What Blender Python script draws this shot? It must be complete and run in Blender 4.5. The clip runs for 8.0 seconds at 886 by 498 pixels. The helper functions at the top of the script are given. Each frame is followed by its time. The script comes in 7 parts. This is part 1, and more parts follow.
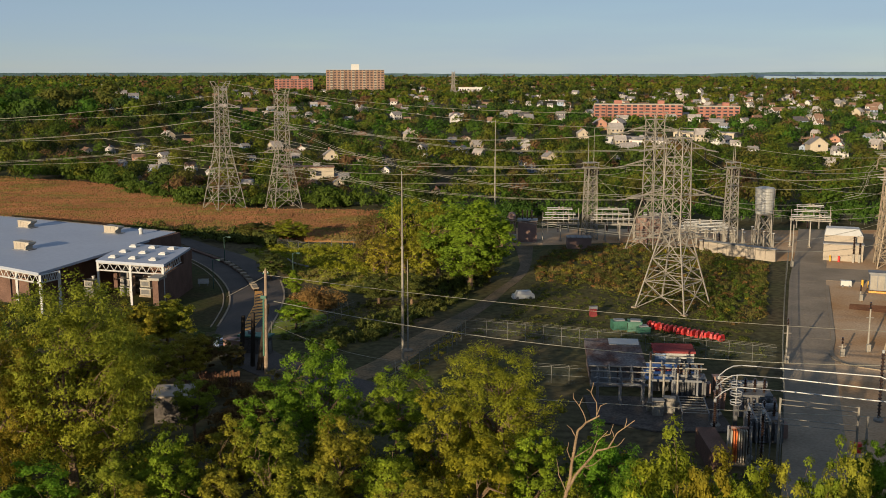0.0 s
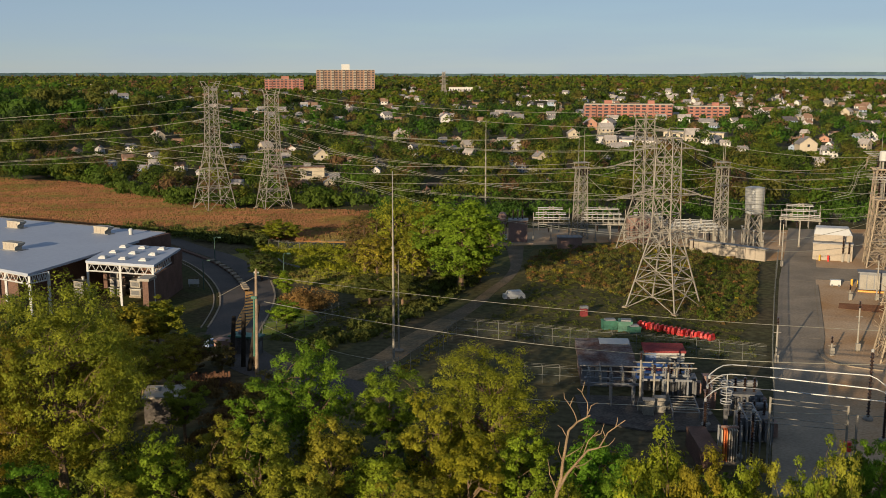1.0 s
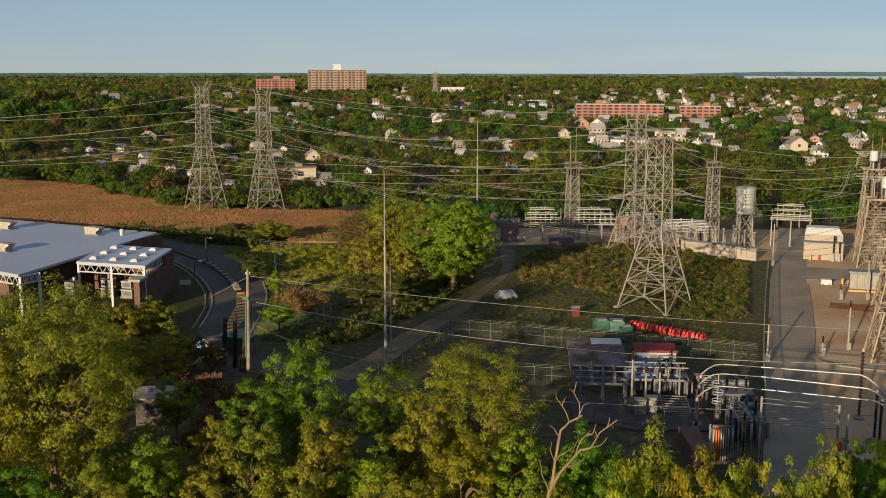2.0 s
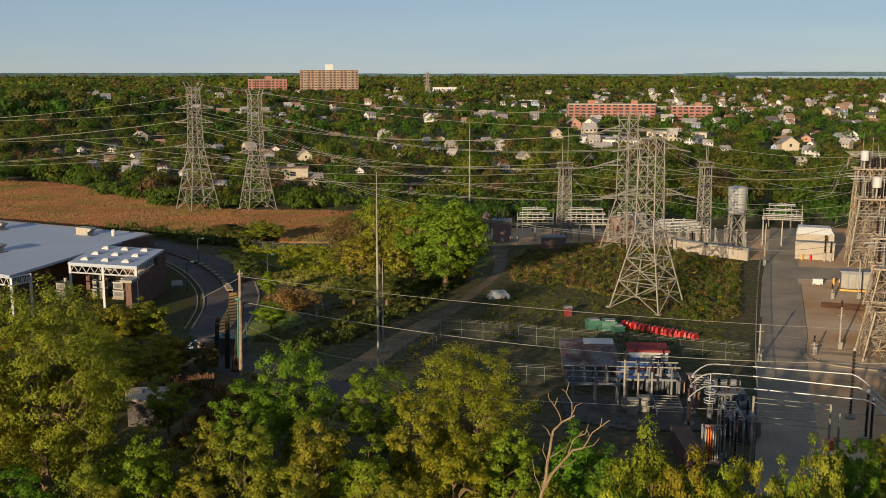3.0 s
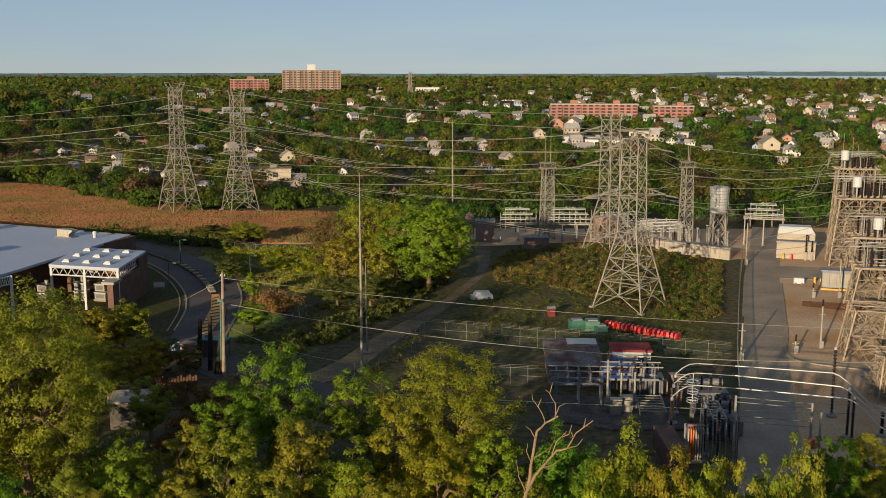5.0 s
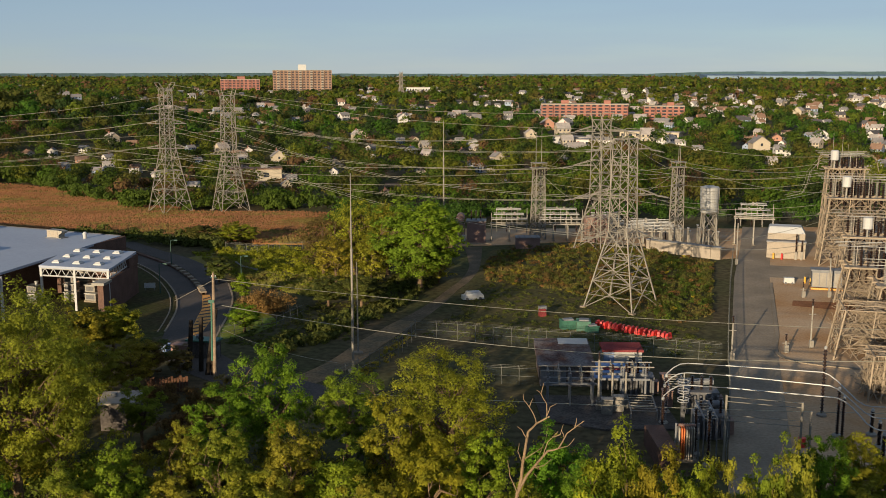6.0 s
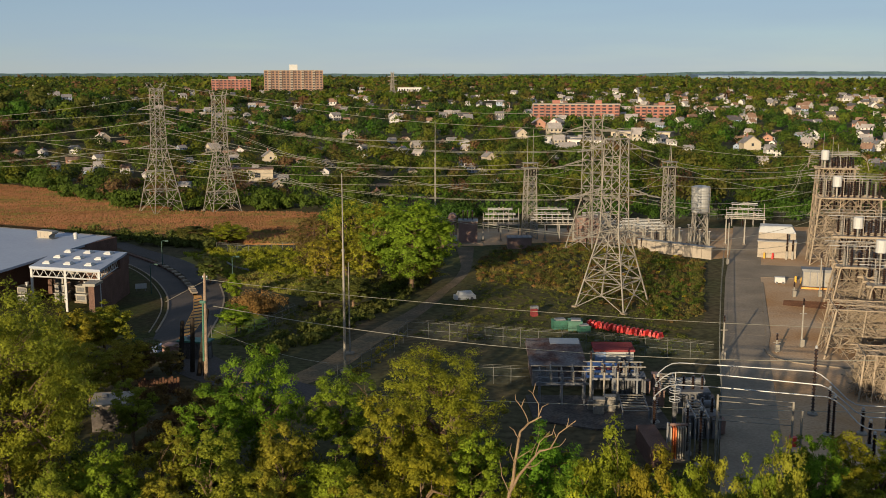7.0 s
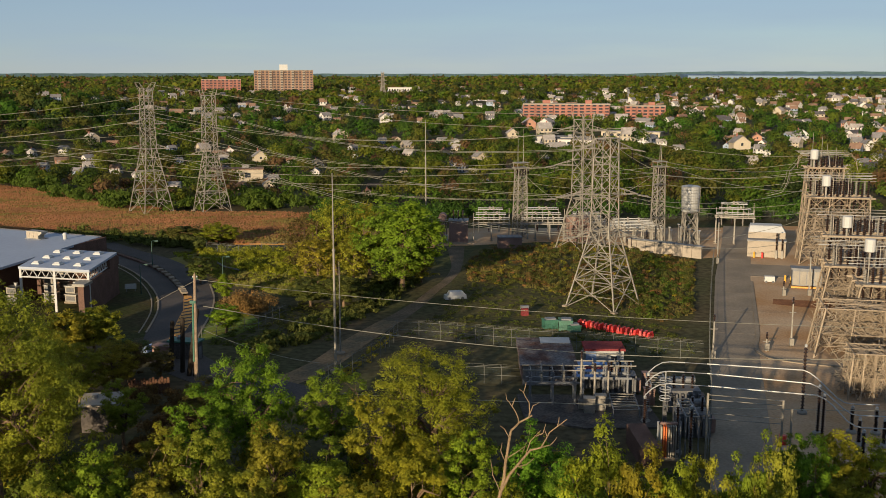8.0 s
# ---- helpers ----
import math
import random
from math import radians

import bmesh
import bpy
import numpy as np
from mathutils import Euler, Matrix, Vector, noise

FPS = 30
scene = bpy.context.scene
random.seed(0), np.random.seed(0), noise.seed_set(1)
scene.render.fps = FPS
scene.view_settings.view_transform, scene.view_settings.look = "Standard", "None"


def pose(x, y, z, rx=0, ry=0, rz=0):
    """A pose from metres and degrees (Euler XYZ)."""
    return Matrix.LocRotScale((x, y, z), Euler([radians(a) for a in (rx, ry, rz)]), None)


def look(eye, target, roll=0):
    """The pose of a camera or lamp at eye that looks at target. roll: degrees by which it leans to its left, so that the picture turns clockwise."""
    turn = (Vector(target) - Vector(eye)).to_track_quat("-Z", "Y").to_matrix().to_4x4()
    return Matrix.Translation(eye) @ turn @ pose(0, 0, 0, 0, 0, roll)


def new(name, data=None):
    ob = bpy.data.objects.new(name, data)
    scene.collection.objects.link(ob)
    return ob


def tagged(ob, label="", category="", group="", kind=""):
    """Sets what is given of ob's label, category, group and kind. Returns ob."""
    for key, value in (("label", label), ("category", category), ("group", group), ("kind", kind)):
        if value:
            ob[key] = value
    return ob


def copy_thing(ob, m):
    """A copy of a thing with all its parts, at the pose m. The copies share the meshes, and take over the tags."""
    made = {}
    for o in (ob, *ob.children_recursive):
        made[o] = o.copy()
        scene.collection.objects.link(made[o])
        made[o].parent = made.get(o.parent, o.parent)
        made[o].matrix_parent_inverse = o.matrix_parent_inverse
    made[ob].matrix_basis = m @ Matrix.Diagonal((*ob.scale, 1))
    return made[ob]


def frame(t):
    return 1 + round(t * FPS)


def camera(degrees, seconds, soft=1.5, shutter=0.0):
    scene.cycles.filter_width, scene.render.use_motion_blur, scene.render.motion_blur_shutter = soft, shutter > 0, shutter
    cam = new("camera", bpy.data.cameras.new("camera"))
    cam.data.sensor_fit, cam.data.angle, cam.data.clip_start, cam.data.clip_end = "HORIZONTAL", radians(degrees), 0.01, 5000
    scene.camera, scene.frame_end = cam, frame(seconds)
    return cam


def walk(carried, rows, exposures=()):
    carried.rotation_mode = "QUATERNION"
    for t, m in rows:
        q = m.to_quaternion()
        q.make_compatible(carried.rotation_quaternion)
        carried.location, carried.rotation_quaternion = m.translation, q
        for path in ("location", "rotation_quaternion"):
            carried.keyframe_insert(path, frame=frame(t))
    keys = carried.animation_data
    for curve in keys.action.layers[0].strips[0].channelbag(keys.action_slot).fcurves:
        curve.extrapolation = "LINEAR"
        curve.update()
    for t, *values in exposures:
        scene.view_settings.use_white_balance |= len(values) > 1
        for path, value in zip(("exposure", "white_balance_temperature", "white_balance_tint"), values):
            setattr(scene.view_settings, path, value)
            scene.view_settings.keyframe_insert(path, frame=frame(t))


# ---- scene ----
cam = camera(46.2, 8.0, 0.85)
# the camera hovers 48 m over the yard, drifts up a little and turns slowly to its right: seconds, turn, lean, rise
TURNS = [(0.0, 1.866, -0.040, -0.14), (0.5, 1.599, -0.044, -0.15), (1.0, 1.347, -0.038, -0.13), (1.5, 1.110, -0.036, -0.11), (3.0, 0.464, -0.016, -0.04), (3.5, 0.233, -0.006, -0.02), (4.0, 0.0, 0.003, 0.01),
         (4.5, -0.233, 0.012, 0.06), (6.0, -0.971, 0.022, 0.14), (6.5, -1.211, 0.027, 0.17), (7.0, -1.435, 0.033, 0.17), (7.5, -1.686, 0.031, 0.13), (8.0, -1.964, 0.028, 0.10)]
walk(cam, [(t, pose(0, 0, 48 + rise, 90 - 9.9, 0, yaw) @ Matrix.Rotation(radians(-lean), 4, "Z")) for t, yaw, lean, rise in TURNS], [(0.0, 0.8)])

# ---- sky and sun ----
SUN_AZIMUTH, SUN_HEIGHT = 26.0, 10.5   # the light travels 26 degrees to the right of +y
world = bpy.data.worlds.new("sky")
scene.world = world
world.use_nodes = True
sky = world.node_tree.nodes.new("ShaderNodeTexSky")
sky.sky_type, sky.sun_disc = "NISHITA", False
sky.sun_elevation, sky.sun_rotation = radians(SUN_HEIGHT), radians(180 + SUN_AZIMUTH)
sky.air_density, sky.dust_density, sky.ozone_density = 0.7, 0.0, 2.0
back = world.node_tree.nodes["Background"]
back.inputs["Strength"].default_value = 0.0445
# a flat hazy blue mixed over the clear sky, added to fill the shade
haze_fill = world.node_tree.nodes.new("ShaderNodeMix")
haze_fill.data_type = "RGBA"
haze_fill.inputs["Factor"].default_value, haze_fill.inputs["B"].default_value = 0.6, (4.3, 5.6, 7.5, 1)
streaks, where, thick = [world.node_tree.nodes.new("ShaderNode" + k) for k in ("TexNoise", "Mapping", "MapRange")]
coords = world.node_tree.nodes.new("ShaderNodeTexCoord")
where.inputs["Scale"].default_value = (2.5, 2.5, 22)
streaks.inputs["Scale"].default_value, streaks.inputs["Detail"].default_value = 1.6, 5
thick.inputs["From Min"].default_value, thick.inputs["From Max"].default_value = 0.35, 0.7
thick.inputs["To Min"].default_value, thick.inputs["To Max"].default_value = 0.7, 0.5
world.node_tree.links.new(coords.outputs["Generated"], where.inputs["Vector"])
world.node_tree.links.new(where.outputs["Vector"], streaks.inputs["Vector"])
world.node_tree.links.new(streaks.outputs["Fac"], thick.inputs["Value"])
world.node_tree.links.new(thick.outputs["Result"], haze_fill.inputs["Factor"])
world.node_tree.links.new(sky.outputs[0], haze_fill.inputs["A"])
world.node_tree.links.new(haze_fill.outputs["Result"], back.inputs["Color"])
lamp = bpy.data.lights.new("sun", "SUN")
lamp.energy, lamp.angle, lamp.color = 4.8, radians(0.53), (1.0, 0.80, 0.53)
sun = new("sun", lamp)
away = Vector((math.sin(radians(SUN_AZIMUTH)), math.cos(radians(SUN_AZIMUTH)), -math.tan(radians(SUN_HEIGHT))))
sun.matrix_basis = look((0, 0, 200), Vector((0, 0, 200)) + away)


# ---- materials ----
def material(name, colour, rough=0.8, metal=0.0, spread=0.25, scale=0.6, fine=6.0, bump=0.25, second=None, island=0.0, thin=0.0, patch=0.5):
    """A surface with variation at two sizes: wide stains towards `second`, and a fine grain that also gives relief."""
    m = bpy.data.materials.new(name)
    m.use_nodes = True
    n, l = m.node_tree.nodes, m.node_tree.links
    bsdf = n["Principled BSDF"]
    bsdf.inputs["Roughness"].default_value, bsdf.inputs["Metallic"].default_value = rough, metal
    bsdf.inputs["Specular IOR Level"].default_value = 0.5 if rough < 0.65 else 0.25 if rough < 0.84 else 0.06
    geo = n.new("ShaderNodeNewGeometry")
    wide, grain = n.new("ShaderNodeTexNoise"), n.new("ShaderNodeTexNoise")
    wide.inputs["Scale"].default_value, wide.inputs["Detail"].default_value = scale, 4
    grain.inputs["Scale"].default_value, grain.inputs["Detail"].default_value = fine, 5
    for t in (wide, grain):
        l.new(geo.outputs["Position"], t.inputs["Vector"])
    ramp = n.new("ShaderNodeMapRange")
    ramp.inputs["From Min"].default_value, ramp.inputs["From Max"].default_value = patch - 0.15, patch + 0.15
    l.new(wide.outputs["Fac"], ramp.inputs["Value"])
    mix = n.new("ShaderNodeMix")
    mix.data_type = "RGBA"
    mix.inputs["A"].default_value = (*colour, 1)
    mix.inputs["B"].default_value = (*(second or [c * (1 - spread) for c in colour]), 1)
    l.new(ramp.outputs["Result"], mix.inputs["Factor"])
    hsv = n.new("ShaderNodeHueSaturation")
    value = n.new("ShaderNodeMapRange")
    value.inputs["To Min"].default_value, value.inputs["To Max"].default_value = 1 - spread, 1 + spread
    value.inputs["From Min"].default_value, value.inputs["From Max"].default_value = 0.3, 0.7
    l.new(grain.outputs["Fac"], value.inputs["Value"])
    last = value.outputs["Result"]
    if island:
        per = n.new("ShaderNodeMapRange")
        per.inputs["To Min"].default_value, per.inputs["To Max"].default_value = 1 - island, 1 + island
        l.new(geo.outputs["Random Per Island"], per.inputs["Value"])
        product = n.new("ShaderNodeMath")
        product.operation = "MULTIPLY"
        l.new(last, product.inputs[0])
        l.new(per.outputs["Result"], product.inputs[1])
        last = product.outputs[0]
        hue = n.new("ShaderNodeMapRange")
        hue.inputs["To Min"].default_value, hue.inputs["To Max"].default_value = 0.47, 0.53
        thing = n.new("ShaderNodeObjectInfo")
        l.new(thing.outputs["Random"], hue.inputs["Value"])
        l.new(hue.outputs["Result"], hsv.inputs["Hue"])
    l.new(last, hsv.inputs["Value"])
    l.new(mix.outputs["Result"], hsv.inputs["Color"])
    l.new(hsv.outputs["Color"], bsdf.inputs["Base Color"])
    if bump:
        relief = n.new("ShaderNodeBump")
        relief.inputs["Strength"].default_value, relief.inputs["Distance"].default_value = bump, 0.05
        l.new(grain.outputs["Fac"], relief.inputs["Height"])
        l.new(relief.outputs["Normal"], bsdf.inputs["Normal"])
    if thin:
        glow = n.new("ShaderNodeBsdfTranslucent")
        l.new(hsv.outputs["Color"], glow.inputs["Color"])
        blend = n.new("ShaderNodeMixShader")
        blend.inputs[0].default_value = thin
        l.new(bsdf.outputs[0], blend.inputs[1])
        l.new(glow.outputs[0], blend.inputs[2])
        l.new(blend.outputs[0], n["Material Output"].inputs["Surface"])
        bsdf.inputs["Specular IOR Level"].default_value = 0.12
    return m


def leafy(name, colour, second, island=0.3):
    return material(name, colour, 0.75, spread=0.3, scale=0.08, fine=0.9, bump=0, second=second, island=island, thin=0.5)


LEAF = {"bright": leafy("bright_green_leaves", (0.165, 0.258, 0.018), (0.128, 0.212, 0.020)),
        "yellow": leafy("yellow_green_leaves", (0.262, 0.256, 0.018), (0.206, 0.218, 0.020)),
        "olive": leafy("olive_leaves", (0.268, 0.256, 0.024), (0.210, 0.220, 0.024)),
        "dark": leafy("dark_green_leaves", (0.088, 0.112, 0.024), (0.110, 0.118, 0.028)),
        "green": leafy("mid_green_leaves", (0.088, 0.136, 0.018), (0.066, 0.110, 0.018)),
        "rust": leafy("rusty_budding_leaves", (0.158, 0.106, 0.035), (0.132, 0.106, 0.031))}
WOODS = [leafy("wood_" + k, c, [v * 0.85 for v in c], 0.14) for k, c in (("deep", (0.042, 0.066, 0.017)), ("green", (0.082, 0.130, 0.019)), ("olive", (0.122, 0.122, 0.025)),
                                                                     ("leaf", (0.075, 0.140, 0.016)), ("lime", (0.140, 0.165, 0.020)), ("bud", (0.165, 0.105, 0.046)))]
REED = material("dry_orange_reed", (0.265, 0.152, 0.062), 0.9, spread=0.15, scale=0.05, fine=0.3, bump=0, second=(0.19, 0.115, 0.045), island=0.08, thin=0.3)
STRAW = material("olive_meadow_grass", (0.17, 0.14, 0.04), 0.9, spread=0.25, scale=0.05, fine=0.3, bump=0, second=(0.13, 0.125, 0.03), island=0.1, thin=0.3)
BRUSH = material("rust_coloured_twigs", (0.23, 0.105, 0.042), 0.9, spread=0.25, scale=0.3, fine=0.9, bump=0, second=(0.17, 0.09, 0.035), island=0.25, thin=0.3)
BARK = material("bark", (0.16, 0.11, 0.07), 0.95, spread=0.4, scale=0.8, fine=9)
# plank brown taken darker, to hold the shade below the trees
PLANK = material("shade_dark_brown_planks", (0.10, 0.052, 0.033), 0.9, spread=0.3, scale=0.8, fine=9)
DEADWOOD = material("bare_grey_wood", (0.22, 0.155, 0.095), 0.9, spread=0.3, scale=0.8, fine=9)
EARTH = material("woodland_earth", (0.075, 0.058, 0.034), 0.95, spread=0.4, scale=0.03, fine=0.8, second=(0.05, 0.055, 0.022))
MEADOW = material("dry_meadow", (0.33, 0.135, 0.045), 0.95, spread=0.35, scale=0.06, fine=0.4, second=(0.17, 0.125, 0.036))
# turf of the lawn by the hall, its shade put into the colour
TURF = material("shade_toned_rough_turf", (0.036, 0.042, 0.013), 0.95, spread=0.4, scale=0.09, fine=1.2, second=(0.05, 0.038, 0.018))
BANK = material("dry_bank_grass", (0.15, 0.145, 0.035), 0.95, spread=0.35, scale=0.08, fine=1.2, second=(0.15, 0.10, 0.04))
SCRUBSOIL = material("brown_scrub_soil", (0.085, 0.07, 0.028), 0.95, spread=0.4, scale=0.12, fine=1.2, second=(0.05, 0.05, 0.02))
# grass of the sunlit lawn, the sun on it put into the colour
GRASS = material("sun_toned_green_grass", (0.11, 0.17, 0.025), 0.95, spread=0.3, scale=0.2, fine=2, second=(0.14, 0.15, 0.03))
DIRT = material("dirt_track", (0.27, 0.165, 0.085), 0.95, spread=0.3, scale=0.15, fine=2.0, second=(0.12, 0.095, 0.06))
# the same track earth, darkened for the shade by the trees
SHADEDIRT = material("shade_dark_track_earth", (0.13, 0.098, 0.068), 0.95, spread=0.3, scale=0.15, fine=2.0, second=(0.07, 0.062, 0.042))
OILED = material("oil_stained_concrete", (0.055, 0.048, 0.045), 0.92, spread=0.35, scale=0.4, fine=3.0, second=(0.09, 0.078, 0.068))
ASPHALT = material("asphalt", (0.085, 0.073, 0.066), 0.9, spread=0.25, scale=0.12, fine=3.0, second=(0.06, 0.055, 0.052))
CONCRETE = material("worn_concrete", (0.245, 0.20, 0.15), 0.9, spread=0.15, scale=0.12, fine=2.5, second=(0.18, 0.15, 0.115))
YARD = material("dusty_gravel_yard", (0.40, 0.29, 0.19), 0.95, spread=0.2, scale=0.07, fine=2.5, second=(0.32, 0.185, 0.09))
RUSTSOIL = material("rust_stained_soil", (0.24, 0.11, 0.055), 0.95, spread=0.3, scale=0.3, fine=3)
TANSTEEL = material("weathered_tan_steel", (0.27, 0.215, 0.155), 0.65, 0.1, spread=0.25, scale=0.5, fine=5, bump=0.1)
FENCESTEEL = material("dull_fence_steel", (0.12, 0.12, 0.105), 0.7, 0.1, spread=0.2, scale=0.5, fine=5, bump=0.1)
STEEL = material("galvanised_steel", (0.226, 0.205, 0.171), 0.6, 0.1, spread=0.2, scale=0.5, fine=5, bump=0.1)
PALE = material("pale_painted_steel", (0.220, 0.201, 0.172), 0.6, 0.1, spread=0.15, scale=0.6, fine=5, bump=0.1)
ALU = material("bare_aluminium_tube", (0.326, 0.326, 0.318), 0.45, 0.2, spread=0.08, scale=0.6, fine=5, bump=0.05)
WIRE = material("conductor", (0.306, 0.286, 0.218), 0.5, 0.5, spread=0.1, scale=0.6, fine=5, bump=0)
GLAZE = material("brown_glazed_porcelain", (0.028, 0.016, 0.012), 0.25, spread=0.3, scale=1, fine=6, bump=0.1)
MEMBRANE = material("white_roof_membrane", (0.265, 0.295, 0.36), 0.6, spread=0.06, scale=0.07, fine=1.5, bump=0.05, second=(0.24, 0.27, 0.335))
BRICK = material("brown_brick", (0.125, 0.076, 0.060), 0.9, spread=0.25, scale=0.4, fine=5)
REDBRICK = material("red_brick", (0.27, 0.125, 0.100), 0.9, spread=0.2, scale=0.06, fine=1.5)
TANBRICK = material("tan_pink_brick", (0.235, 0.150, 0.110), 0.9, spread=0.15, scale=0.04, fine=1.0)
CREAM = material("cream_render", (0.295, 0.254, 0.206), 0.85, spread=0.1, scale=0.3, fine=3)
BEIGE = material("beige_sheet_metal", (0.299, 0.272, 0.225), 0.6, spread=0.12, scale=0.5, fine=4)
WHITE = material("white_paint", (0.383, 0.383, 0.376), 0.6, spread=0.08, scale=0.5, fine=4, bump=0.1)
GREY = material("grey_sheet_metal", (0.155, 0.16, 0.172), 0.6, 0.2, spread=0.2, scale=0.5, fine=4)
TIMBER = material("blackened_timber", (0.035, 0.028, 0.022), 0.9, spread=0.3, scale=0.8, fine=9)
DARKGREY = material("dark_equipment_paint", (0.10, 0.10, 0.105), 0.6, spread=0.3, scale=0.5, fine=4)
MAROON = material("maroon_brown_paint", (0.204, 0.128, 0.106), 0.7, spread=0.2, scale=0.5, fine=4)
RUSTROOF = material("rusted_roofing", (0.075, 0.042, 0.034), 0.85, spread=0.4, scale=0.35, fine=3, second=(0.14, 0.13, 0.13))
BLUE = material("blue_tarpaulin", (0.08, 0.16, 0.36), 0.7, spread=0.25, scale=0.4, fine=3, second=(0.20, 0.26, 0.38))
RED = material("red_plastic", (0.60, 0.03, 0.025), 0.5, spread=0.15, scale=0.8, fine=5)
ORANGE = material("orange_paint", (0.62, 0.15, 0.04), 0.6, spread=0.2, scale=0.8, fine=5)
YELLOW = material("yellow_paint", (0.525, 0.294, 0.035), 0.6, spread=0.15, scale=0.8, fine=5)
HATCH = material("ochre_road_paint", (0.60, 0.30, 0.09), 0.85, spread=0.25, scale=0.8, fine=5)
GREEN = material("green_paint", (0.03, 0.11, 0.075), 0.6, spread=0.25, scale=0.8, fine=5)
LAMPGREEN = material("dark_green_lamp_paint", (0.02, 0.06, 0.045), 0.6, spread=0.2, scale=0.8, fine=5)
ROOFRED = material("dull_red_roofing", (0.17, 0.036, 0.038), 0.85, spread=0.25, scale=0.5, fine=4)
POLEWOOD = material("creosoted_pole_wood", (0.24, 0.18, 0.13), 0.9, spread=0.3, scale=1.0, fine=9)
GLASS = material("dark_window_glass", (0.035, 0.04, 0.05), 0.12, spread=0.2, scale=0.5, fine=2, bump=0)
SEA = material("sea_water", (0.07, 0.125, 0.19), 0.55, spread=0.05, scale=0.01, fine=0.1)
# wooded land in blue-grey: the distance haze is put into its colour
FARLAND = material("haze_blue_far_shore", (0.05, 0.085, 0.10), 0.95, spread=0.2, scale=0.01, fine=0.05)
SLATE = [material("roof_" + k, c, 0.85, spread=0.25, scale=0.3, fine=2.5) for k, c in
         (("grey", (0.20, 0.19, 0.19)), ("brown", (0.22, 0.14, 0.10)), ("dark", (0.09, 0.085, 0.09)), ("pale", (0.32, 0.29, 0.27)))]
SIDING = [material("siding_" + k, c, 0.8, spread=0.08, scale=0.3, fine=2.5) for k, c in
          (("white", (0.46, 0.44, 0.42)), ("cream", (0.36, 0.31, 0.24)), ("grey", (0.34, 0.33, 0.33)), ("blue", (0.22, 0.27, 0.35)), ("brick", (0.32, 0.17, 0.12)))]


# ---- shape helpers ----
class Shape:
    """Collects the faces of one part."""

    def __init__(self):
        self.v, self.f = [], []

    def add(self, verts, faces):
        k = len(self.v)
        self.v += [tuple(p) for p in verts]
        self.f += [tuple(i + k for i in face) for face in faces]
        return self

    def box(self, x, y, z, sx, sy, sz, turn=0.0, taper=1.0):
        """A box on z with its middle at x, y; taper narrows its top."""
        c, s = math.cos(radians(turn)), math.sin(radians(turn))
        verts = []
        for h, k in ((0, 1.0), (sz, taper)):
            for a, b in ((-1, -1), (1, -1), (1, 1), (-1, 1)):
                u, w = a * sx / 2 * k, b * sy / 2 * k
                verts.append((x + c * u - s * w, y + s * u + c * w, z + h))
        return self.add(verts, [(3, 2, 1, 0), (4, 5, 6, 7), (0, 1, 5, 4), (1, 2, 6, 5), (2, 3, 7, 6), (3, 0, 4, 7)])

    def tube(self, a, b, r, r2=None, n=8, cap=True):
        a, b = Vector(a), Vector(b)
        q = (b - a).to_track_quat("Z", "Y")
        ring = [Vector((math.cos(2 * math.pi * i / n), math.sin(2 * math.pi * i / n), 0)) for i in range(n)]
        r2 = r if r2 is None else r2
        verts = [a + q @ (p * r) for p in ring] + [b + q @ (p * r2) for p in ring]
        faces = [(i, (i + 1) % n, n + (i + 1) % n, n + i) for i in range(n)]
        if cap:
            faces += [tuple(reversed(range(n))), tuple(range(n, 2 * n))]
        return self.add(verts, faces)

    def beam(self, a, b, w):
        return self.tube(a, b, w * 0.707, n=4)

    def path(self, points, r, n=6):
        """One bent rod through the points."""
        P = [Vector(p) for p in points]
        verts, m = [], len(P)
        for i, p in enumerate(P):
            q = (P[min(i + 1, m - 1)] - P[max(i - 1, 0)]).to_track_quat("Z", "Y")
            verts += [p + q @ Vector((r * math.cos(2 * math.pi * k / n), r * math.sin(2 * math.pi * k / n), 0)) for k in range(n)]
        faces = [(i * n + k, i * n + (k + 1) % n, (i + 1) * n + (k + 1) % n, (i + 1) * n + k) for i in range(m - 1) for k in range(n)]
        faces += [tuple(reversed(range(n))), tuple(range((m - 1) * n, m * n))]
        return self.add(verts, faces)

    def turned(self, x, y, profile, n=12):
        """A turned body on the axis at x, y, from (height, radius) pairs."""
        k, verts, faces = len(profile), [], []
        for z, r in profile:
            verts += [(x + r * math.cos(2 * math.pi * i / n), y + r * math.sin(2 * math.pi * i / n), z) for i in range(n)]
        for j in range(k - 1):
            faces += [(j * n + i, j * n + (i + 1) % n, (j + 1) * n + (i + 1) % n, (j + 1) * n + i) for i in range(n)]
        faces += [tuple(reversed(range(n))), tuple(range((k - 1) * n, k * n))]
        return self.add(verts, faces)

    def slab(self, outline, z0, z1):
        n = len(outline)
        verts = [(x, y, z0) for x, y in outline] + [(x, y, z1) for x, y in outline]
        faces = [tuple(reversed(range(n))), tuple(range(n, 2 * n))] + [(i, (i + 1) % n, n + (i + 1) % n, n + i) for i in range(n)]
        return self.add(verts, faces)


def mesh_of(name, shape, mat, smooth=False):
    me = bpy.data.meshes.new(name)
    me.from_pydata(shape.v, [], shape.f)
    me.materials.append(mat)
    if smooth:
        me.shade_smooth()
    return me


def part(name, shape, mat, parent=None, label="", smooth=False):
    ob = new(name, mesh_of(name, shape, mat, smooth))
    ob.parent = parent
    return tagged(ob, label)


def thing(name, label, category, group="", m=None):
    ob = tagged(new(name), label, category, group)
    if m is not None:
        ob.matrix_basis = m
    return ob


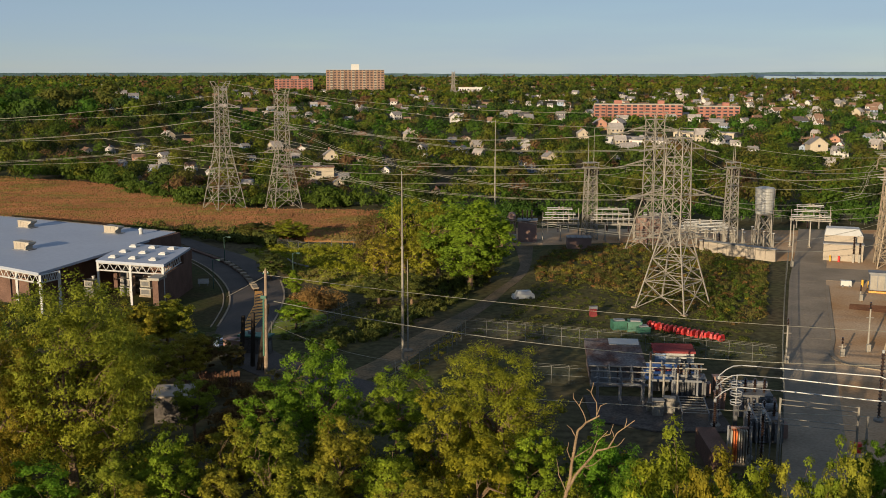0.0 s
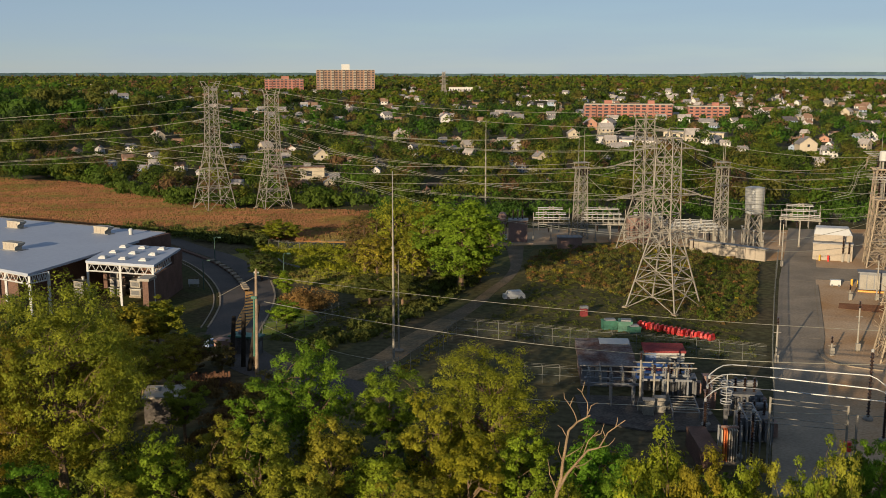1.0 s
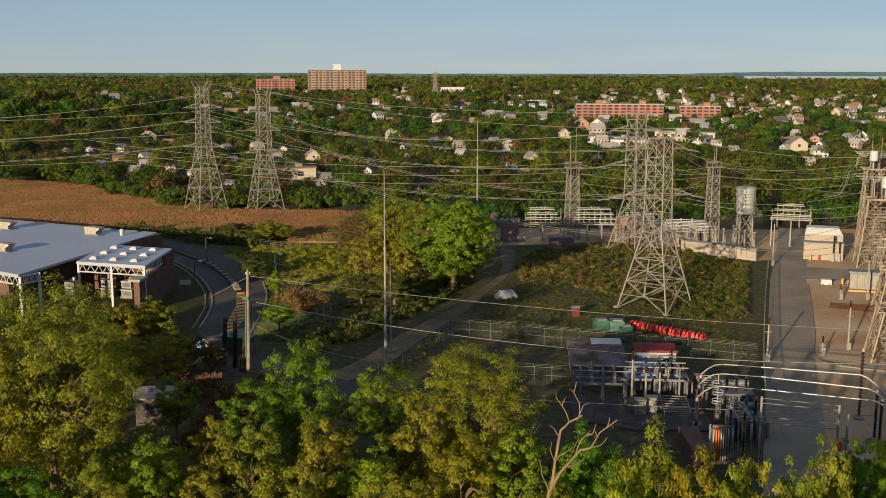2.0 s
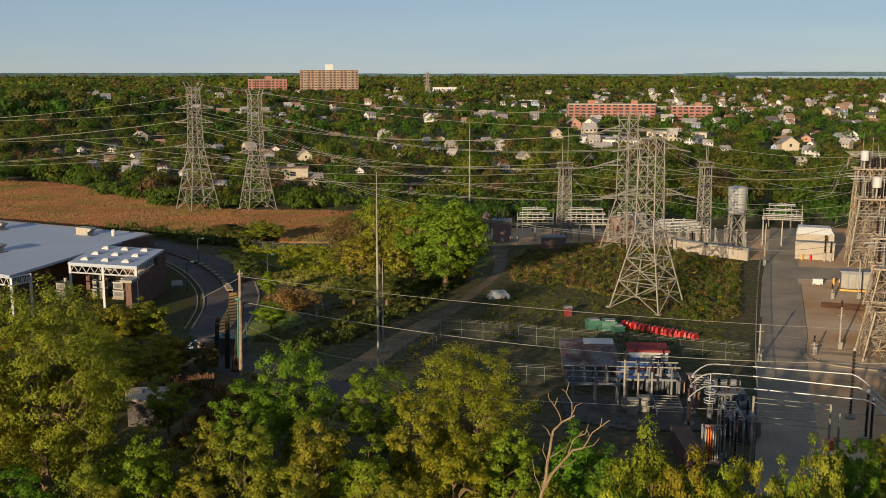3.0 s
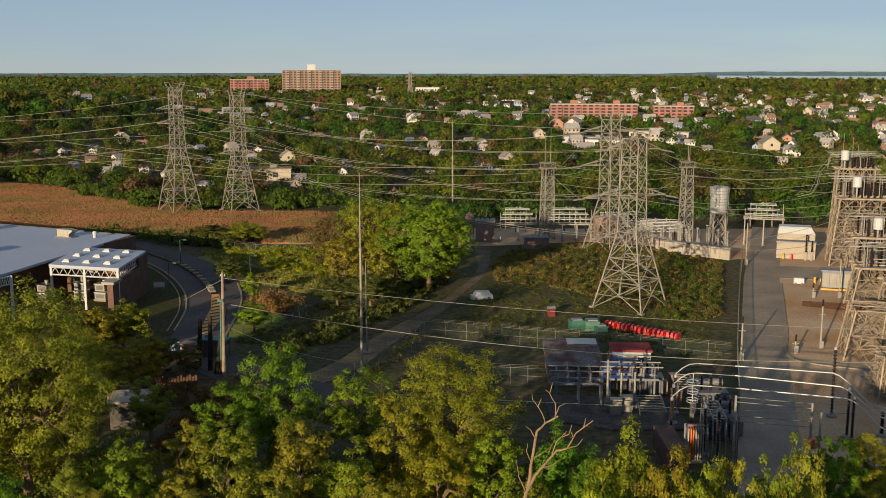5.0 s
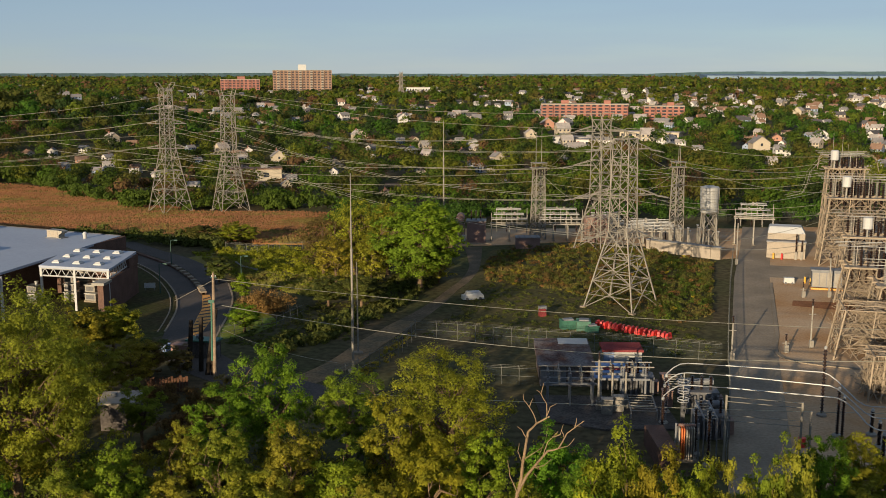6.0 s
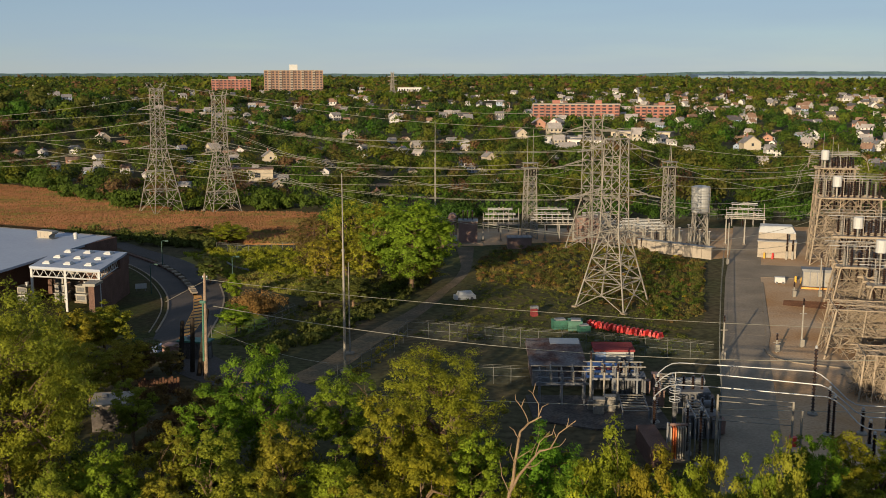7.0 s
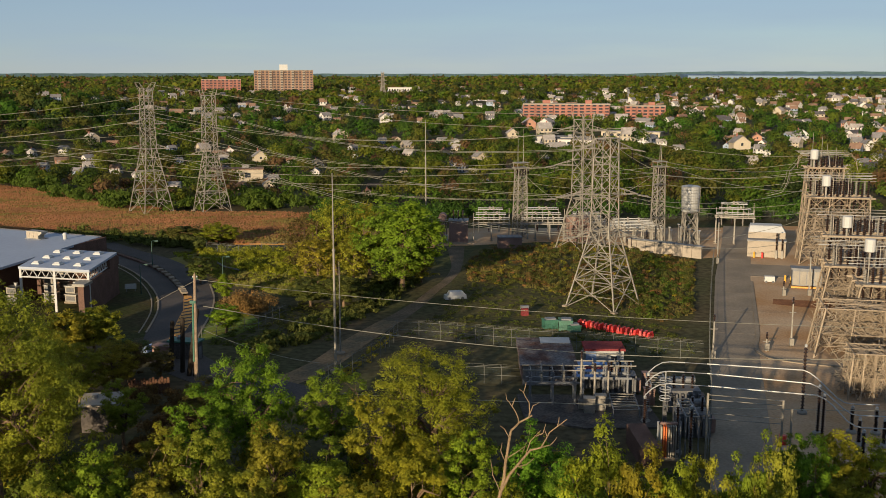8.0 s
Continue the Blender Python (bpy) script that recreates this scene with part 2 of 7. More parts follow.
def setting(name, shape, mat, label, category, kind="structure"):
    return tagged(part(name, shape, mat), label, category, "", kind)


def step(t):
    t = min(1.0, max(0.0, t))
    return t * t * (3 - 2 * t)


def height(x, y):
    """The lie of the land: a level site, a wooded hill on one side, a slow rise far off."""
    d, az = math.hypot(x, y), math.degrees(math.atan2(x, y))
    z = 20 * step((d - 480) / 330) * step((-11 - az) / 8) * (1 - step((d - 950) / 500))
    z += 5 * step((d - 450) / 300) * noise.noise(Vector((x / 260, y / 260, 0)))
    z += 3 * step((d - 2300) / 2400) * (1 - 0.75 * step((az - 9) / 5))
    return z


def ribbon(points, widths):
    """The outline of a road along a smooth line through the given places."""
    P = [Vector((*p, 0)) for p in points]
    line, wide = [], []
    for i in range(len(P) - 1):
        a, b, c, d = P[max(i - 1, 0)], P[i], P[i + 1], P[min(i + 2, len(P) - 1)]
        for k in range(8):
            t = k / 8
            line.append(0.5 * (2 * b + (c - a) * t + (2 * a - 5 * b + 4 * c - d) * t * t + (3 * b - a - 3 * c + d) * t ** 3))
            wide.append(widths[i] * (1 - t) + widths[i + 1] * t)
    line.append(P[-1])
    wide.append(widths[-1])
    left, right = [], []
    for i, p in enumerate(line):
        s = (line[min(i + 1, len(line) - 1)] - line[max(i - 1, 0)]).normalized()
        nrm = Vector((-s.y, s.x, 0))
        left.append(p + nrm * wide[i] / 2)
        right.append(p - nrm * wide[i] / 2)
    return left, right


def road_shape(points, widths, z0, z1):
    left, right = ribbon(points, widths)
    n, s = len(left), Shape()
    verts = [(*p.xy, z1) for p in left] + [(*p.xy, z1) for p in right] + [(*p.xy, z0) for p in left] + [(*p.xy, z0) for p in right]
    faces = []
    for i in range(n - 1):
        faces += [(i, n + i, n + i + 1, i + 1), (2 * n + i, i, i + 1, 2 * n + i + 1), (n + i, 3 * n + i, 3 * n + i + 1, n + i + 1)]
    return s.add(verts, faces)


def kerb_line(points, widths, side, w, z0, z1):
    left, right = ribbon(points, widths)
    line = left if side > 0 else right
    s = Shape()
    for a, b in zip(line, line[1:]):
        d = (b - a).normalized()
        q = Vector((-d.y, d.x, 0)) * w / 2
        s.slab([(a + q).xy, (a - q).xy, (b - q).xy, (b + q).xy], z0, z1)
    return s


def card_mesh(name, centres, normals, sizes, mats, index=None, upright=0.0, soft=None, share=0.72):
    """Many small leafy faces in one mesh; each place gets a pair of crooked three-cornered leaf sprays, shaded as one soft mass along `soft`."""
    rng = np.random.default_rng(len(centres))
    soft = np.repeat(normals if soft is None else soft, 2, 0)
    centres, normals, sizes = np.repeat(centres, 2, 0), np.repeat(normals, 2, 0), np.repeat(sizes, 2) * rng.uniform(0.75, 1.15, 2 * len(centres))
    n = len(centres)
    centres = centres + rng.normal(size=(n, 3)) * sizes[:, None] * (0.3, 0.3, 0.1 if upright else 0.3)
    normals = normals / (np.linalg.norm(normals, axis=1, keepdims=True) + 1e-9)
    soft = soft / (np.linalg.norm(soft, axis=1, keepdims=True) + 1e-9)
    if not upright:
        normals = normals * np.where((normals * soft).sum(1, keepdims=True) < 0, -1.0, 1.0)
    side = np.cross(normals, rng.normal(size=(n, 3)))
    side /= np.linalg.norm(side, axis=1, keepdims=True) + 1e-9
    up = np.cross(normals, side)
    if upright:   # standing tufts of blades
        side = np.stack([-normals[:, 1], normals[:, 0], 0 * normals[:, 0]], 1) * upright
        up = np.stack([normals[:, 2] * 0.5, normals[:, 0] * 0.2, np.ones(n)], 1)
    verts = np.empty((n, 3, 3))
    for k, (a, b) in enumerate(((-1, -0.75), (1, -0.6), (0.15, 1.05))):
        j = rng.uniform(0.65, 1.25, size=(n, 2))
        verts[:, k] = centres + (side * (a * j[:, :1]) + up * (b * j[:, 1:])) * sizes[:, None] * 0.5
    me = bpy.data.meshes.new(name)
    me.vertices.add(3 * n)
    me.vertices.foreach_set("co", verts.ravel())
    me.loops.add(3 * n)
    me.loops.foreach_set("vertex_index", np.arange(3 * n, dtype=np.int32))
    me.polygons.add(n)
    me.polygons.foreach_set("loop_start", np.arange(0, 3 * n, 3, dtype=np.int32))
    for m in mats:
        me.materials.append(m)
    if index is not None:
        me.polygons.foreach_set("material_index", np.repeat(index, 2).astype(np.int32))
    me.update(calc_edges=True)
    shade = soft * share + (0 if upright else 1 - share) * normals
    shade /= np.linalg.norm(shade, axis=1, keepdims=True) + 1e-9
    me.attributes.new("custom_normal", "FLOAT_VECTOR", "POINT").data.foreach_set("vector", np.repeat(shade, 3, 0).astype(np.float32).ravel())
    me.update()
    return me

# ---- ground ----
def build_ground():
    rings = [0.0, 60.0] + [60 * (4980 / 60) ** (i / 130) for i in range(1, 131)]
    turns = [a for a in np.arange(-34, 34.01, 1.0)] + [a for a in np.arange(38, 322.01, 6.0)]
    s, n = Shape(), len(turns)
    verts = [(0, 0, 0)]
    for r in rings[1:]:
        for a in turns:
            x, y = r * math.sin(radians(a)), r * math.cos(radians(a))
            verts.append((x, y, height(x, y)))
    faces = [(0, 1 + (i + 1) % n, 1 + i) for i in range(n)]
    for j in range(len(rings) - 2):
        k = 1 + j * n
        faces += [(k + i, k + (i + 1) % n, k + n + (i + 1) % n, k + n + i) for i in range(n)]
    s.add(verts, faces)
    ob = setting("ground", s, EARTH, "dark woodland earth stretching level to the horizon", "ground")
    ob.data.shade_smooth()


build_ground()
# the sound and its far shore
setting("water", Shape().slab([(1050, 3900), (2900, 3300), (3300, 3600), (1400, 4740), (1250, 4780)], 2, 19), SEA,
        "calm blue water of a distant sound", "water")
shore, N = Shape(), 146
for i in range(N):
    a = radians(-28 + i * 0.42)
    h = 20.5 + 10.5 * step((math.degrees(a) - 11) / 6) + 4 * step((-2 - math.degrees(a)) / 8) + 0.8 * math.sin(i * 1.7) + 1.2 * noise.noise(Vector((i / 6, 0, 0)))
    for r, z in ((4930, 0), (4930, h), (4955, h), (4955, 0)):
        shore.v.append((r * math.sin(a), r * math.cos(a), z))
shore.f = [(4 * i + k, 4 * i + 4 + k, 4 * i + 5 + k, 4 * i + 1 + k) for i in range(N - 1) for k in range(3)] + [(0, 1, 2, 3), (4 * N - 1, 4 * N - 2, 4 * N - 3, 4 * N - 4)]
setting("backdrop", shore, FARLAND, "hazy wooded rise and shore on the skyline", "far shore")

MEADOW_LINE = [(-330, 420), (-150, 365), (-95, 328), (-50, 316), (-22, 310)]


def meadow():
    """Tussocky ground: long low ridges across the strip, smooth at this distance."""
    left, right = ribbon(MEADOW_LINE, [170, 95, 50, 64, 54])
    rows, across, s = [], 90, Shape()
    for i in range(len(left) - 1):
        for k in range(8):
            a, b = left[i].lerp(left[i + 1], k / 8), right[i].lerp(right[i + 1], k / 8)
            rows.append([a.lerp(b, j / across) for j in range(across + 1)])
    verts = []
    for row in rows:
        for j, p in enumerate(row):
            h = 0.5 * noise.noise(Vector((p.x / 9, p.y / 2.6, 0))) + 0.3 * noise.noise(Vector((p.x / 3, p.y / 1.3, 5))) + 1.5 * noise.noise(Vector((p.x / 32, p.y / 7, 8)))
            verts.append((p.x, p.y, -0.3 if j in (0, across) else 0.5 + 0.2 * h))
    n = across + 1
    s.add(verts, [(i * n + j, i * n + j + 1, (i + 1) * n + j + 1, (i + 1) * n + j) for i in range(len(rows) - 1) for j in range(across)])
    setting("meadow", s, MEADOW, "strip of dry orange meadow grass", "meadow").data.shade_smooth()


meadow()
setting("bank", road_shape([(-58, 268), (-36, 250), (-14, 240)], [14, 34, 26], -0.3, 0.03), BANK, "rough green and brown bank below the meadow", "bank")
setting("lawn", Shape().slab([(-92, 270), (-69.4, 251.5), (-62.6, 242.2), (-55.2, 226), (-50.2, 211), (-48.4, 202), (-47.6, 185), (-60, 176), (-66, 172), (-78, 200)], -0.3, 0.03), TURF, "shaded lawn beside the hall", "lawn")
setting("scrub_ground", Shape().slab([(9, 214), (11, 250), (18, 274), (43, 284), (62, 276), (72, 256), (56, 196), (46, 178), (20, 184), (6, 196)], -0.3, 0.03),
        SCRUBSOIL, "rough scrubby ground round the pylon", "scrub")

ROAD = [(-92, 284), (-75.8, 265.6), (-66, 252.5), (-58, 238), (-51.3, 221), (-47.2, 205), (-44.6, 188), (-41, 174), (-33, 162), (-23, 154), (-15, 148)]
ROAD_W = [6, 6, 6.2, 6.2, 5.8, 6, 7.5, 9, 9, 9, 8]
setting("road", road_shape(ROAD, ROAD_W, -0.3, 0.06), ASPHALT, "curving dark asphalt drive round the hall", "road")
ROAD2 = [(-84, 288), (-72.8, 273), (-63, 261), (-54.5, 247), (-47.5, 230), (-43.8, 216), (-41.8, 203), (-40.6, 188), (-39.5, 177)]
ROAD2_W = [5, 5.5, 6, 6, 6, 5.5, 5, 4.5, 4]
setting("road_2", road_shape(ROAD2, ROAD2_W, -0.3, 0.07), ASPHALT, "second lane of the asphalt drive", "road")
setting("kerb", kerb_line(ROAD[:7], ROAD_W[:7], -1, 0.35, -0.2, 0.2), CONCRETE, "pale concrete kerb of the drive", "kerb")
setting("kerb", kerb_line(ROAD[1:7], [w + 2.6 for w in ROAD_W[1:7]], -1, 0.25, -0.2, 0.14), CONCRETE, "pale edging of the footway beside the drive", "kerb")
setting("kerb", kerb_line(ROAD2[4:], ROAD2_W[4:], 1, 0.35, -0.2, 0.2), CONCRETE, "pale concrete kerb of the drive", "kerb")
setting("guard_rail", kerb_line([(-47, 253), (-44, 247), (-40, 243)], [0.1] * 3, 1, 0.12, 0.75, 1.15), PALE, "pale guard rail at the foot of the bank", "guard rail")
DIVIDER = [(-76, 270), (-63.8, 253.8), (-56.2, 240.2), (-50.4, 226.7), (-47.7, 219)]
setting("median", road_shape(DIVIDER, [0.9] * 5, -0.2, 0.5), BRICK, "low brick divider between the lanes", "divider")
for a, b in zip(*(ribbon(DIVIDER, [1.3] * 5)[0][k::2] for k in (8, 9))):   # separate cap blocks on it
    setting("divider_block", Shape().box(*((a + b) / 2 - Vector((0.65, 0.4, 0))).xy, 0.5, 1.2, 1.5, 0.35, 30), CONCRETE, "worn block on the brick divider", "divider")
MARK_Y, MARK_L, MARK_R = (182.3, 197.4, 205.6, 219), (-43.0, -44.6, -45.3, -48.0), (-41.2, -41.6, -42.8, -46.4)
setting("road_marking", Shape().slab([*zip(MARK_L, MARK_Y), *reversed([*zip(MARK_R, MARK_Y)])], 0.0, 0.09), HATCH, "worn ochre hatched marking on asphalt", "road marking")
for i in range(12):   # the bare stripes across it
    y = 183.4 + 2.8 * i
    (x0, x1), (x2, x3) = [(float(np.interp(v, MARK_Y, MARK_L)) + 0.12, float(np.interp(v + 1.7, MARK_Y, MARK_R)) - 0.12) for v in (y, y + 1.0)]
    setting("road_stripe", Shape().slab([(x0, y), (x1, y + 1.7), (x3, y + 2.7), (x2, y + 1.0)], 0.0, 0.098), ASPHALT, "dark bare stripe in the hatched marking", "road marking")
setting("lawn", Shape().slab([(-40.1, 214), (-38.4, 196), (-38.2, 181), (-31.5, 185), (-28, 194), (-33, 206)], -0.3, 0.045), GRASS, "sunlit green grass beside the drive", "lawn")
setting("track", road_shape([(-24, 149), (-17, 160), (-13.2, 168), (-10, 178), (-5.8, 189), (-3.4, 195)], [5, 5, 5, 4.8, 4.4, 4.0], -0.3, 0.05), DIRT, "pale dirt track between the fences", "track")
# upper stretch, with the tree shade put into its colour
setting("track_2", road_shape([(-4.2, 193), (-1.3, 200), (2.8, 212), (5.8, 223), (9.4, 235), (12, 251), (13, 279)], [4.4, 3.6, 2.8, 2.3, 2.2, 2.6, 5], -0.3, 0.045), SHADEDIRT,
        "stretch of the dirt track coloured dark for tree shade", "track")
setting("substation_ground", Shape().slab([(2, 279), (18, 281), (43, 287), (62, 278), (75, 259), (84, 262), (100, 310), (-4, 312)], -0.3, 0.035), YARD,
        "gravel ground of the switchyard", "gravel")
setting("yard", Shape().slab([(32, 104), (43, 138), (56, 182), (72, 234), (97, 312), (190, 312), (190, 104)], -0.3, 0.04), YARD,
        "dusty gravel yard beside the concrete lane", "yard")
LANE = [(36, 100), (40, 116), (46.5, 138), (54.5, 165), (65.5, 201), (75.5, 234), (90.5, 279), (101, 312)]
for i in range(14):
    def on(k, off):
        j = min(int(k * 7), 6)
        f = k * 7 - j
        x, y = (LANE[j][q] * (1 - f) + LANE[j + 1][q] * f for q in (0, 1))
        return x + off, y - 0.31 * off
    a, b = i / 14, (i + 1) / 14 - 0.0002
    setting("pavement", Shape().slab([on(a, -3.9), on(a, 3.6), on(b, 3.6), on(b, -3.9)], -0.2, 0.09), CONCRETE, "worn concrete bay of the yard lane", "pavement")
setting("pavement", Shape().slab([(78, 236), (79, 252), (190, 222), (190, 204)], -0.2, 0.08), CONCRETE, "concrete cross lane of the yard", "pavement")
setting("kerb", kerb_line([(78, 229), (69.5, 201), (64, 183), (60, 171), (62, 165), (72, 160)], [0.1] * 6, 1, 0.7, -0.2, 0.22), CONCRETE,
        "worn concrete kerb of the yard lane", "kerb")
setting("stain", road_shape([(76, 209), (84, 206), (96, 203)], [5, 7, 5], -0.1, 0.055), RUSTSOIL, "rust-coloured patch of soil in the yard", "soil")


# ---- woods and houses far off ----
rng = np.random.default_rng(7)


def crown_proto(n, r, h, seed):
    """Places and outward directions of n leaf sprays on an uneven crown of several lobes, r wide and h high over its base."""
    q = np.random.default_rng(seed)
    lobes = max(4, min(9, n // 12))
    a = q.uniform(0, 2 * np.pi, lobes)
    rad = r * q.uniform(0.25, 0.6, lobes)
    lc = np.stack([rad * np.cos(a), rad * np.sin(a), h * q.uniform(0.4, 0.78, lobes)], 1)
    lc[0] = (0, 0, h * 0.74)
    lr = r * q.uniform(0.42, 0.62, lobes)
    pick = q.integers(0, lobes, n)
    d = q.normal(size=(n, 3))
    d[:, 2] = np.abs(d[:, 2]) * 0.9 - 0.35
    d /= np.linalg.norm(d, axis=1, keepdims=True)
    c = lc[pick] + d * (lr[pick] * q.uniform(0.75, 1.08, n))[:, None] * np.array([1, 1, 0.9 * h / (2.2 * r)])
    return c, d


def woods(name, spots, cards, size, mats, label, seed, spread=(0.6, 1.45)):
    """One wood: a crown of leaf sprays at each spot, in a few repeated forms turned and scaled by chance."""
    q = np.random.default_rng(seed)
    protos = [crown_proto(cards, 5.6, 12.0, seed + k) for k in range(6)]
    C, N, S, I = [], [], [], []
    for x, y, top in spots:
        c, d = protos[q.integers(6)]
        a, k = q.uniform(0, 6.28), q.uniform(*spread)
        kz = min((0.35 + 0.65 * k) * q.uniform(0.75, 1.2), top / 12)
        k = min(k, 0.3 + kz)
        R = np.array([[math.cos(a), -math.sin(a), 0], [math.sin(a), math.cos(a), 0], [0, 0, 1]])
        C.append(c @ R.T * (k, k, kz) + (x, y, height(x, y) - 0.5))
        out = (c - (0, 0, 5.5)) / (5.6, 5.6, 6.5)
        N.append((d * 0.5 + out * 0.8) @ R.T)
        S.append(np.full(len(c), size * k) * q.uniform(0.7, 1.3, len(c)))
        tone = noise.noise(Vector((x / 60, y / 60, 3))) * 0.6 + noise.noise(Vector((x / 150, y / 300, 6))) * 0.7 + q.normal() * 0.5
        I.append(np.full(len(c), 5 if q.random() < 0.07 else int(np.digitize(tone, (-0.4, 0.05, 0.3, 0.55)))))
    N = np.concatenate(N)
    me = card_mesh(name, np.concatenate(C), N + q.normal(size=N.shape) * 0.35, np.concatenate(S), mats, np.concatenate(I), 0.0, N)
    return tagged(new(name, me), label, "woods", "", "stuff")


def polar(az, d):
    return d * math.sin(radians(az)), d * math.cos(radians(az))


# houses: place, turn, size, wall, roof
HOUSES, OPEN = [], []


def street(row):
    """Houses of one neighbourhood: the bearing and dip at which the drone sees each, its breadth in degrees, wall and roof."""
    for az, dip, breadth, wall, roof in row:
        d = 380.0
        while d < 2600 and 48 - d * math.tan(radians(dip)) > height(*polar(az, d)) + 3.5:
            d += 4
        x, y = polar(az, d)
        s = min(1.1, max(0.5, 0.95 * d * radians(breadth) / (10, 8, 13)[(wall + roof) % 3]))
        HOUSES.append((x, y, -az + rng.choice((0, 0, 90)) + rng.uniform(-35, 35), s, wall, roof))
        OPEN.append((x, y, 6.0 * s + 1.5, rng.uniform(0.15, 0.28) * d, 2.6))


# hillside
street([(-16.66, 3.59, 0.56, 1, 3), (-15.63, 3.70, 0.50, 4, 1), (-18.04, 4.01, 0.50, 0, 0), (-20.76, 4.09, 0.31, 1, 1), (-19.61, 4.12, 0.31, 0, 0), (-18.18, 4.50, 0.31, 4, 1), (-16.91, 4.54, 0.31, 0, 0), (-16.90, 4.89, 0.37, 0, 3), (-17.42, 5.17, 0.44, 3, 0), (-19.10, 4.86, 0.25, 0, 0), (-18.92, 1.23, 0.37, 0, 0), (-18.30, 1.49, 0.50, 3, 0), (-17.58, 1.24, 0.37, 0, 3), (-17.16, 1.80, 0.37, 0, 3), (-15.11, 1.78, 0.44, 1, 3), (-20.99, 0.84, 0.37, 0, 0), (-19.78, 0.94, 0.44, 0, 3), (-19.40, 1.95, 0.31, 0, 0)])
# behind the pylons
street([(-15.52, 5.07, 0.50, 2, 1), (-14.49, 5.52, 0.75, 0, 3), (-12.87, 5.62, 0.62, 1, 1), (-12.59, 6.08, 0.37, 0, 3), (-12.39, 4.78, 0.37, 3, 0), (-12.67, 4.11, 0.44, 3, 0), (-13.67, 1.26, 0.50, 1, 0), (-13.03, 1.33, 0.37, 0, 0), (-12.03, 1.33, 0.31, 0, 0), (-12.51, 1.51, 0.44, 0, 3), (-12.30, 2.28, 0.75, 4, 1), (-11.23, 1.18, 0.62, 1, 1), (-9.17, 2.46, 0.37, 0, 0), (-8.97, 2.82, 0.56, 2, 0), (-11.03, 4.26, 0.62, 1, 3), (-10.13, 4.36, 0.75, 1, 1), (-9.62, 4.28, 0.31, 0, 1), (-9.93, 4.70, 0.44, 0, 3)])
# below the tower
street([(-9.94, 5.10, 0.44, 0, 2), (-9.77, 5.53, 0.56, 3, 0), (-9.27, 6.02, 0.94, 1, 1), (-8.40, 5.58, 0.44, 3, 0), (-7.49, 5.65, 0.44, 2, 0), (-7.59, 6.11, 0.62, 1, 3), (-8.02, 4.79, 0.75, 1, 0), (-6.24, 4.77, 0.62, 1, 1), (-6.46, 3.54, 0.75, 1, 1), (-5.88, 3.95, 0.25, 0, 1), (-5.40, 4.20, 0.56, 2, 0), (-5.04, 5.46, 0.37, 0, 0), (-4.95, 5.00, 0.31, 1, 0), (-4.56, 1.90, 0.44, 0, 1), (-3.67, 1.81, 0.37, 1, 1), (-3.60, 1.48, 0.37, 2, 0), (-2.99, 1.57, 0.50, 1, 1), (-7.04, 1.80, 0.37, 4, 1)])
# middle streets
street([(-4.45, 2.61, 0.56, 0, 0), (-3.83, 2.64, 0.31, 1, 1), (-1.24, 2.80, 0.75, 0, 0), (-3.66, 3.65, 0.62, 1, 3), (-2.98, 4.30, 0.62, 0, 0), (-2.93, 4.67, 0.31, 0, 0), (-0.62, 3.66, 0.56, 1, 1), (-1.37, 3.81, 0.44, 3, 0), (-1.27, 4.15, 0.44, 1, 1), (-0.81, 4.49, 0.75, 0, 3), (-0.03, 4.18, 0.56, 1, 3), (0.12, 4.62, 0.56, 1, 3), (-2.16, 6.50, 0.50, 1, 1), (-1.75, 6.19, 0.44, 1, 1), (-0.28, 5.51, 0.37, 1, 0), (-0.31, 1.33, 0.62, 1, 3), (1.49, 3.84, 0.56, 1, 1), (1.92, 3.72, 0.50, 2, 0)])
# streets before the mast
street([(2.61, 3.87, 0.81, 2, 0), (2.05, 4.46, 1.00, 1, 1), (2.74, 4.30, 0.50, 1, 3), (2.99, 5.26, 0.62, 3, 0), (2.52, 5.07, 0.28, 0, 0), (3.49, 5.57, 0.50, 3, 3), (4.25, 5.99, 0.87, 2, 3), (3.98, 4.79, 0.62, 1, 0), (4.42, 4.76, 0.31, 2, 0), (5.48, 5.27, 0.75, 4, 1), (2.13, 6.28, 0.50, 2, 0), (2.81, 1.88, 0.31, 0, 3), (3.42, 1.91, 0.31, 0, 0), (3.95, 2.00, 0.31, 0, 0), (2.68, 1.54, 0.31, 0, 0), (5.32, 1.38, 0.37, 0, 0), (7.64, 3.08, 0.81, 0, 3), (6.67, 3.08, 0.62, 4, 3)])
# streets below the brick blocks
street([(5.75, 3.58, 0.56, 1, 3), (4.67, 3.10, 0.50, 4, 1), (7.50, 3.44, 0.81, 1, 3), (8.21, 4.11, 1.00, 2, 3), (7.75, 3.93, 0.62, 1, 3), (7.50, 4.79, 0.37, 0, 0), (10.02, 1.55, 0.44, 4, 1), (10.86, 1.67, 0.44, 1, 3), (10.78, 1.25, 0.44, 0, 0), (10.25, 1.37, 0.56, 2, 0), (12.06, 3.67, 0.75, 1, 3), (12.80, 3.78, 0.44, 0, 0), (13.22, 3.83, 0.75, 0, 3), (13.81, 3.91, 0.56, 0, 3), (14.70, 4.17, 0.56, 0, 0), (13.21, 3.02, 0.50, 3, 0), (14.59, 3.09, 0.37, 1, 3), (12.82, 2.79, 0.81, 2, 0)])
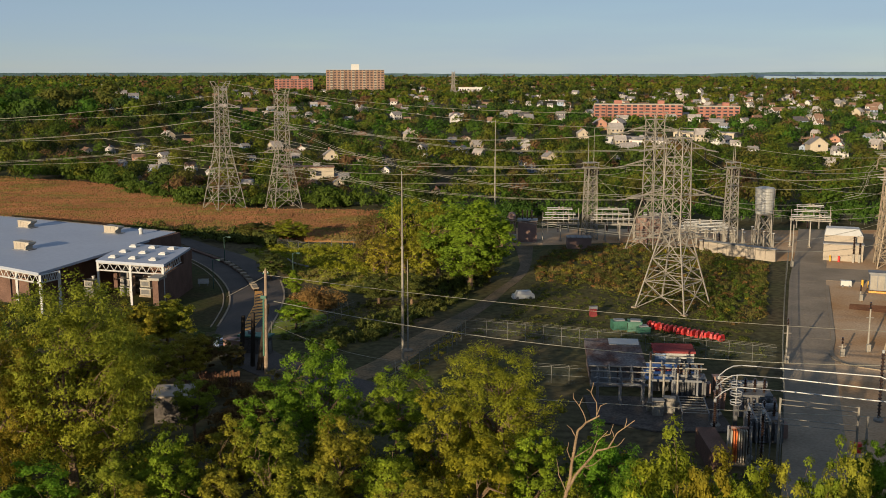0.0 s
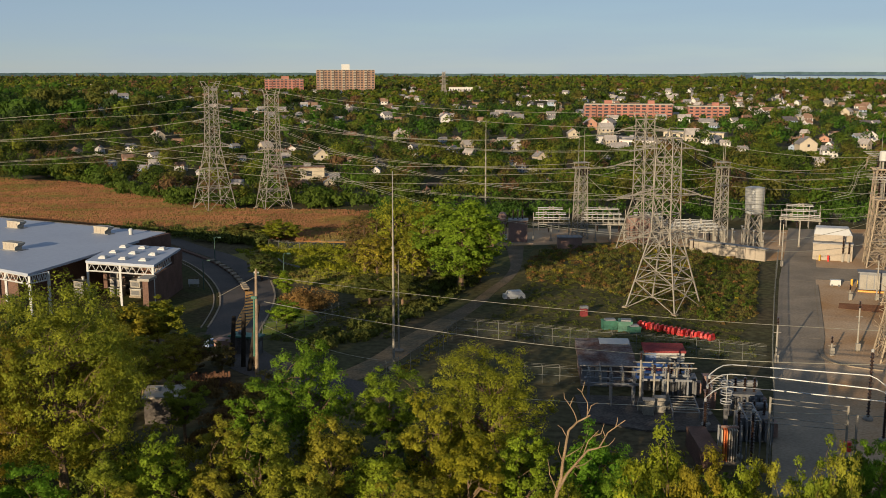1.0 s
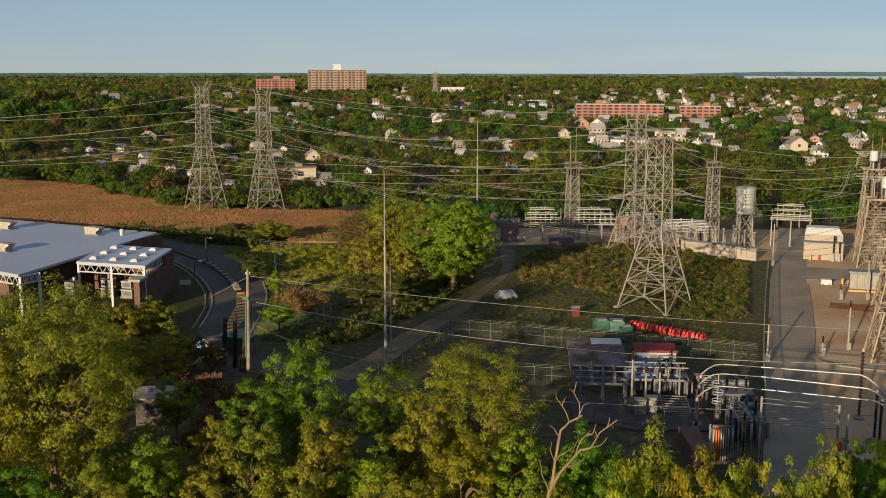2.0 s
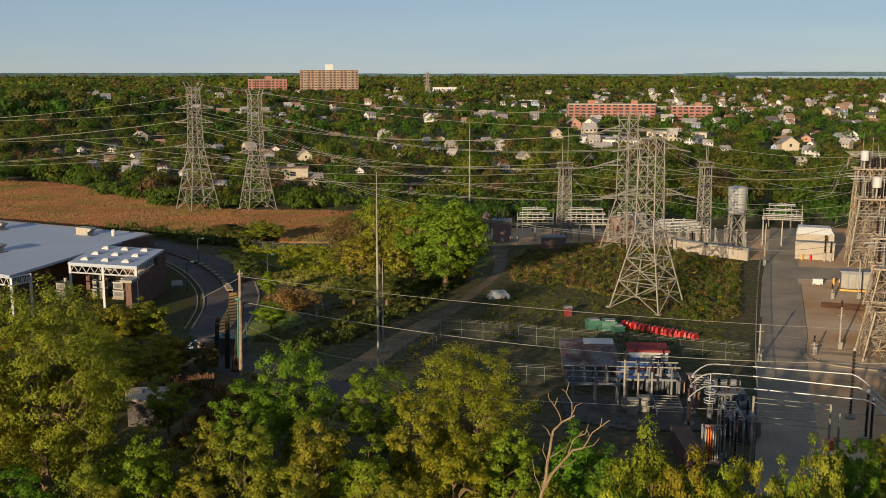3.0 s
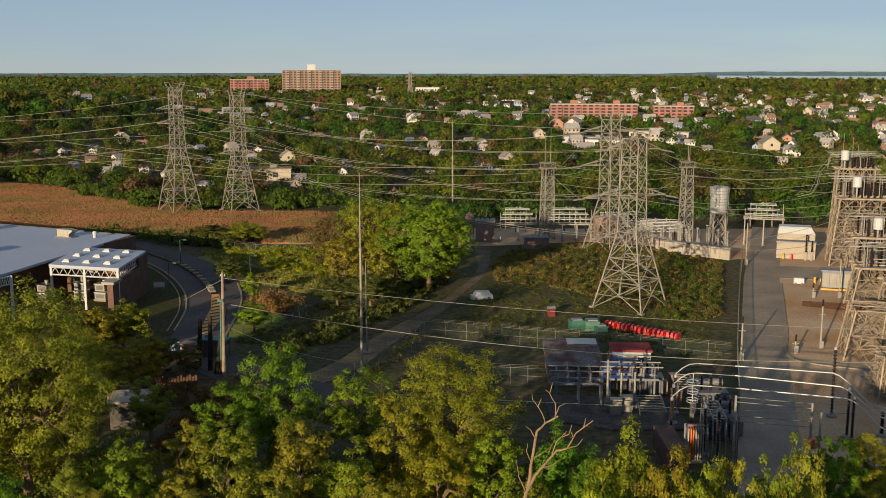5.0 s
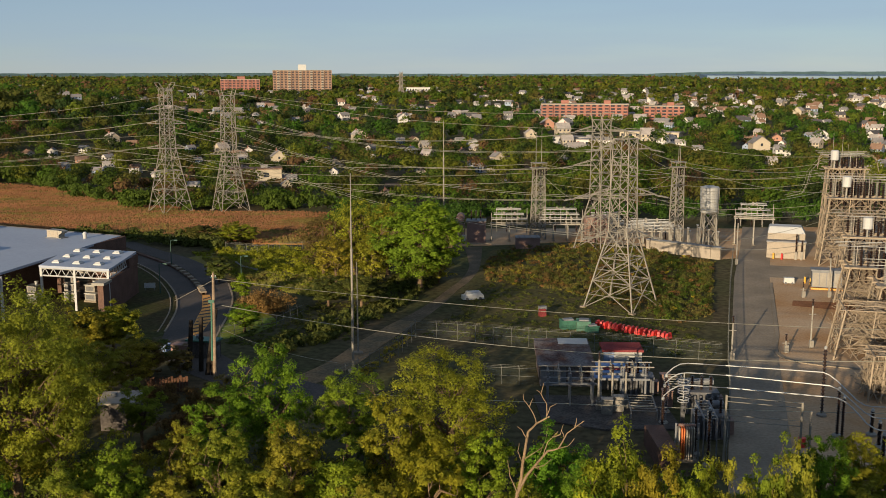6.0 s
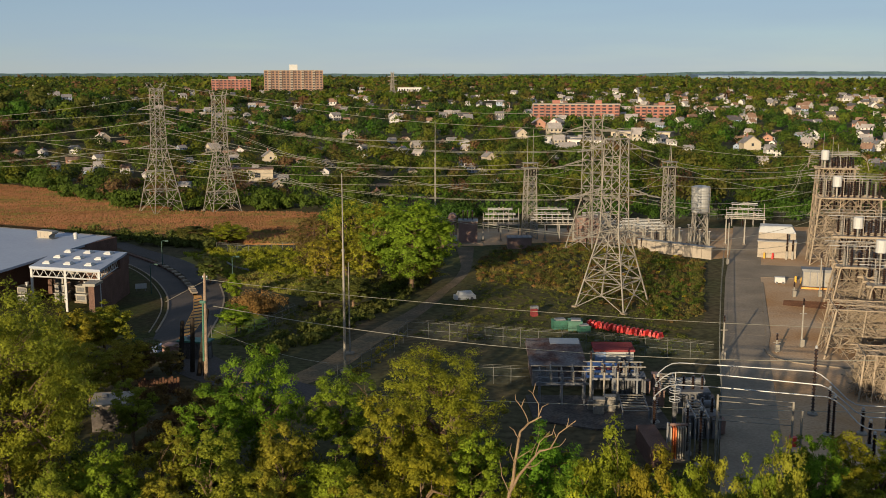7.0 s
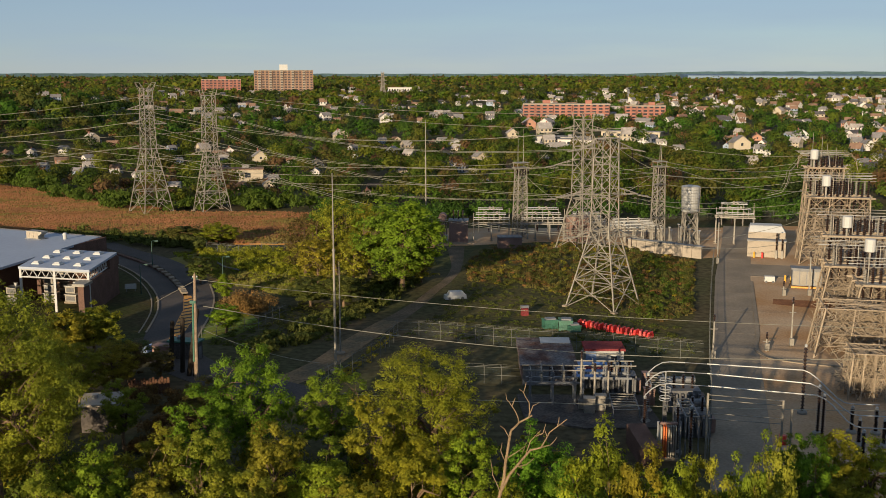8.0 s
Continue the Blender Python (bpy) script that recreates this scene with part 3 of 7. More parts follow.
# eastern streets
street([(17.39, 3.52, 0.62, 1, 1), (16.83, 3.06, 0.31, 0, 0), (17.78, 3.28, 0.37, 1, 3), (17.87, 4.07, 1.00, 1, 0), (17.22, 3.97, 0.44, 3, 0), (18.74, 3.47, 0.81, 4, 1), (19.04, 3.81, 0.44, 0, 0), (19.01, 4.28, 0.81, 0, 0), (19.22, 3.19, 0.56, 1, 1), (18.53, 4.79, 0.56, 1, 3), (20.34, 3.40, 0.50, 3, 0), (20.89, 3.51, 0.81, 0, 0), (20.69, 3.86, 0.56, 1, 3), (19.87, 1.51, 0.50, 0, 0), (20.65, 1.76, 0.37, 0, 2), (20.63, 1.99, 0.56, 0, 1), (21.22, 1.50, 0.31, 4, 2), (21.91, 2.60, 0.62, 4, 1)])
# last eastern streets
street([(20.47, 2.42, 0.44, 0, 0), (19.75, 2.29, 0.44, 1, 3), (17.36, 1.79, 0.37, 0, 0), (17.51, 1.44, 0.44, 2, 0), (22.56, 1.62, 0.62, 0, 3), (22.28, 1.43, 0.37, 0, 0), (22.66, 2.02, 0.50, 1, 1), (19.60, 1.66, 0.31, 1, 1), (23.76, 1.94, 0.50, 0, 0), (24.43, 2.35, 0.56, 1, 1), (23.58, 3.07, 0.62, 0, 3), (24.89, 3.32, 0.69, 4, 1), (24.15, 3.85, 0.69, 0, 0), (25.27, 1.64, 0.44, 0, 3), (11.88, 1.27, 0.37, 0, 3), (12.10, 1.54, 0.37, 1, 0), (16.39, 1.60, 0.37, 0, 3), (18.79, 1.87, 0.37, 1, 0)])
# scattered houses farther off
for a0, a1, d0, d1, count in ((-23, 27, 900, 1400, 120), (6, 28, 900, 1800, 110), (-16, 27, 1400, 2600, 230), (23, 28, 480, 900, 30)):
    for _ in range(count):
        for _try in range(30):
            x, y = polar(rng.uniform(a0, a1), rng.uniform(d0, d1))
            if all((x - h[0]) ** 2 + (y - h[1]) ** 2 > 400 for h in HOUSES):
                break
        HOUSES.append((x, y, rng.uniform(-40, 40), rng.uniform(0.6, 1.0), int(rng.choice([0, 0, 0, 0, 1, 1, 2, 3, 4])), int(rng.integers(4))))
        OPEN.append((x, y, 7, 0.17 * y * rng.uniform(0.3, 1.0), 3.0))
# the larger buildings: place, half breadth, depth of the open ground before them, height of the growth there
OPEN += [(122, 1650, 32, 230, 4), (-12, 2000, 26, 280, 4), (-74, 446, 14, 50, 2), (150, 690, 22, 90, 3), (-228, 1960, 57, 330, 7), (-346, 1975, 38, 330, 7), (145, 950, 42, 150, 5), (217, 950, 20, 150, 5),
         (97, 655, 18, 90, 2.5), (106, 632, 15, 90, 2.5)]
cell = {}
for o in OPEN:
    d = math.hypot(o[0], o[1])
    for k in range(int(o[3] // 15) + 3):
        x, y = o[0] * (d + 20 - 15 * k) / d, o[1] * (d + 20 - 15 * k) / d
        for i in range(int((x - o[2]) // 30), int((x + o[2]) // 30) + 1):
            for j in range(int((y - 8) // 30), int((y + 8) // 30) + 1):
                cell.setdefault((i, j), set()).add(o)


def room(x, y):
    """How high a tree may stand at a spot: plots are bare, the gardens before a house keep low."""
    top = 99.0
    for ox, oy, w, front, low in cell.get((int(x // 30), int(y // 30)), ()):
        d = math.hypot(ox, oy)
        near, aside = d - (x * ox + y * oy) / d, abs(x * oy - y * ox) / d
        if aside < w and -w < near < front and (near < w or (x * 7.3 + y * 3.1) % 5 > 0.35):
            top = min(top, 0 if near < w * 0.8 else low + 44 * near / d)
    return top


def scatter(a0, a1, d0, d1, count, keep):
    spots = []
    while len(spots) < count:
        d = math.sqrt(rng.uniform(d0 * d0, d1 * d1))
        x, y = polar(rng.uniform(a0, a1), d)
        if keep(x, y):
            top = room(x, y)
            if top > 2:
                spots.append((x, y, top))
    return spots


def beyond(x, y):
    """The wood's near edge runs behind the meadow and the switchyard."""
    edge = 420 if x < -150 else 420 - (x + 150) * 1.05 if x < -92 else 359 if x < -25 else 334 if x < 80 else 330
    return y > edge and min(math.hypot(x + 86, y - 350), math.hypot(x + 66, y - 353)) > 11


woods("near_woods", scatter(-29, 29, 330, 640, 1700, beyond), 175, 0.92, WOODS, "mixed spring woods in green, olive and rust", 11, (0.45, 1.15))
woods("suburb_trees", scatter(-28, 29, 640, 1250, 3000, beyond), 76, 1.55, WOODS, "mixed spring trees between the houses", 23, (0.45, 1.1))
woods("distant_woods", scatter(-27, 28, 1250, 2300, 4700, beyond), 28, 2.6, WOODS, "distant woods in mixed greens", 31, (0.8, 1.4))


woods("hill_trees", scatter(-25, -16, 640, 800, 60, beyond), 230, 1.2, WOODS, "tall spring trees along the brow of the hill", 53, (1.25, 1.8))


def inland(x, y):
    return not (x > 900 and y > 3250 and math.degrees(math.atan2(x, y)) > 14.6)


woods("horizon_woods", scatter(-27, 28, 2300, 3950, 7000, inland), 14, 6.5, WOODS, "woods closing the horizon", 43, (0.9, 1.35))


def house_walls(w, d, e, r):
    s = Shape().slab([(-w / 2, -d / 2), (w / 2, -d / 2), (w / 2, d / 2), (-w / 2, d / 2)], -1, e)
    return s.add([(-w / 2, -d / 2, e), (-w / 2, d / 2, e), (-w / 2, 0, e + r - 0.15), (w / 2, -d / 2, e), (w / 2, d / 2, e), (w / 2, 0, e + r - 0.15)], [(0, 2, 1), (3, 4, 5)])


def house_roof(w, d, e, r):
    o, t, s = 0.5, 0.22, Shape()
    for k in (-1, 1):
        y = k * (d / 2 + o)
        z = e - r * o / (d / 2)
        s.add([(-w / 2 - o, y, z), (w / 2 + o, y, z), (w / 2 + o, 0, e + r), (-w / 2 - o, 0, e + r),
               (-w / 2 - o, y, z + t), (w / 2 + o, y, z + t), (w / 2 + o, 0, e + r + t), (-w / 2 - o, 0, e + r + t)],
              [(0, 1, 2, 3), (7, 6, 5, 4), (0, 4, 5, 1), (0, 3, 7, 4), (1, 5, 6, 2)])
    return s


def house_form(wall, roof, plan):
    """A small gabled house with its front to -y."""
    w, d, e, r = plan
    ob = thing("house", "", "house")
    part("wall", house_walls(w, d, e, r), SIDING[wall], ob)
    top = part("roof", house_roof(w, d, e, r), SLATE[roof], ob)
    part("chimney", Shape().box(w * 0.22, d * 0.12, e + r * 0.5, 0.7, 0.7, r * 0.5 + 1.0), REDBRICK, top)
    part("porch", Shape().box(-w * 0.2, -d / 2 - 1.0, 2.5, 3.2, 2.0, 0.25).box(-w * 0.2 - 1.4, -d / 2 - 1.8, 0, 0.2, 0.2, 2.5).box(-w * 0.2 + 1.4, -d / 2 - 1.8, 0, 0.2, 0.2, 2.5), WHITE, ob)
    for z in ((1.0, 3.7) if e > 4.5 else (1.0,)):
        for x in (-0.32, 0.02, 0.32):
            part("window", Shape().box(w * x, -d / 2 - 0.02, z, 1.1, 0.1, 1.4), GLASS, ob)
    for k in (-1, 1):
        part("window", Shape().box(k * (w / 2 + 0.02), 0, e - 1.7, 0.1, 1.2, 1.4), GLASS, ob)
    return ob


FORMS = {}
NAMES = ("white", "cream", "grey", "blue", "brick"), ("grey", "brown", "dark", "pale")
FAR = []
for x, y, turn, s, wall, roof in HOUSES:
    m = pose(x, y, height(x, y), 0, 0, turn) @ Matrix.Diagonal((s, s, s, 1))
    plan = [(10, 7.5, 5.4, 2.8), (8, 9, 5.2, 3.4), (13, 8, 3.2, 2.6)][(wall + roof) % 3]
    if y > 1000:
        FAR.append((m, wall, roof, plan))
        continue
    if (wall, roof) not in FORMS:
        ob = FORMS[wall, roof] = house_form(wall, roof, plan)
        ob.matrix_basis = m
    else:
        ob = copy_thing(FORMS[wall, roof], m @ Matrix.Diagonal((*(1 / k for k in FORMS[wall, roof].scale), 1)))
    tagged(ob, "%s gabled house with a %s roof among trees" % (NAMES[0][wall], NAMES[1][roof]), "house", "suburban houses")


def far_houses():
    """The uncounted houses past the near suburb, walls, roofs and windows in one mesh."""
    every, kinds = Shape(), []
    for m, wall, roof, (w, d, e, r) in FAR:
        for mat, s in ((wall, house_walls(w, d, e, r)), (5 + roof, house_roof(w, d, e, r)),
                       (9, Shape().box(-w * 0.25, -d / 2 - 0.02, e - 2.2, 1.6, 0.1, 1.5).box(w * 0.25, -d / 2 - 0.02, e - 2.2, 1.6, 0.1, 1.5))):
            every.add([m @ Vector(p) for p in s.v], s.f)
            kinds += [mat] * len(s.f)
    me = mesh_of("distant_houses", every, SIDING[0])
    for mat in SIDING[1:] + SLATE + [GLASS]:
        me.materials.append(mat)
    me.polygons.foreach_set("material_index", kinds)
    tagged(new("distant_houses", me), "small gabled houses scattered among far trees", "houses", "", "stuff")


far_houses()


def apartment(name, x, y, turn, w, d, h, storeys, bays, wall, label, extra):
    ob = thing(name, label, "apartment block", "", pose(x, y, height(x, y), 0, 0, turn))
    part("wall", Shape().box(0, 0, -2, w, d, h + 2), wall, ob)
    top = part("roof", Shape().box(0, 0, h, w + 0.6, d + 0.6, 0.9), CREAM, ob)
    for px, pw, ph in extra:
        part("penthouse", Shape().box(px, 0, h + 0.9, pw, d * 0.5, ph), WHITE if wall is TANBRICK else REDBRICK, top)
    fh = h / storeys
    for b in range(bays):
        bx = -w / 2 + (b + 0.5) * w / bays
        if b % 3 == 1:   # a stack of balconies
            part("balcony", Shape().slab([(bx - w / bays * 0.42, -d / 2 - 1.4), (bx + w / bays * 0.42, -d / 2 - 1.4), (bx + w / bays * 0.42, -d / 2), (bx - w / bays * 0.42, -d / 2)], 0.5, h - 0.4), TANBRICK if wall is TANBRICK else REDBRICK, ob)
        for k in range(storeys):
            yy = -d / 2 - (1.45 if b % 3 == 1 else 0.03)
            if b % 3 == 1:
                part("balcony_front", Shape().box(bx, yy - 0.1, k * fh + 0.3, w / bays * 0.8, 0.12, fh * 0.4), CREAM if wall is TANBRICK else REDBRICK, ob)
            part("window", Shape().box(bx, yy, k * fh + fh * 0.42, w / bays * 0.62, 0.12, fh * 0.52), GLASS, ob)
    return ob


apartment("apartment_tower", -228, 1960, 6, 108, 20, 42.5, 14, 16, TANBRICK, "broad tan brick apartment slab with a white roof tower", [(0, 15, 10)])
apartment("apartment_block", -346, 1975, 8, 72, 18, 27.5, 9, 10, REDBRICK, "red brick apartment block among trees", [(2, 14, 5)])
apartment("apartment_block", 145, 950, -8, 78, 16, 13.8, 5, 14, REDBRICK, "long red brick apartment block among trees", [(-18, 7, 3), (20, 6, 3)])
apartment("apartment_block", 217, 950, -8, 36, 16, 11.8, 4, 7, REDBRICK, "short red brick apartment block among trees", [(6, 6, 3)])


def long_block(x, y, turn, w, d, h, wall, roof, label):
    ob = thing("long_building", label, "building", "long low buildings", pose(x, y, height(x, y), 0, 0, turn))
    part("wall", Shape().box(0, 0, -1, w, d, h + 1), wall, ob)
    part("roof", Shape().box(0, 0, h, w + 0.8, d + 0.8, 0.4), roof, ob)
    part("rooftop_unit", Shape().box(w * 0.2, 0, h + 0.4, 3, 2, 1.3), SLATE[0], ob)
    for k in range(int(w // 5)):
        part("window", Shape().box(-w / 2 + 2.5 + 5 * k, -d / 2 - 0.02, h * 0.4, 2.4, 0.12, h * 0.35), GLASS, ob)


for args in ((97, 655, -35, 34, 13, 4.5, SIDING[2], SLATE[3], "long low grey building with a pale roof"), (106, 632, -30, 26, 12, 4.5, SIDING[0], SLATE[3], "long low white building with a pale roof"),
             (150, 690, -28, 40, 11, 5.0, SIDING[1], SLATE[3], "long low cream building with a pale roof"), (122, 1650, 0, 60, 16, 9, SIDING[0], SLATE[3], "long white building among far trees"),
             (-12, 2000, 0, 46, 16, 10, SIDING[0], SLATE[3], "long white building among far trees"), (-74, 446, 10, 24, 9, 5.5, SIDING[1], SLATE[1], "long cream building behind the pylons")):
    long_block(*args)


# ---- trees of the site ----
def tree_form(key, seed, H, r, leaves, size, sparse=False):
    q = np.random.default_rng(seed)
    ob = thing("tree", "", "tree")
    wood = Shape()
    top = Vector((q.normal() * 0.4, q.normal() * 0.4, H * 0.62))
    knots = [Vector((0, 0, -0.6)), Vector((0.1, 0.05, H * 0.2)), Vector((top.x * 0.4, top.y * 0.4, H * 0.42)), top]
    thick = H / 40
    for i in range(3):
        wood.tube(knots[i], knots[i + 1], thick * (1 - 0.27 * i), thick * (0.73 - 0.27 * i), n=8)
    clumps = int(5.2 * r * r) + 24
    d = q.normal(size=(clumps, 3))
    d /= np.linalg.norm(d, axis=1, keepdims=True)
    rad = q.uniform(0.2, 1.0, clumps) ** 0.45
    bulge = 1 + 0.45 * np.array([noise.noise(Vector(v) * 1.7 + Vector((seed, 0, 0))) for v in d])
    centre = d * (rad * bulge)[:, None] * (r, r, H * 0.40) + (0, 0, H * 0.58)
    centre = centre[centre[:, 2] > H * 0.2] * (0.85, 0.85, 0.92)
    limbs = []
    for c in centre[np.argsort(-np.hypot(centre[:, 0], centre[:, 1]) - 0.3 * q.random(len(centre)))[:40:5]]:   # eight main limbs, arching outward
        c = Vector(c) * 0.92
        base = knots[1].lerp(top, q.uniform(0.1, 0.75))
        bend = base.lerp(c, 0.45) + Vector((q.normal() * 0.03 * r, q.normal() * 0.03 * r, 0.07 * H))
        wood.tube(base, bend, thick * 0.42, thick * 0.27, n=6, cap=False).tube(bend, c, thick * 0.27, thick * 0.1, n=5, cap=False)
        limbs += [base.lerp(bend, f) for f in (0.4, 0.7, 1.0)] + [bend.lerp(c, f) for f in (0.3, 0.6, 1.0)]
    limbs += [knots[1].lerp(top, f) for f in (0.6, 0.8, 1.0)]
    for c in centre[::2]:   # twigs from the nearest limb
        c = Vector(c)
        base = min(limbs, key=lambda p: (p - c).length)
        mid = base.lerp(c, 0.55) + Vector((q.normal() * 0.15, q.normal() * 0.15, 0.12 * (c - base).length))
        wood.tube(base, mid, thick * 0.11, thick * 0.07, n=4, cap=False).tube(mid, c, thick * 0.07, 0.012, n=4, cap=False)
    part("trunk", wood, BARK, ob)
    n = max(6, leaves // len(centre))
    cr = q.uniform(0.5, 1.05, len(centre)) * (0.55 + 0.09 * r)
    dd = q.normal(size=(len(centre), n, 3))
    dd /= np.linalg.norm(dd, axis=2, keepdims=True)
    C = centre[:, None] + dd * (q.uniform(0.15, 1.0, (len(centre), n)) ** 0.5 * cr[:, None])[:, :, None] * (1, 1, 0.7)
    out = (centre - (0, 0, H * 0.5)) / (r, r, H * 0.4)
    N = dd * 0.5 + out[:, None] * 0.6 + q.normal(size=dd.shape) * 0.35 + (0, 0, 0.2)
    soft = dd * 0.55 + out[:, None] * 0.6 + (0, 0, 0.1)
    C = C.reshape(-1, 3)
    C[:, 2] *= (H - 0.3) / np.quantile(C[:, 2], 0.995)
    C[:, :2] *= r / np.quantile(np.hypot(C[:, 0], C[:, 1]), 0.985)
    crown = new("crown", card_mesh("crown", C, N.reshape(-1, 3), q.uniform(0.6, 1.4, len(C)) * size, [LEAF[key]], None, 0.0, soft.reshape(-1, 3), 0.5))
    crown.parent = ob
    return ob


TREE_WORDS = {"bright": "bright green spring tree", "yellow": "yellow-green budding tree", "olive": "olive-leaved spring tree", "dark": "dark green leafy tree",
              "green": "mid-green leafy tree", "rust": "rust-brown budding tree"}
TREE_FORMS = {}


def plant(x, y, h, r, key, where, index, sparse=False):
    near = y < 165
    size = (25.0, 9.0) if r > 6.3 else (15.0, 5.0) if r > 4.1 else (12.5, 3.4)
    k = (key, index % 2, sparse, size, near)
    m = pose(x, y, height(x, y), 0, 0, index * 77) @ Matrix.Diagonal((r / size[1], r / size[1], h / size[0], 1))
    if k not in TREE_FORMS:
        count = {9.0: 38000, 5.0: 14500, 3.4: 7600}[size[1]] * (1 if near else 0.5) * (0.35 if sparse else 1)
        ob = TREE_FORMS[k] = tree_form(key, 100 + 7 * len(TREE_FORMS), *size, int(count), 0.2 if near else 0.4, sparse)
        ob.matrix_basis = m
    else:
        ob = copy_thing(TREE_FORMS[k], m @ Matrix.Diagonal((*(1 / f for f in TREE_FORMS[k].scale), 1)))
    tagged(ob, "%s %s" % (TREE_WORDS[key], where), "tree", "trees of the site")


EDGE_TREES = [
    (-43.4, 105.0, 25.5, 9.0, "olive"), (-50.6, 101.0, 24.0, 6.8, "olive"), (-50, 138, 13, 5.5, "olive"), (-56, 166, 9.4, 4.4, "olive"), (-62.5, 158, 10.8, 4.8, "dark"), (-42.5, 114, 20, 4.6, "olive"), (-36.5, 128, 9.5, 3.2, "olive"), (-53, 172, 8.8, 4.6, "olive"), (-47.5, 146.0, 9.0, 4.6, "olive"),
    (-43.5, 157.0, 6.5, 4.0, "rust"), (-44.0, 151.0, 8.5, 4.4, "olive"), (-38.5, 157.5, 5.5, 2.6, "rust"), (-52, 138, 14, 6, "olive"), (-72, 156, 13, 6, "dark"), (-45, 122, 13, 5, "olive"), (-27, 133, 8, 3.6, "rust"), (-18.6, 119.0, 16.2, 5.2, "bright"), (-23.6, 113.0, 13.0, 4.0, "bright"),
    (-9.7, 122.0, 12.0, 4.8, "bright"), (2.2, 113.0, 16.8, 7.4, "yellow"), (-3.5, 105.0, 14.5, 3.8, "yellow"),
    (-20.8, 100.0, 13.0, 3.6, "olive"), (-26.1, 103.0, 12.3, 3.4, "olive"), (-14.0, 101.0, 13.0, 3.6, "olive"), (-8.5, 97.0, 12.5, 3.6, "bright"),
    (-30.3, 97.0, 12.3, 3.2, "bright"), (-34.6, 93.0, 12.0, 3.3, "olive"), (-41.8, 92.0, 11.1, 3.8, "bright"), (0.4, 94.0, 13.4, 4.0, "yellow"),
    (5.9, 97.0, 13.0, 3.4, "bright"), (13.1, 100.0, 13.0, 3.8, "bright"), (16.2, 82.8, 19.5, 3.7, "yellow"), (18.8, 79.5, 18.2, 2.8, "yellow"),
    (-15.7, 90.0, 12.2, 3.8, "olive"), (-23.0, 90.0, 11.6, 3.4, "olive"), (-5.3, 89.0, 11.7, 3.8, "olive"), (15.2, 93.0, 12.1, 3.4, "bright"),
    (22.4, 79.5, 17.0, 2.4, "yellow"), (26.7, 81.2, 16.7, 2.4, "bright"), (37.0, 96.0, 9.6, 2.8, "bright"), (41.0, 104.0, 9.9, 2.2, "bright"),
    (43.3, 100.0, 9.6, 1.7, "bright"), (47.7, 100.0, 10.6, 3.1, "yellow"), (42.1, 93.0, 9.2, 3.1, "olive"), (51.5, 97.0, 10.6, 3.0, "bright"),
    (9, 90, 11.5, 3.4, "yellow"), (24, 91, 10, 3.2, "bright"), (31, 91, 9, 3, "olive"), (-30, 88, 11, 3.4, "olive"), (-47, 90, 13, 4, "olive"),
    (21.6, 79.5, 16.8, 2.4, "yellow"), (24.3, 79.5, 17.2, 2.4, "olive"), (29.1, 81.2, 18.6, 2.4, "bright"), (29.9, 78.7, 18.7, 2.4, "olive"), (43.4, 99, 12.3, 3.0, "yellow"), (39.2, 95, 13.2, 2.8, "bright"),
    # two rows out of view, added to throw shade on lane and yard
    (22, 78, 10.5, 3.6, "bright"), (27, 77, 11, 3.8, "yellow"), (32, 78, 10.5, 3.6, "olive"), (37, 79, 10.5, 3.6, "bright"),
    (5, 57, 20.5, 5, "olive"), (13, 56, 20.5, 5.2, "yellow"), (21, 57, 20.5, 5.2, "olive"), (29, 58, 20, 5.2, "bright"), (37, 59, 20, 5.2, "olive"), (46, 60, 19.5, 5, "yellow")]
for i, (x, y, h, r, key) in enumerate(EDGE_TREES):
    plant(x, y, h, r, key, "at the edge of the site", i)
for i, (x, y, h, r, key, sparse) in enumerate([
        (-1.4, 222, 20.5, 10.8, "bright", False), (-16, 236, 18.5, 6.6, "olive", True), (-24, 240, 15, 6.4, "rust", True), (-9, 241, 17, 6.4, "olive", False), (-20, 226, 12.5, 6, "olive", True), (-21, 245, 14, 5, "olive", True), (-12, 226, 13, 5, "olive", True), (-17, 242, 16, 6, "green", True),
        (-38.6, 214, 5.8, 2.2, "bright", False), (-33.5, 187, 5.2, 3.3, "bright", False), (-20, 208, 6, 5, "dark", False),
        (-13, 206, 7, 5, "dark", False), (3, 231, 6.5, 4, "olive", True), (-47, 232, 6, 3.5, "dark", False), (-52, 284, 6, 6, "yellow", False), (-62, 287, 5, 6, "dark", False),
        (-44, 160, 6, 4, "dark", False), (-60, 180, 6, 3.5, "dark", False), (-2, 262, 9, 5, "olive", True), (-12, 275, 10, 6, "rust", True), (-4, 285, 10, 6, "green", True)]):
    plant(x, y, h, r, key, "beside the track", i, sparse)


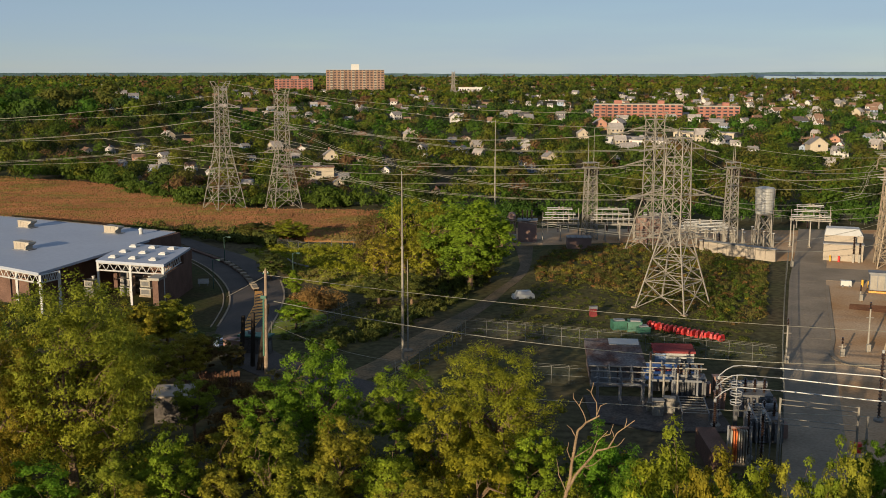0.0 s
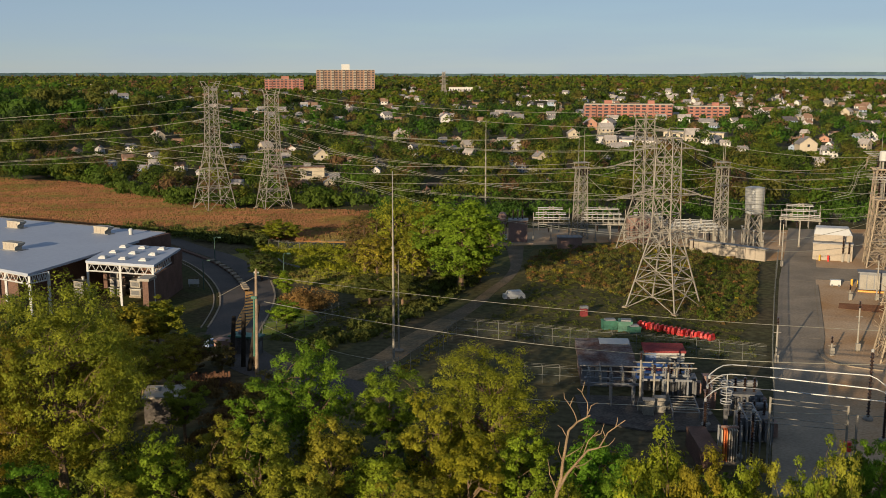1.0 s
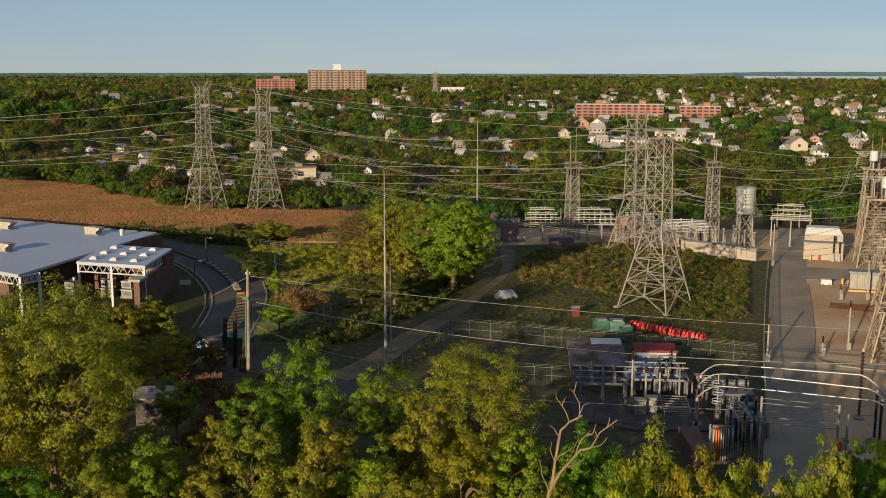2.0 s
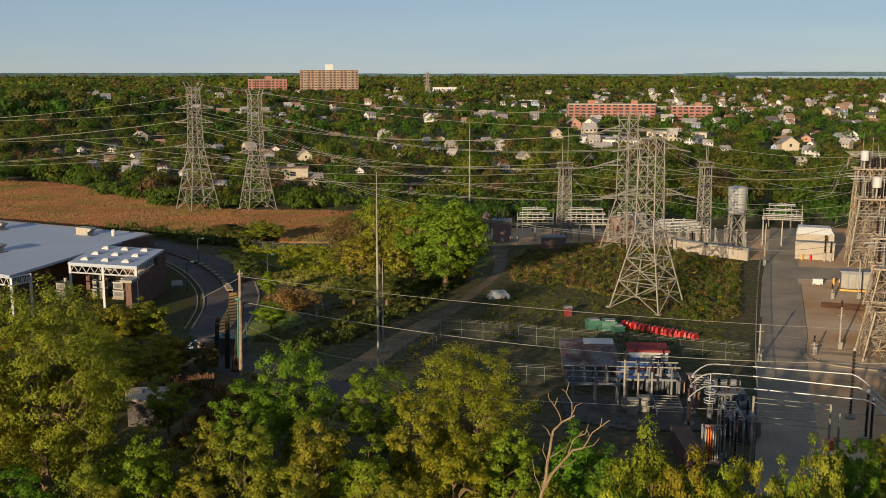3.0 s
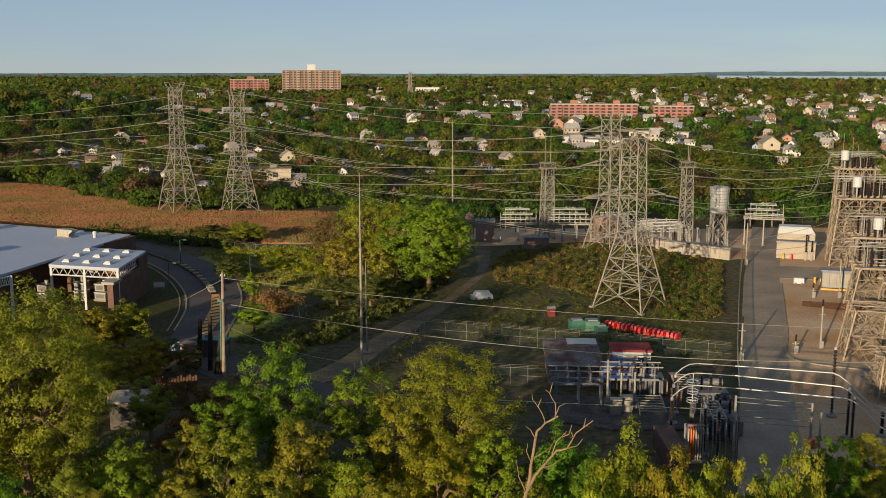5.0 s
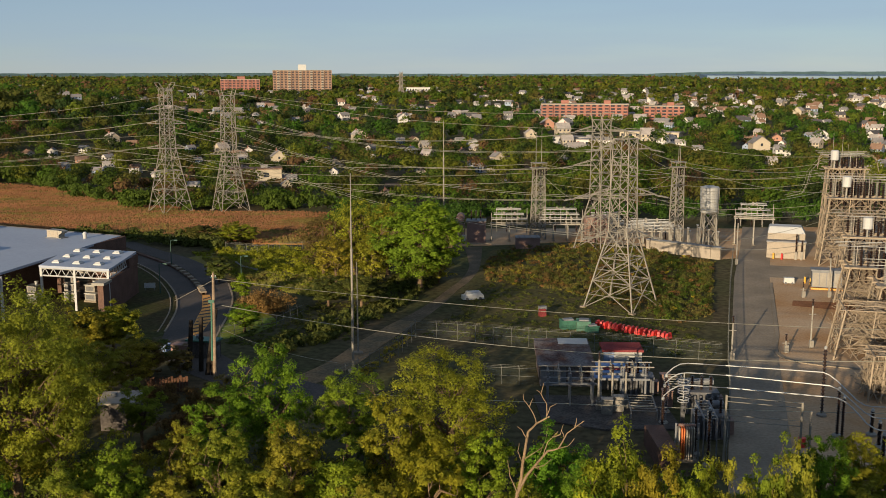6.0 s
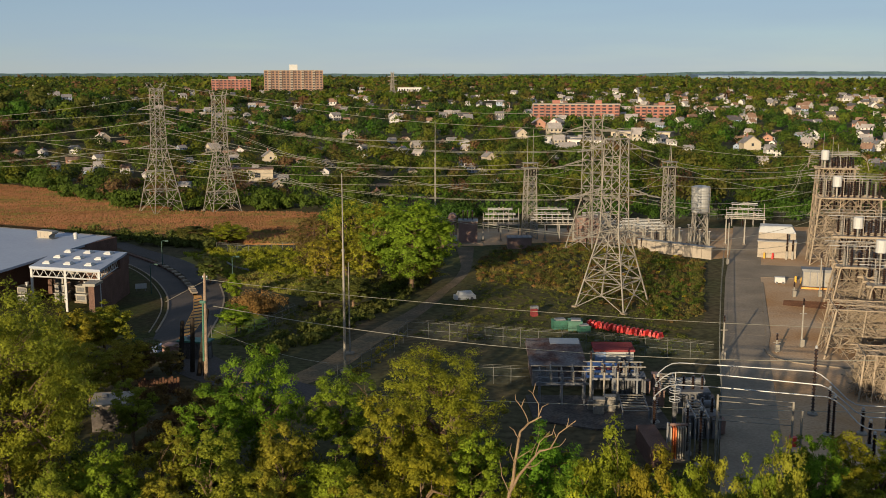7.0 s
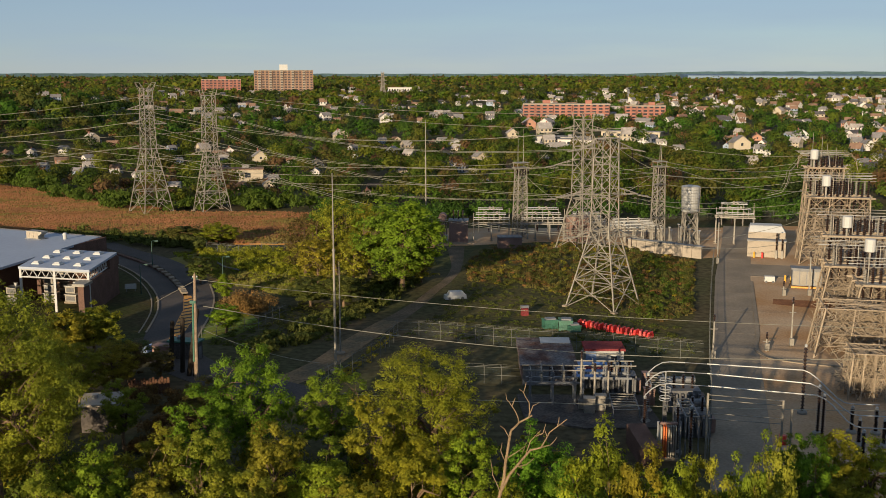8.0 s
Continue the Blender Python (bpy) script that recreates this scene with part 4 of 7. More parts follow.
def dead_tree():
    ob = thing("dead_tree", "bare dead tree with pale forked limbs", "tree", "", pose(7.87, 87, 0))
    bend = random.Random(3)

    def limb(points, r0, r1):
        s, n = Shape(), len(points) - 1
        P = [Vector((x, 0.25 * math.sin(2.1 * x + z), z)) for x, z in points]
        for i in range(n):
            a, b = r0 + (r1 - r0) * i / n, r0 + (r1 - r0) * (i + 1) / n
            mid = P[i].lerp(P[i + 1], 0.5) + Vector((bend.uniform(-0.05, 0.05), bend.uniform(-0.05, 0.05), 0))
            s.tube(P[i], mid, a, (a + b) / 2, n=7).tube(mid, P[i + 1], (a + b) / 2, b, n=7)
        return s
    part("trunk", limb([(-1.6, -0.4), (-0.9, 5), (0.0, 10.1), (0.55, 12.2), (0.79, 14.8), (1.1, 16.65), (1.82, 17.33), (2.93, 18.1)], 0.20, 0.07), DEADWOOD, ob)
    part("limb", limb([(0.1, 10.9), (1.04, 12.5), (1.9, 13.8), (2.87, 14.75), (3.74, 15.13), (4.54, 16.4), (5.97, 17.7)], 0.14, 0.04), DEADWOOD, ob)
    for points in ([(1.82, 17.33), (1.55, 18.2), (1.15, 18.86), (0.69, 19.47), (0.63, 20.0)], [(1.19, 18.86), (1.42, 19.7)], [(2.64, 17.9), (2.65, 19.24), (2.14, 20.15), (1.74, 20.5)],
                   [(2.68, 18.2), (3.0, 18.9), (3.58, 19.1)], [(2.48, 14.43), (2.84, 15.63), (3.7, 16.7)], [(4.31, 16.0), (4.04, 16.7)], [(0.86, 14.2), (1.63, 14.74), (2.36, 15.1)],
                   [(2.14, 20.15), (2.4, 21.0)], [(5.2, 17.0), (5.3, 17.9)], [(0.2, 11.0), (-0.5, 12.6), (-0.7, 14.0)], [(0.7, 13.6), (0.2, 14.8), (0.3, 15.6)],
                   [(1.0, 16.0), (0.5, 16.9), (0.1, 17.2)], [(3.74, 15.13), (4.6, 15.3), (5.2, 15.9)], [(1.6, 13.4), (2.5, 13.5), (3.2, 14.0)], [(3.3, 16.2), (3.9, 16.4), (4.2, 17.2)]):
        part("branch", limb(points, 0.055, 0.022), DEADWOOD, ob)


dead_tree()


def thicket(name, spots, key, r, h, cards, size, label):
    C, N, S = [], [], []
    q = np.random.default_rng(len(spots))
    for x, y in spots:
        c, d = crown_proto(cards, r, h, int(q.integers(9999)))
        k = q.uniform(0.6, 1.4)
        C.append(c * (k, k, k * q.uniform(0.7, 1.3)) + (x, y, -0.3))
        N.append(d)
        S.append(np.full(len(c), size) * q.uniform(0.6, 1.4, len(c)))
    N = np.concatenate(N)
    me = card_mesh(name, np.concatenate(C), N + q.normal(size=N.shape) * 0.3, np.concatenate(S), [LEAF[key] if key in LEAF else BRUSH], None, 0.0, N + (0, 0, 0.25))
    return tagged(new(name, me), label, "shrubs", "", "stuff")


def inside(x, y, outline):
    hit = False
    for (x0, y0), (x1, y1) in zip(outline, outline[1:] + outline[:1]):
        if (y0 > y) != (y1 > y) and x < x0 + (y - y0) / (y1 - y0) * (x1 - x0):
            hit = not hit
    return hit


def fill(outline, count):
    xs, ys = [p[0] for p in outline], [p[1] for p in outline]
    out = []
    while len(out) < count:
        x, y = rng.uniform(min(xs), max(xs)), rng.uniform(min(ys), max(ys))
        if inside(x, y, outline):
            out.append((x, y))
    return out


SCRUB = [(14, 232), (14, 250), (20, 270), (43, 281), (60, 274), (72, 254), (56, 198), (47, 190), (30, 222)]
thicket("olive_scrub", fill(SCRUB, 120), "olive", 0.9, 1.3, 60, 0.22, "olive scrub round the pylon")
thicket("dark_scrub", fill(SCRUB, 620), "dark", 1.1, 1.4, 60, 0.24, "dark green scrub round the pylon")
thicket("rust_scrub", fill(SCRUB, 330), "rust", 0.9, 1.3, 50, 0.22, "rust-brown scrub round the pylon")
thicket("green_scrub", fill([(46, 190), (58, 204), (70, 246), (60, 262), (44, 205)], 70), "green", 1.1, 1.6, 90, 0.24, "green shrubs beside the pylon")
thicket("brown_brush", fill(SCRUB, 120), "reed", 0.8, 1.3, 60, 0.2, "bare rust-brown brush round the pylon")
thicket("weeds", fill([(9, 214), (14, 232), (30, 222), (47, 190), (52, 186), (48, 168), (-1, 184), (6, 200)], 700), "dark", 0.7, 0.6, 44, 0.17, "dark weeds in the rough grass")
SLOPE = [(-62, 272), (-42, 232), (-24, 216), (-10, 232), (-8, 262), (-30, 272)]
thicket("bank_scrub", fill(SLOPE, 330), "olive", 0.9, 0.9, 60, 0.28, "olive weeds on the bank")
thicket("bank_brown", fill(SLOPE, 120), "rust", 0.8, 0.8, 45, 0.4, "brown weeds on the bank")
thicket("bank_green", fill([(-58, 276), (-44, 246), (-24, 238), (-10, 258), (-30, 278)], 420), "yellow", 1.1, 1.4, 60, 0.3, "yellow-green weeds on the bank")
thicket("hedge", fill([(-110, 296), (-72, 282), (-56, 272), (-50, 278), (-66, 290), (-108, 304)], 60), "dark", 2.0, 2.8, 110, 0.55, "dark hedge along the drive")
FRINGE = [(-26, 121), (-36, 118), (-48, 126), (-66, 164), (-70, 130), (-58, 84), (52, 84), (48, 104), (30, 112), (0, 126)]
thicket("low_growth", fill(FRINGE, 260), "green", 2.0, 3.0, 100, 0.42, "green undergrowth below the trees")
thicket("olive_growth", fill(FRINGE, 170), "olive", 2.2, 4.2, 110, 0.4, "olive saplings below the trees")
thicket("green_growth", fill(FRINGE, 90), "bright", 2.0, 4.0, 110, 0.4, "green saplings below the trees")
thicket("brown_growth", fill([(-42, 148), (-34, 153), (-27, 141), (-29, 128), (-35, 124), (-35.5, 141)], 70), "rust", 1.1, 2.0, 130, 0.28, "bare brown brush behind the trees")
thicket("rust_bush", fill([(-36.5, 198), (-37.5, 205), (-28, 206), (-27, 199)], 30), "reed", 1.9, 3.4, 320, 0.22, "bare rust-coloured bushes beside the drive")
thicket("verge", fill([(-12, 158), (-8, 170), (-4, 186), (-2.5, 184), (-6, 168), (-10, 156)], 60), "olive", 0.6, 0.7, 50, 0.16, "olive weeds on the verge of the track")
thicket("shade_weeds", fill([(-36, 176), (-14, 180), (-8, 206), (-22, 212), (-34, 192)], 420), "dark", 0.7, 0.6, 40, 0.18, "dark weeds in the shaded grass")
thicket("roadside_scrub", fill([(-24, 168), (-15, 186), (-6, 203), (2, 228), (6, 262), (-4, 262), (-10, 214), (-18, 196), (-30, 176)], 170), "dark", 1.3, 1.6, 80, 0.45, "dark weeds beside the track")


thicket("wood_edge", [(x + rng.normal() * 3, (420 - (x + 150) * 1.05 if x < -92 else 361) + rng.normal() * 4) for x in rng.uniform(-200, -25, 150)], "green", 3.0, 4.5, 130, 0.8,
        "bushy green edge of the woods behind the meadow")
thicket("wood_edge_green", [(x + rng.normal() * 3, 327 + rng.normal() * 4) for x in rng.uniform(-30, 140, 120)], "green", 3.2, 6.0, 150, 0.6, "bushy green edge of the woods behind the switchyard")


def tufts(name, outline, count, mats, low, high, z, label, bare=-9.0):
    """Standing grass in patches of two tones."""
    C, N, S, I = [], [], [], []
    q = np.random.default_rng(5)
    for x, y in fill(outline, count):
        lush = noise.noise(Vector((x / 30, y / 13, 1)))
        if x < -215 or lush < bare:
            continue
        s = q.uniform(low, high) * (1 + 0.7 * max(0, lush))
        C.append((x, y, z + s * 0.3))
        N.append((q.normal() * 0.4, -1, q.normal() * 0.3))
        S.append(s)
        I.append(int(noise.noise(Vector((x / 24, y / 7, 9))) + q.normal() * 0.12 > 0.14))
    N = np.array(N)
    me = card_mesh(name, np.array(C), N, np.array(S), mats, np.array(I), 0.6, N * (0.6, 0.5, 0.5) + (-0.2, 0, 0.55))
    tagged(new(name, me), label, "grass", "", "stuff")


left, right = ribbon(MEADOW_LINE, [170, 95, 50, 64, 54])
tufts("reeds", [tuple(p.xy) for p in left] + [tuple(p.xy) for p in reversed(right)], 80000, [REED, STRAW], 0.35, 0.65, 0.5, "tall dry orange meadow grass")
tufts("dry_grass", SCRUB, 9000, [STRAW, STRAW], 0.3, 0.6, 0.05, "dry brown grass between the shrubs round the pylon", -0.1)
tufts("bank_grass", SLOPE, 9000, [STRAW, STRAW], 0.4, 0.8, 0.05, "long olive grass on the bank", -0.25)


# ---- the hall with the white roof ----
def hall():
    ob = thing("warehouse", "low brown brick warehouse with a white membrane roof", "warehouse")
    main = [(-170, 289), (-72.3, 244), (-84, 193), (-150, 236)]
    inner = [(-169, 287), (-73.5, 243), (-79.5, 224), (-90, 202), (-149, 240)]
    part("wall", Shape().slab(inner, -0.3, 8.45), BRICK, ob, "brown brick walls")
    part("roof", Shape().slab(main, 8.5, 9.0), MEMBRANE, ob, "white membrane roof")
    part("rear_wall", Shape().slab([(-78.1, 227), (-71.8, 244.2), (-70.9, 243.6), (-77.1, 226.6)], -0.3, 8.9), BRICK, ob)
    annex = [(-78.3, 227.4), (-62.6, 222.3), (-62.5, 202.3), (-77.9, 206.7)]
    part("canopy_roof", Shape().slab(annex, 8.55, 9.02), MEMBRANE, ob, "white canopy roof with skylights")
    part("side_wall", Shape().slab([(-63.6, 222.4), (-62.4, 222.0), (-62.8, 199.0), (-64.0, 199.2)], -0.3, 6.6).slab([(-63.8, 222.4), (-62.2, 222.0), (-62.4, 216), (-64, 216)], 6.6, 8.5), BRICK, ob, "dark brick side wall")
    part("wall_cap", Shape().slab([(-64.3, 202), (-61.8, 201.6), (-62.2, 197.6), (-64.7, 198)], 6.6, 7.1), PALE, ob)
    part("soffit_wall", Shape().slab([(-79.6, 223), (-64, 218.4), (-64, 217.4), (-79.9, 222)], -0.3, 8.4), BRICK, ob)
    for a, b in (((-77.6, 207.0), (-62.9, 202.7)), ((-84, 193.4), (-82, 197.8)), ((-84.2, 193.3), (-97, 201.3)), ((-62.9, 202.7), (-63, 216))):
        n = 8
        truss = part("truss", Shape().beam((*a, 8.4), (*b, 8.4), 0.22), WHITE, ob, "white steel truss")
        part("lower_chord", Shape().beam((*a, 6.9), (*b, 6.9), 0.22), WHITE, truss)
        for i in range(n):
            p, q, r = [(a[0] + (b[0] - a[0]) * k / n, a[1] + (b[1] - a[1]) * k / n) for k in (i, i + 0.5, i + 1)]
            part("brace", Shape().beam((*p, 6.9), (*q, 8.4), 0.12), WHITE, truss)
            part("brace", Shape().beam((*q, 8.4), (*r, 6.9), 0.12), WHITE, truss)
    for x, y in ((-77.6, 207), (-70.2, 204.9), (-62.9, 202.8), (-84, 193.6), (-82, 197.8), (-90.4, 197.6), (-97, 201.6)):
        part("column", Shape().box(x, y, -0.3, 0.45, 0.45, 8.8), WHITE, ob, "white steel column")
    # nine skylight domes on the canopy roof
    for i in range(3):
        for j in range(3):
            u, w = 0.2 + 0.3 * i, 0.18 + 0.32 * j
            x = -78.0 + 15.4 * u + 0.0 * w - 0.2
            y = 207.0 - 4.4 * u + 20.4 * w
            s = Shape().box(x, y, 9.0, 1.7, 1.7, 0.25, -16).box(x, y, 9.25, 1.6, 1.6, 0.35, -16, 0.55)
            part("skylight", s, WHITE, ob, "white skylight dome")
    vent = Shape().turned(-79.4, 240.4, [(9.0, 0.45), (10.0, 0.45), (10.0, 0.6), (10.5, 0.35)])
    part("roof_vent", vent, WHITE, ob)
    for k in range(5):
        part("coping", Shape().tube((-170 + 17.2 * k + 12, 289 - 8 * k - 5.4, 9.05), (-170 + 17.2 * (k + 1) + 12, 289 - 8 * (k + 1) - 5.4, 9.05), 0.14, n=4), DARKGREY, ob)


hall()


def roof_unit(x, y, turn):
    ob = thing("rooftop_unit", "beige rooftop air handler on the white roof", "air handler", "rooftop units", pose(x, y, 9.0, 0, 0, turn) @ Matrix.Diagonal((0.76, 0.76, 0.8, 1)))
    part("curb", Shape().box(0, 0, 0, 6.4, 3.2, 0.18), GREY, ob)
    cabinet = part("cabinet", Shape().box(-0.4, 0, 0.18, 4.6, 2.6, 2.0), BEIGE, ob)
    part("hood", Shape().add([(1.9, -1.3, 1.0), (3.2, -1.3, 1.7), (3.2, 1.3, 1.7), (1.9, 1.3, 1.0), (1.9, -1.3, 2.2), (3.2, -1.3, 2.2), (3.2, 1.3, 2.2), (1.9, 1.3, 2.2)],
                             [(3, 2, 1, 0), (4, 5, 6, 7), (0, 1, 5, 4), (1, 2, 6, 5), (2, 3, 7, 6), (3, 0, 4, 7)]), BEIGE, ob)
    for k in range(3):
        part("panel", Shape().box(-2.0 + 1.5 * k, -1.33, 0.4, 1.2, 0.06, 1.5), CREAM, cabinet)
    part("lid", Shape().box(-0.4, 0, 2.18, 4.8, 2.8, 0.14), PALE, ob)
    return ob


for x, y, turn in ((-98.0, 218.9, -24), (-110.8, 249.9, -24), (-86.4, 241.8, -24)):
    roof_unit(x, y, turn)


def chiller(x, y, turn, k):
    ob = thing("cooling_unit", "stacked pale ventilation machinery beneath the canopy", "cooling unit", "machines below the canopy", pose(x, y, 0, 0, 0, turn) @ Matrix.Diagonal((0.85, 0.85, 0.95, 1)))
    part("plinth", Shape().box(0, 0, 0, 3.4, 2.6, 0.4), CONCRETE, ob)
    for i in range(2 + k % 2):
        casing = part("casing", Shape().box(0, 0, 0.4 + 1.9 * i, 3.0 - 0.3 * i, 2.2, 1.5), PALE, ob)
        part("louvre", Shape().box(0, -1.12, 0.7 + 1.9 * i, 2.3 - 0.3 * i, 0.08, 0.9), DARKGREY, casing)
        part("tray", Shape().box(0, 0, 1.9 + 1.9 * i, 3.4 - 0.3 * i, 2.5, 0.12), ALU, ob)
    part("stack", Shape().turned(0.6, 0.2, [(3.4, 0.4), (4.4, 0.4), (4.5, 0.5), (4.7, 0.5)]), ALU, ob)


for i, (x, y) in enumerate(((-81.5, 213), (-74.3, 214.5), (-69.6, 213.4), (-72.5, 218.6), (-66.3, 214.5))):
    chiller(x, y, -16, i)


# ---- lattice pylons ----
def lattice(s, lower, upper, panels, w):
    """Crossed bracing on the four faces between two squares of corners."""
    for i in range(4):
        j = (i + 1) % 4
        a, b, c, d = Vector(lower[i]), Vector(lower[j]), Vector(upper[i]), Vector(upper[j])
        for k in range(panels):
            t0, t1 = k / panels, (k + 1) / panels
            p, q, r, u = a.lerp(c, t0), b.lerp(d, t0), a.lerp(c, t1), b.lerp(d, t1)
            s.beam(p, u, w).beam(q, r, w).beam(r, u, w)


def square(h, z):
    return [(-h, -h, z), (h, -h, z), (h, h, z), (-h, h, z)]


def pylon(x, y, turn, base, waist, waist_z, top, top_z, arms, label, steel, horns=0.0, leg=0.3, arm_turn=0.0):
    ob = thing("pylon", label, "pylon", "pylons", pose(x, y, 0, 0, 0, turn))
    b, w, t = square(base, 0), square(waist, waist_z), square(top, top_z)
    for i in range(4):
        part("leg", Shape().beam(b[i], w[i], leg).beam(w[i], t[i], leg * 0.85), steel, ob)
        part("footing", Shape().box(b[i][0], b[i][1], -0.4, 1.1, 1.1, 0.75), CONCRETE, ob)
    s = Shape()
    cut = [0.0, 0.36, 0.66, 1.0]
    for k0, k1 in zip(cut, cut[1:]):
        lo = [Vector(p).lerp(Vector(q), k0) for p, q in zip(b, w)]
        hi = [Vector(p).lerp(Vector(q), k1) for p, q in zip(b, w)]
        lattice(s, lo, hi, 1, leg * 0.6)
        for i in range(4):   # secondary struts and a plan cross
            mid = (lo[i] + lo[(i + 1) % 4] + hi[i] + hi[(i + 1) % 4]) / 4
            s.beam(lo[i].lerp(hi[i], 0.5), mid, leg * 0.42).beam(lo[(i + 1) % 4].lerp(hi[(i + 1) % 4], 0.5), mid, leg * 0.42)
            s.beam(mid, (hi[i] + hi[(i + 1) % 4]) / 2, leg * 0.42)
        s.beam(hi[0], hi[2], leg * 0.45).beam(hi[1], hi[3], leg * 0.45)
    tagged(part("lower_bracing", s, steel, ob), kind="stuff")
    s = Shape()
    lattice(s, w, t, max(3, round((top_z - waist_z) / (waist + top) / 1.0)), leg * 0.5)
    tagged(part("upper_bracing", s, steel, ob), kind="stuff")
    c, sn = math.cos(radians(arm_turn)), math.sin(radians(arm_turn))
    for z, reach in arms:
        for side in (-1, 1):
            tip = Vector((side * reach * c, side * reach * sn, z))
            k = (z - waist_z) / (top_z - waist_z)
            h = waist + (top - waist) * k
            s = Shape()
            roots = []
            for q in (-1, 1):
                for dz in (0, 1.5):
                    root = Vector((c * side * h - sn * q * h, sn * side * h + c * q * h, z + dz))
                    roots.append(root)
                    s.beam(root, tip, leg * 0.55)
            for f in (0.35, 0.7):
                pts = [r.lerp(tip, f) for r in roots]
                s.beam(pts[0], pts[1], leg * 0.35).beam(pts[2], pts[3], leg * 0.35).beam(pts[0], pts[2], leg * 0.35).beam(pts[1], pts[3], leg * 0.35)
            arm = part("cross_arm", s, steel, ob)
            rod = Shape()
            prof = []
            for j in range(9):
                prof += [(z - 2.3 + 0.22 * j, 0.06), (z - 2.24 + 0.22 * j, 0.2), (z - 2.18 + 0.22 * j, 0.06)]
            rod.turned(tip.x, tip.y, prof, 6)
            part("insulator", rod, GLAZE, arm)
    if horns:
        s = Shape()
        for i in range(4):
            p = Vector(t[i])
            s.beam(p, (p.x * (1 + horns), p.y * 1.0, top_z + 1.8), leg * 0.6)
            s.beam(p + Vector((0, 0, -1.5)), (p.x * (1 + horns), p.y, top_z + 1.8), leg * 0.4)
        s.beam((-top * (1 + horns), -top, top_z + 1.8), (-top * (1 + horns), top, top_z + 1.8), leg * 0.4)
        s.beam((top * (1 + horns), -top, top_z + 1.8), (top * (1 + horns), top, top_z + 1.8), leg * 0.4)
        for i in range(4):
            s.beam(t[i], t[(i + 1) % 4], leg * 0.6)
        tagged(part("earth_peak", s, steel, ob), kind="stuff")
    s = Shape()
    for k in range(26):
        p = Vector(b[3]).lerp(Vector(w[3]), (k + 1) / 27)
        s.beam(p, p + Vector((0.45, 0, 0)), 0.06)
    tagged(part("step_bolts", s, steel, ob), kind="stuff")
    return ob


pylon(39.9, 207, 51, 5.5, 2.1, 15.5, 1.75, 34.2, [(32.2, 5.2), (23.0, 6.6), (14.5, 5.6)], "tall galvanised lattice pylon standing in scrub", STEEL, 0.9, 0.24, -51)
pylon(46.6, 275, 40, 4.8, 1.95, 13.5, 1.7, 34.6, [(31.6, 7.0), (22.6, 7.4), (13.8, 7.0)], "pale lattice pylon beside the switchyard", STEEL, 0.6, 0.24, -40)
pylon(-86.2, 350, 42, 5.4, 1.95, 21.5, 1.5, 41.5, [(34.6, 6.5), (29.8, 6.5), (21.6, 7.0)], "tall lattice pylon at the edge of the meadow", PALE, 1.0, 0.22, -42)
pylon(-66.4, 353, 30, 5.0, 2.1, 18.5, 1.8, 39.0, [(33.2, 6.0), (27.0, 6.0), (19.4, 6.5)], "lattice pylon at the edge of the meadow", STEEL, 0.4, 0.22, -30)


def wire(a, b, sag, r, group="overhead lines", mat=None, label="thin sagging overhead conductor"):
    a, b = Vector(a), Vector(b)
    pts = [a.lerp(b, i / 14) - Vector((0, 0, 4 * sag * (i / 14) * (1 - i / 14))) for i in range(15)]
    ob = part("overhead_wire", Shape().path(pts, r, 4), mat or WIRE)
    return tagged(ob, label, "overhead wire", group)


A, B, P1, P2 = (-86.2, 350), (-66.4, 353), (39.9, 207), (46.6, 275)
for z, sag in ((38.4, 9.3), (30.5, 8.7), (22.2, 7.6)):
    wire((A[0] - 3.5, A[1], z), (-330, 350, z), sag, 0.055)
    wire((A[0] - 3.5, A[1] + 5, z), (-330, 358, z), sag, 0.05)
for z, k in ((34.6, 6.5), (29.8, 6.5), (21.6, 7.0)):
    for side in (-1, 1):
        wire((A[0] + side * 3, A[1] - 3, z - 1), (P2[0] - 6.5, P2[1] + side, {34.6: 31, 29.8: 22, 21.6: 13.5}[z]), 5.0, 0.05)
for z, sag in ((34.5, 5.0), (27.1, 4.7), (19.5, 5.3)):
    wire((B[0] - 4.5, B[1], z), (-330, 353, z), sag, 0.055)
for z in (33.2, 27.0, 19.4):
    for side in (-1, 1):
        wire((B[0] + 5.5, B[1] + side * 2, z - 1), (P1[0] - 5, P1[1] + side * 1.5, {33.2: 32, 27.0: 22.5, 19.4: 14.5}[z]), 4.5, 0.05)
wire((A[0], A[1], 43), (P2[0], P2[1], 36.3), 3, 0.05)
wire((B[0], B[1], 40.5), (P1[0], P1[1], 36), 3, 0.05)
for z in (31.2, 22.2, 13.6):
    wire((P1[0] + 5, P1[1], z), (98, 250, min(24, z * 0.85)), 2.2, 0.05)
    wire((P1[0] + 6, P1[1] + 1, z), (96, 236, min(20, z * 0.7)), 2.6, 0.05)
    wire((P2[0] + 7, P2[1], z), (104, 272, min(25, z * 0.9)), 2.0, 0.055)
    wire((P2[0] + 6, P2[1] + 2, z - 1), (69, 283, 20), 1.0, 0.05)
    wire((P2[0] - 6, P2[1] + 1, z - 1), (32, 292, 21 - z * 0.1), 0.8, 0.05)
for z in (21.5, 19, 16.5):
    wire((69.3, 283, z), (106, 272, z + 2), 1.5, 0.05)
    wire((32, 292, z), (69.3, 283, z), 1.8, 0.05)
    wire((32, 292, z), (-120, 330, z + 4), 4.0, 0.06)


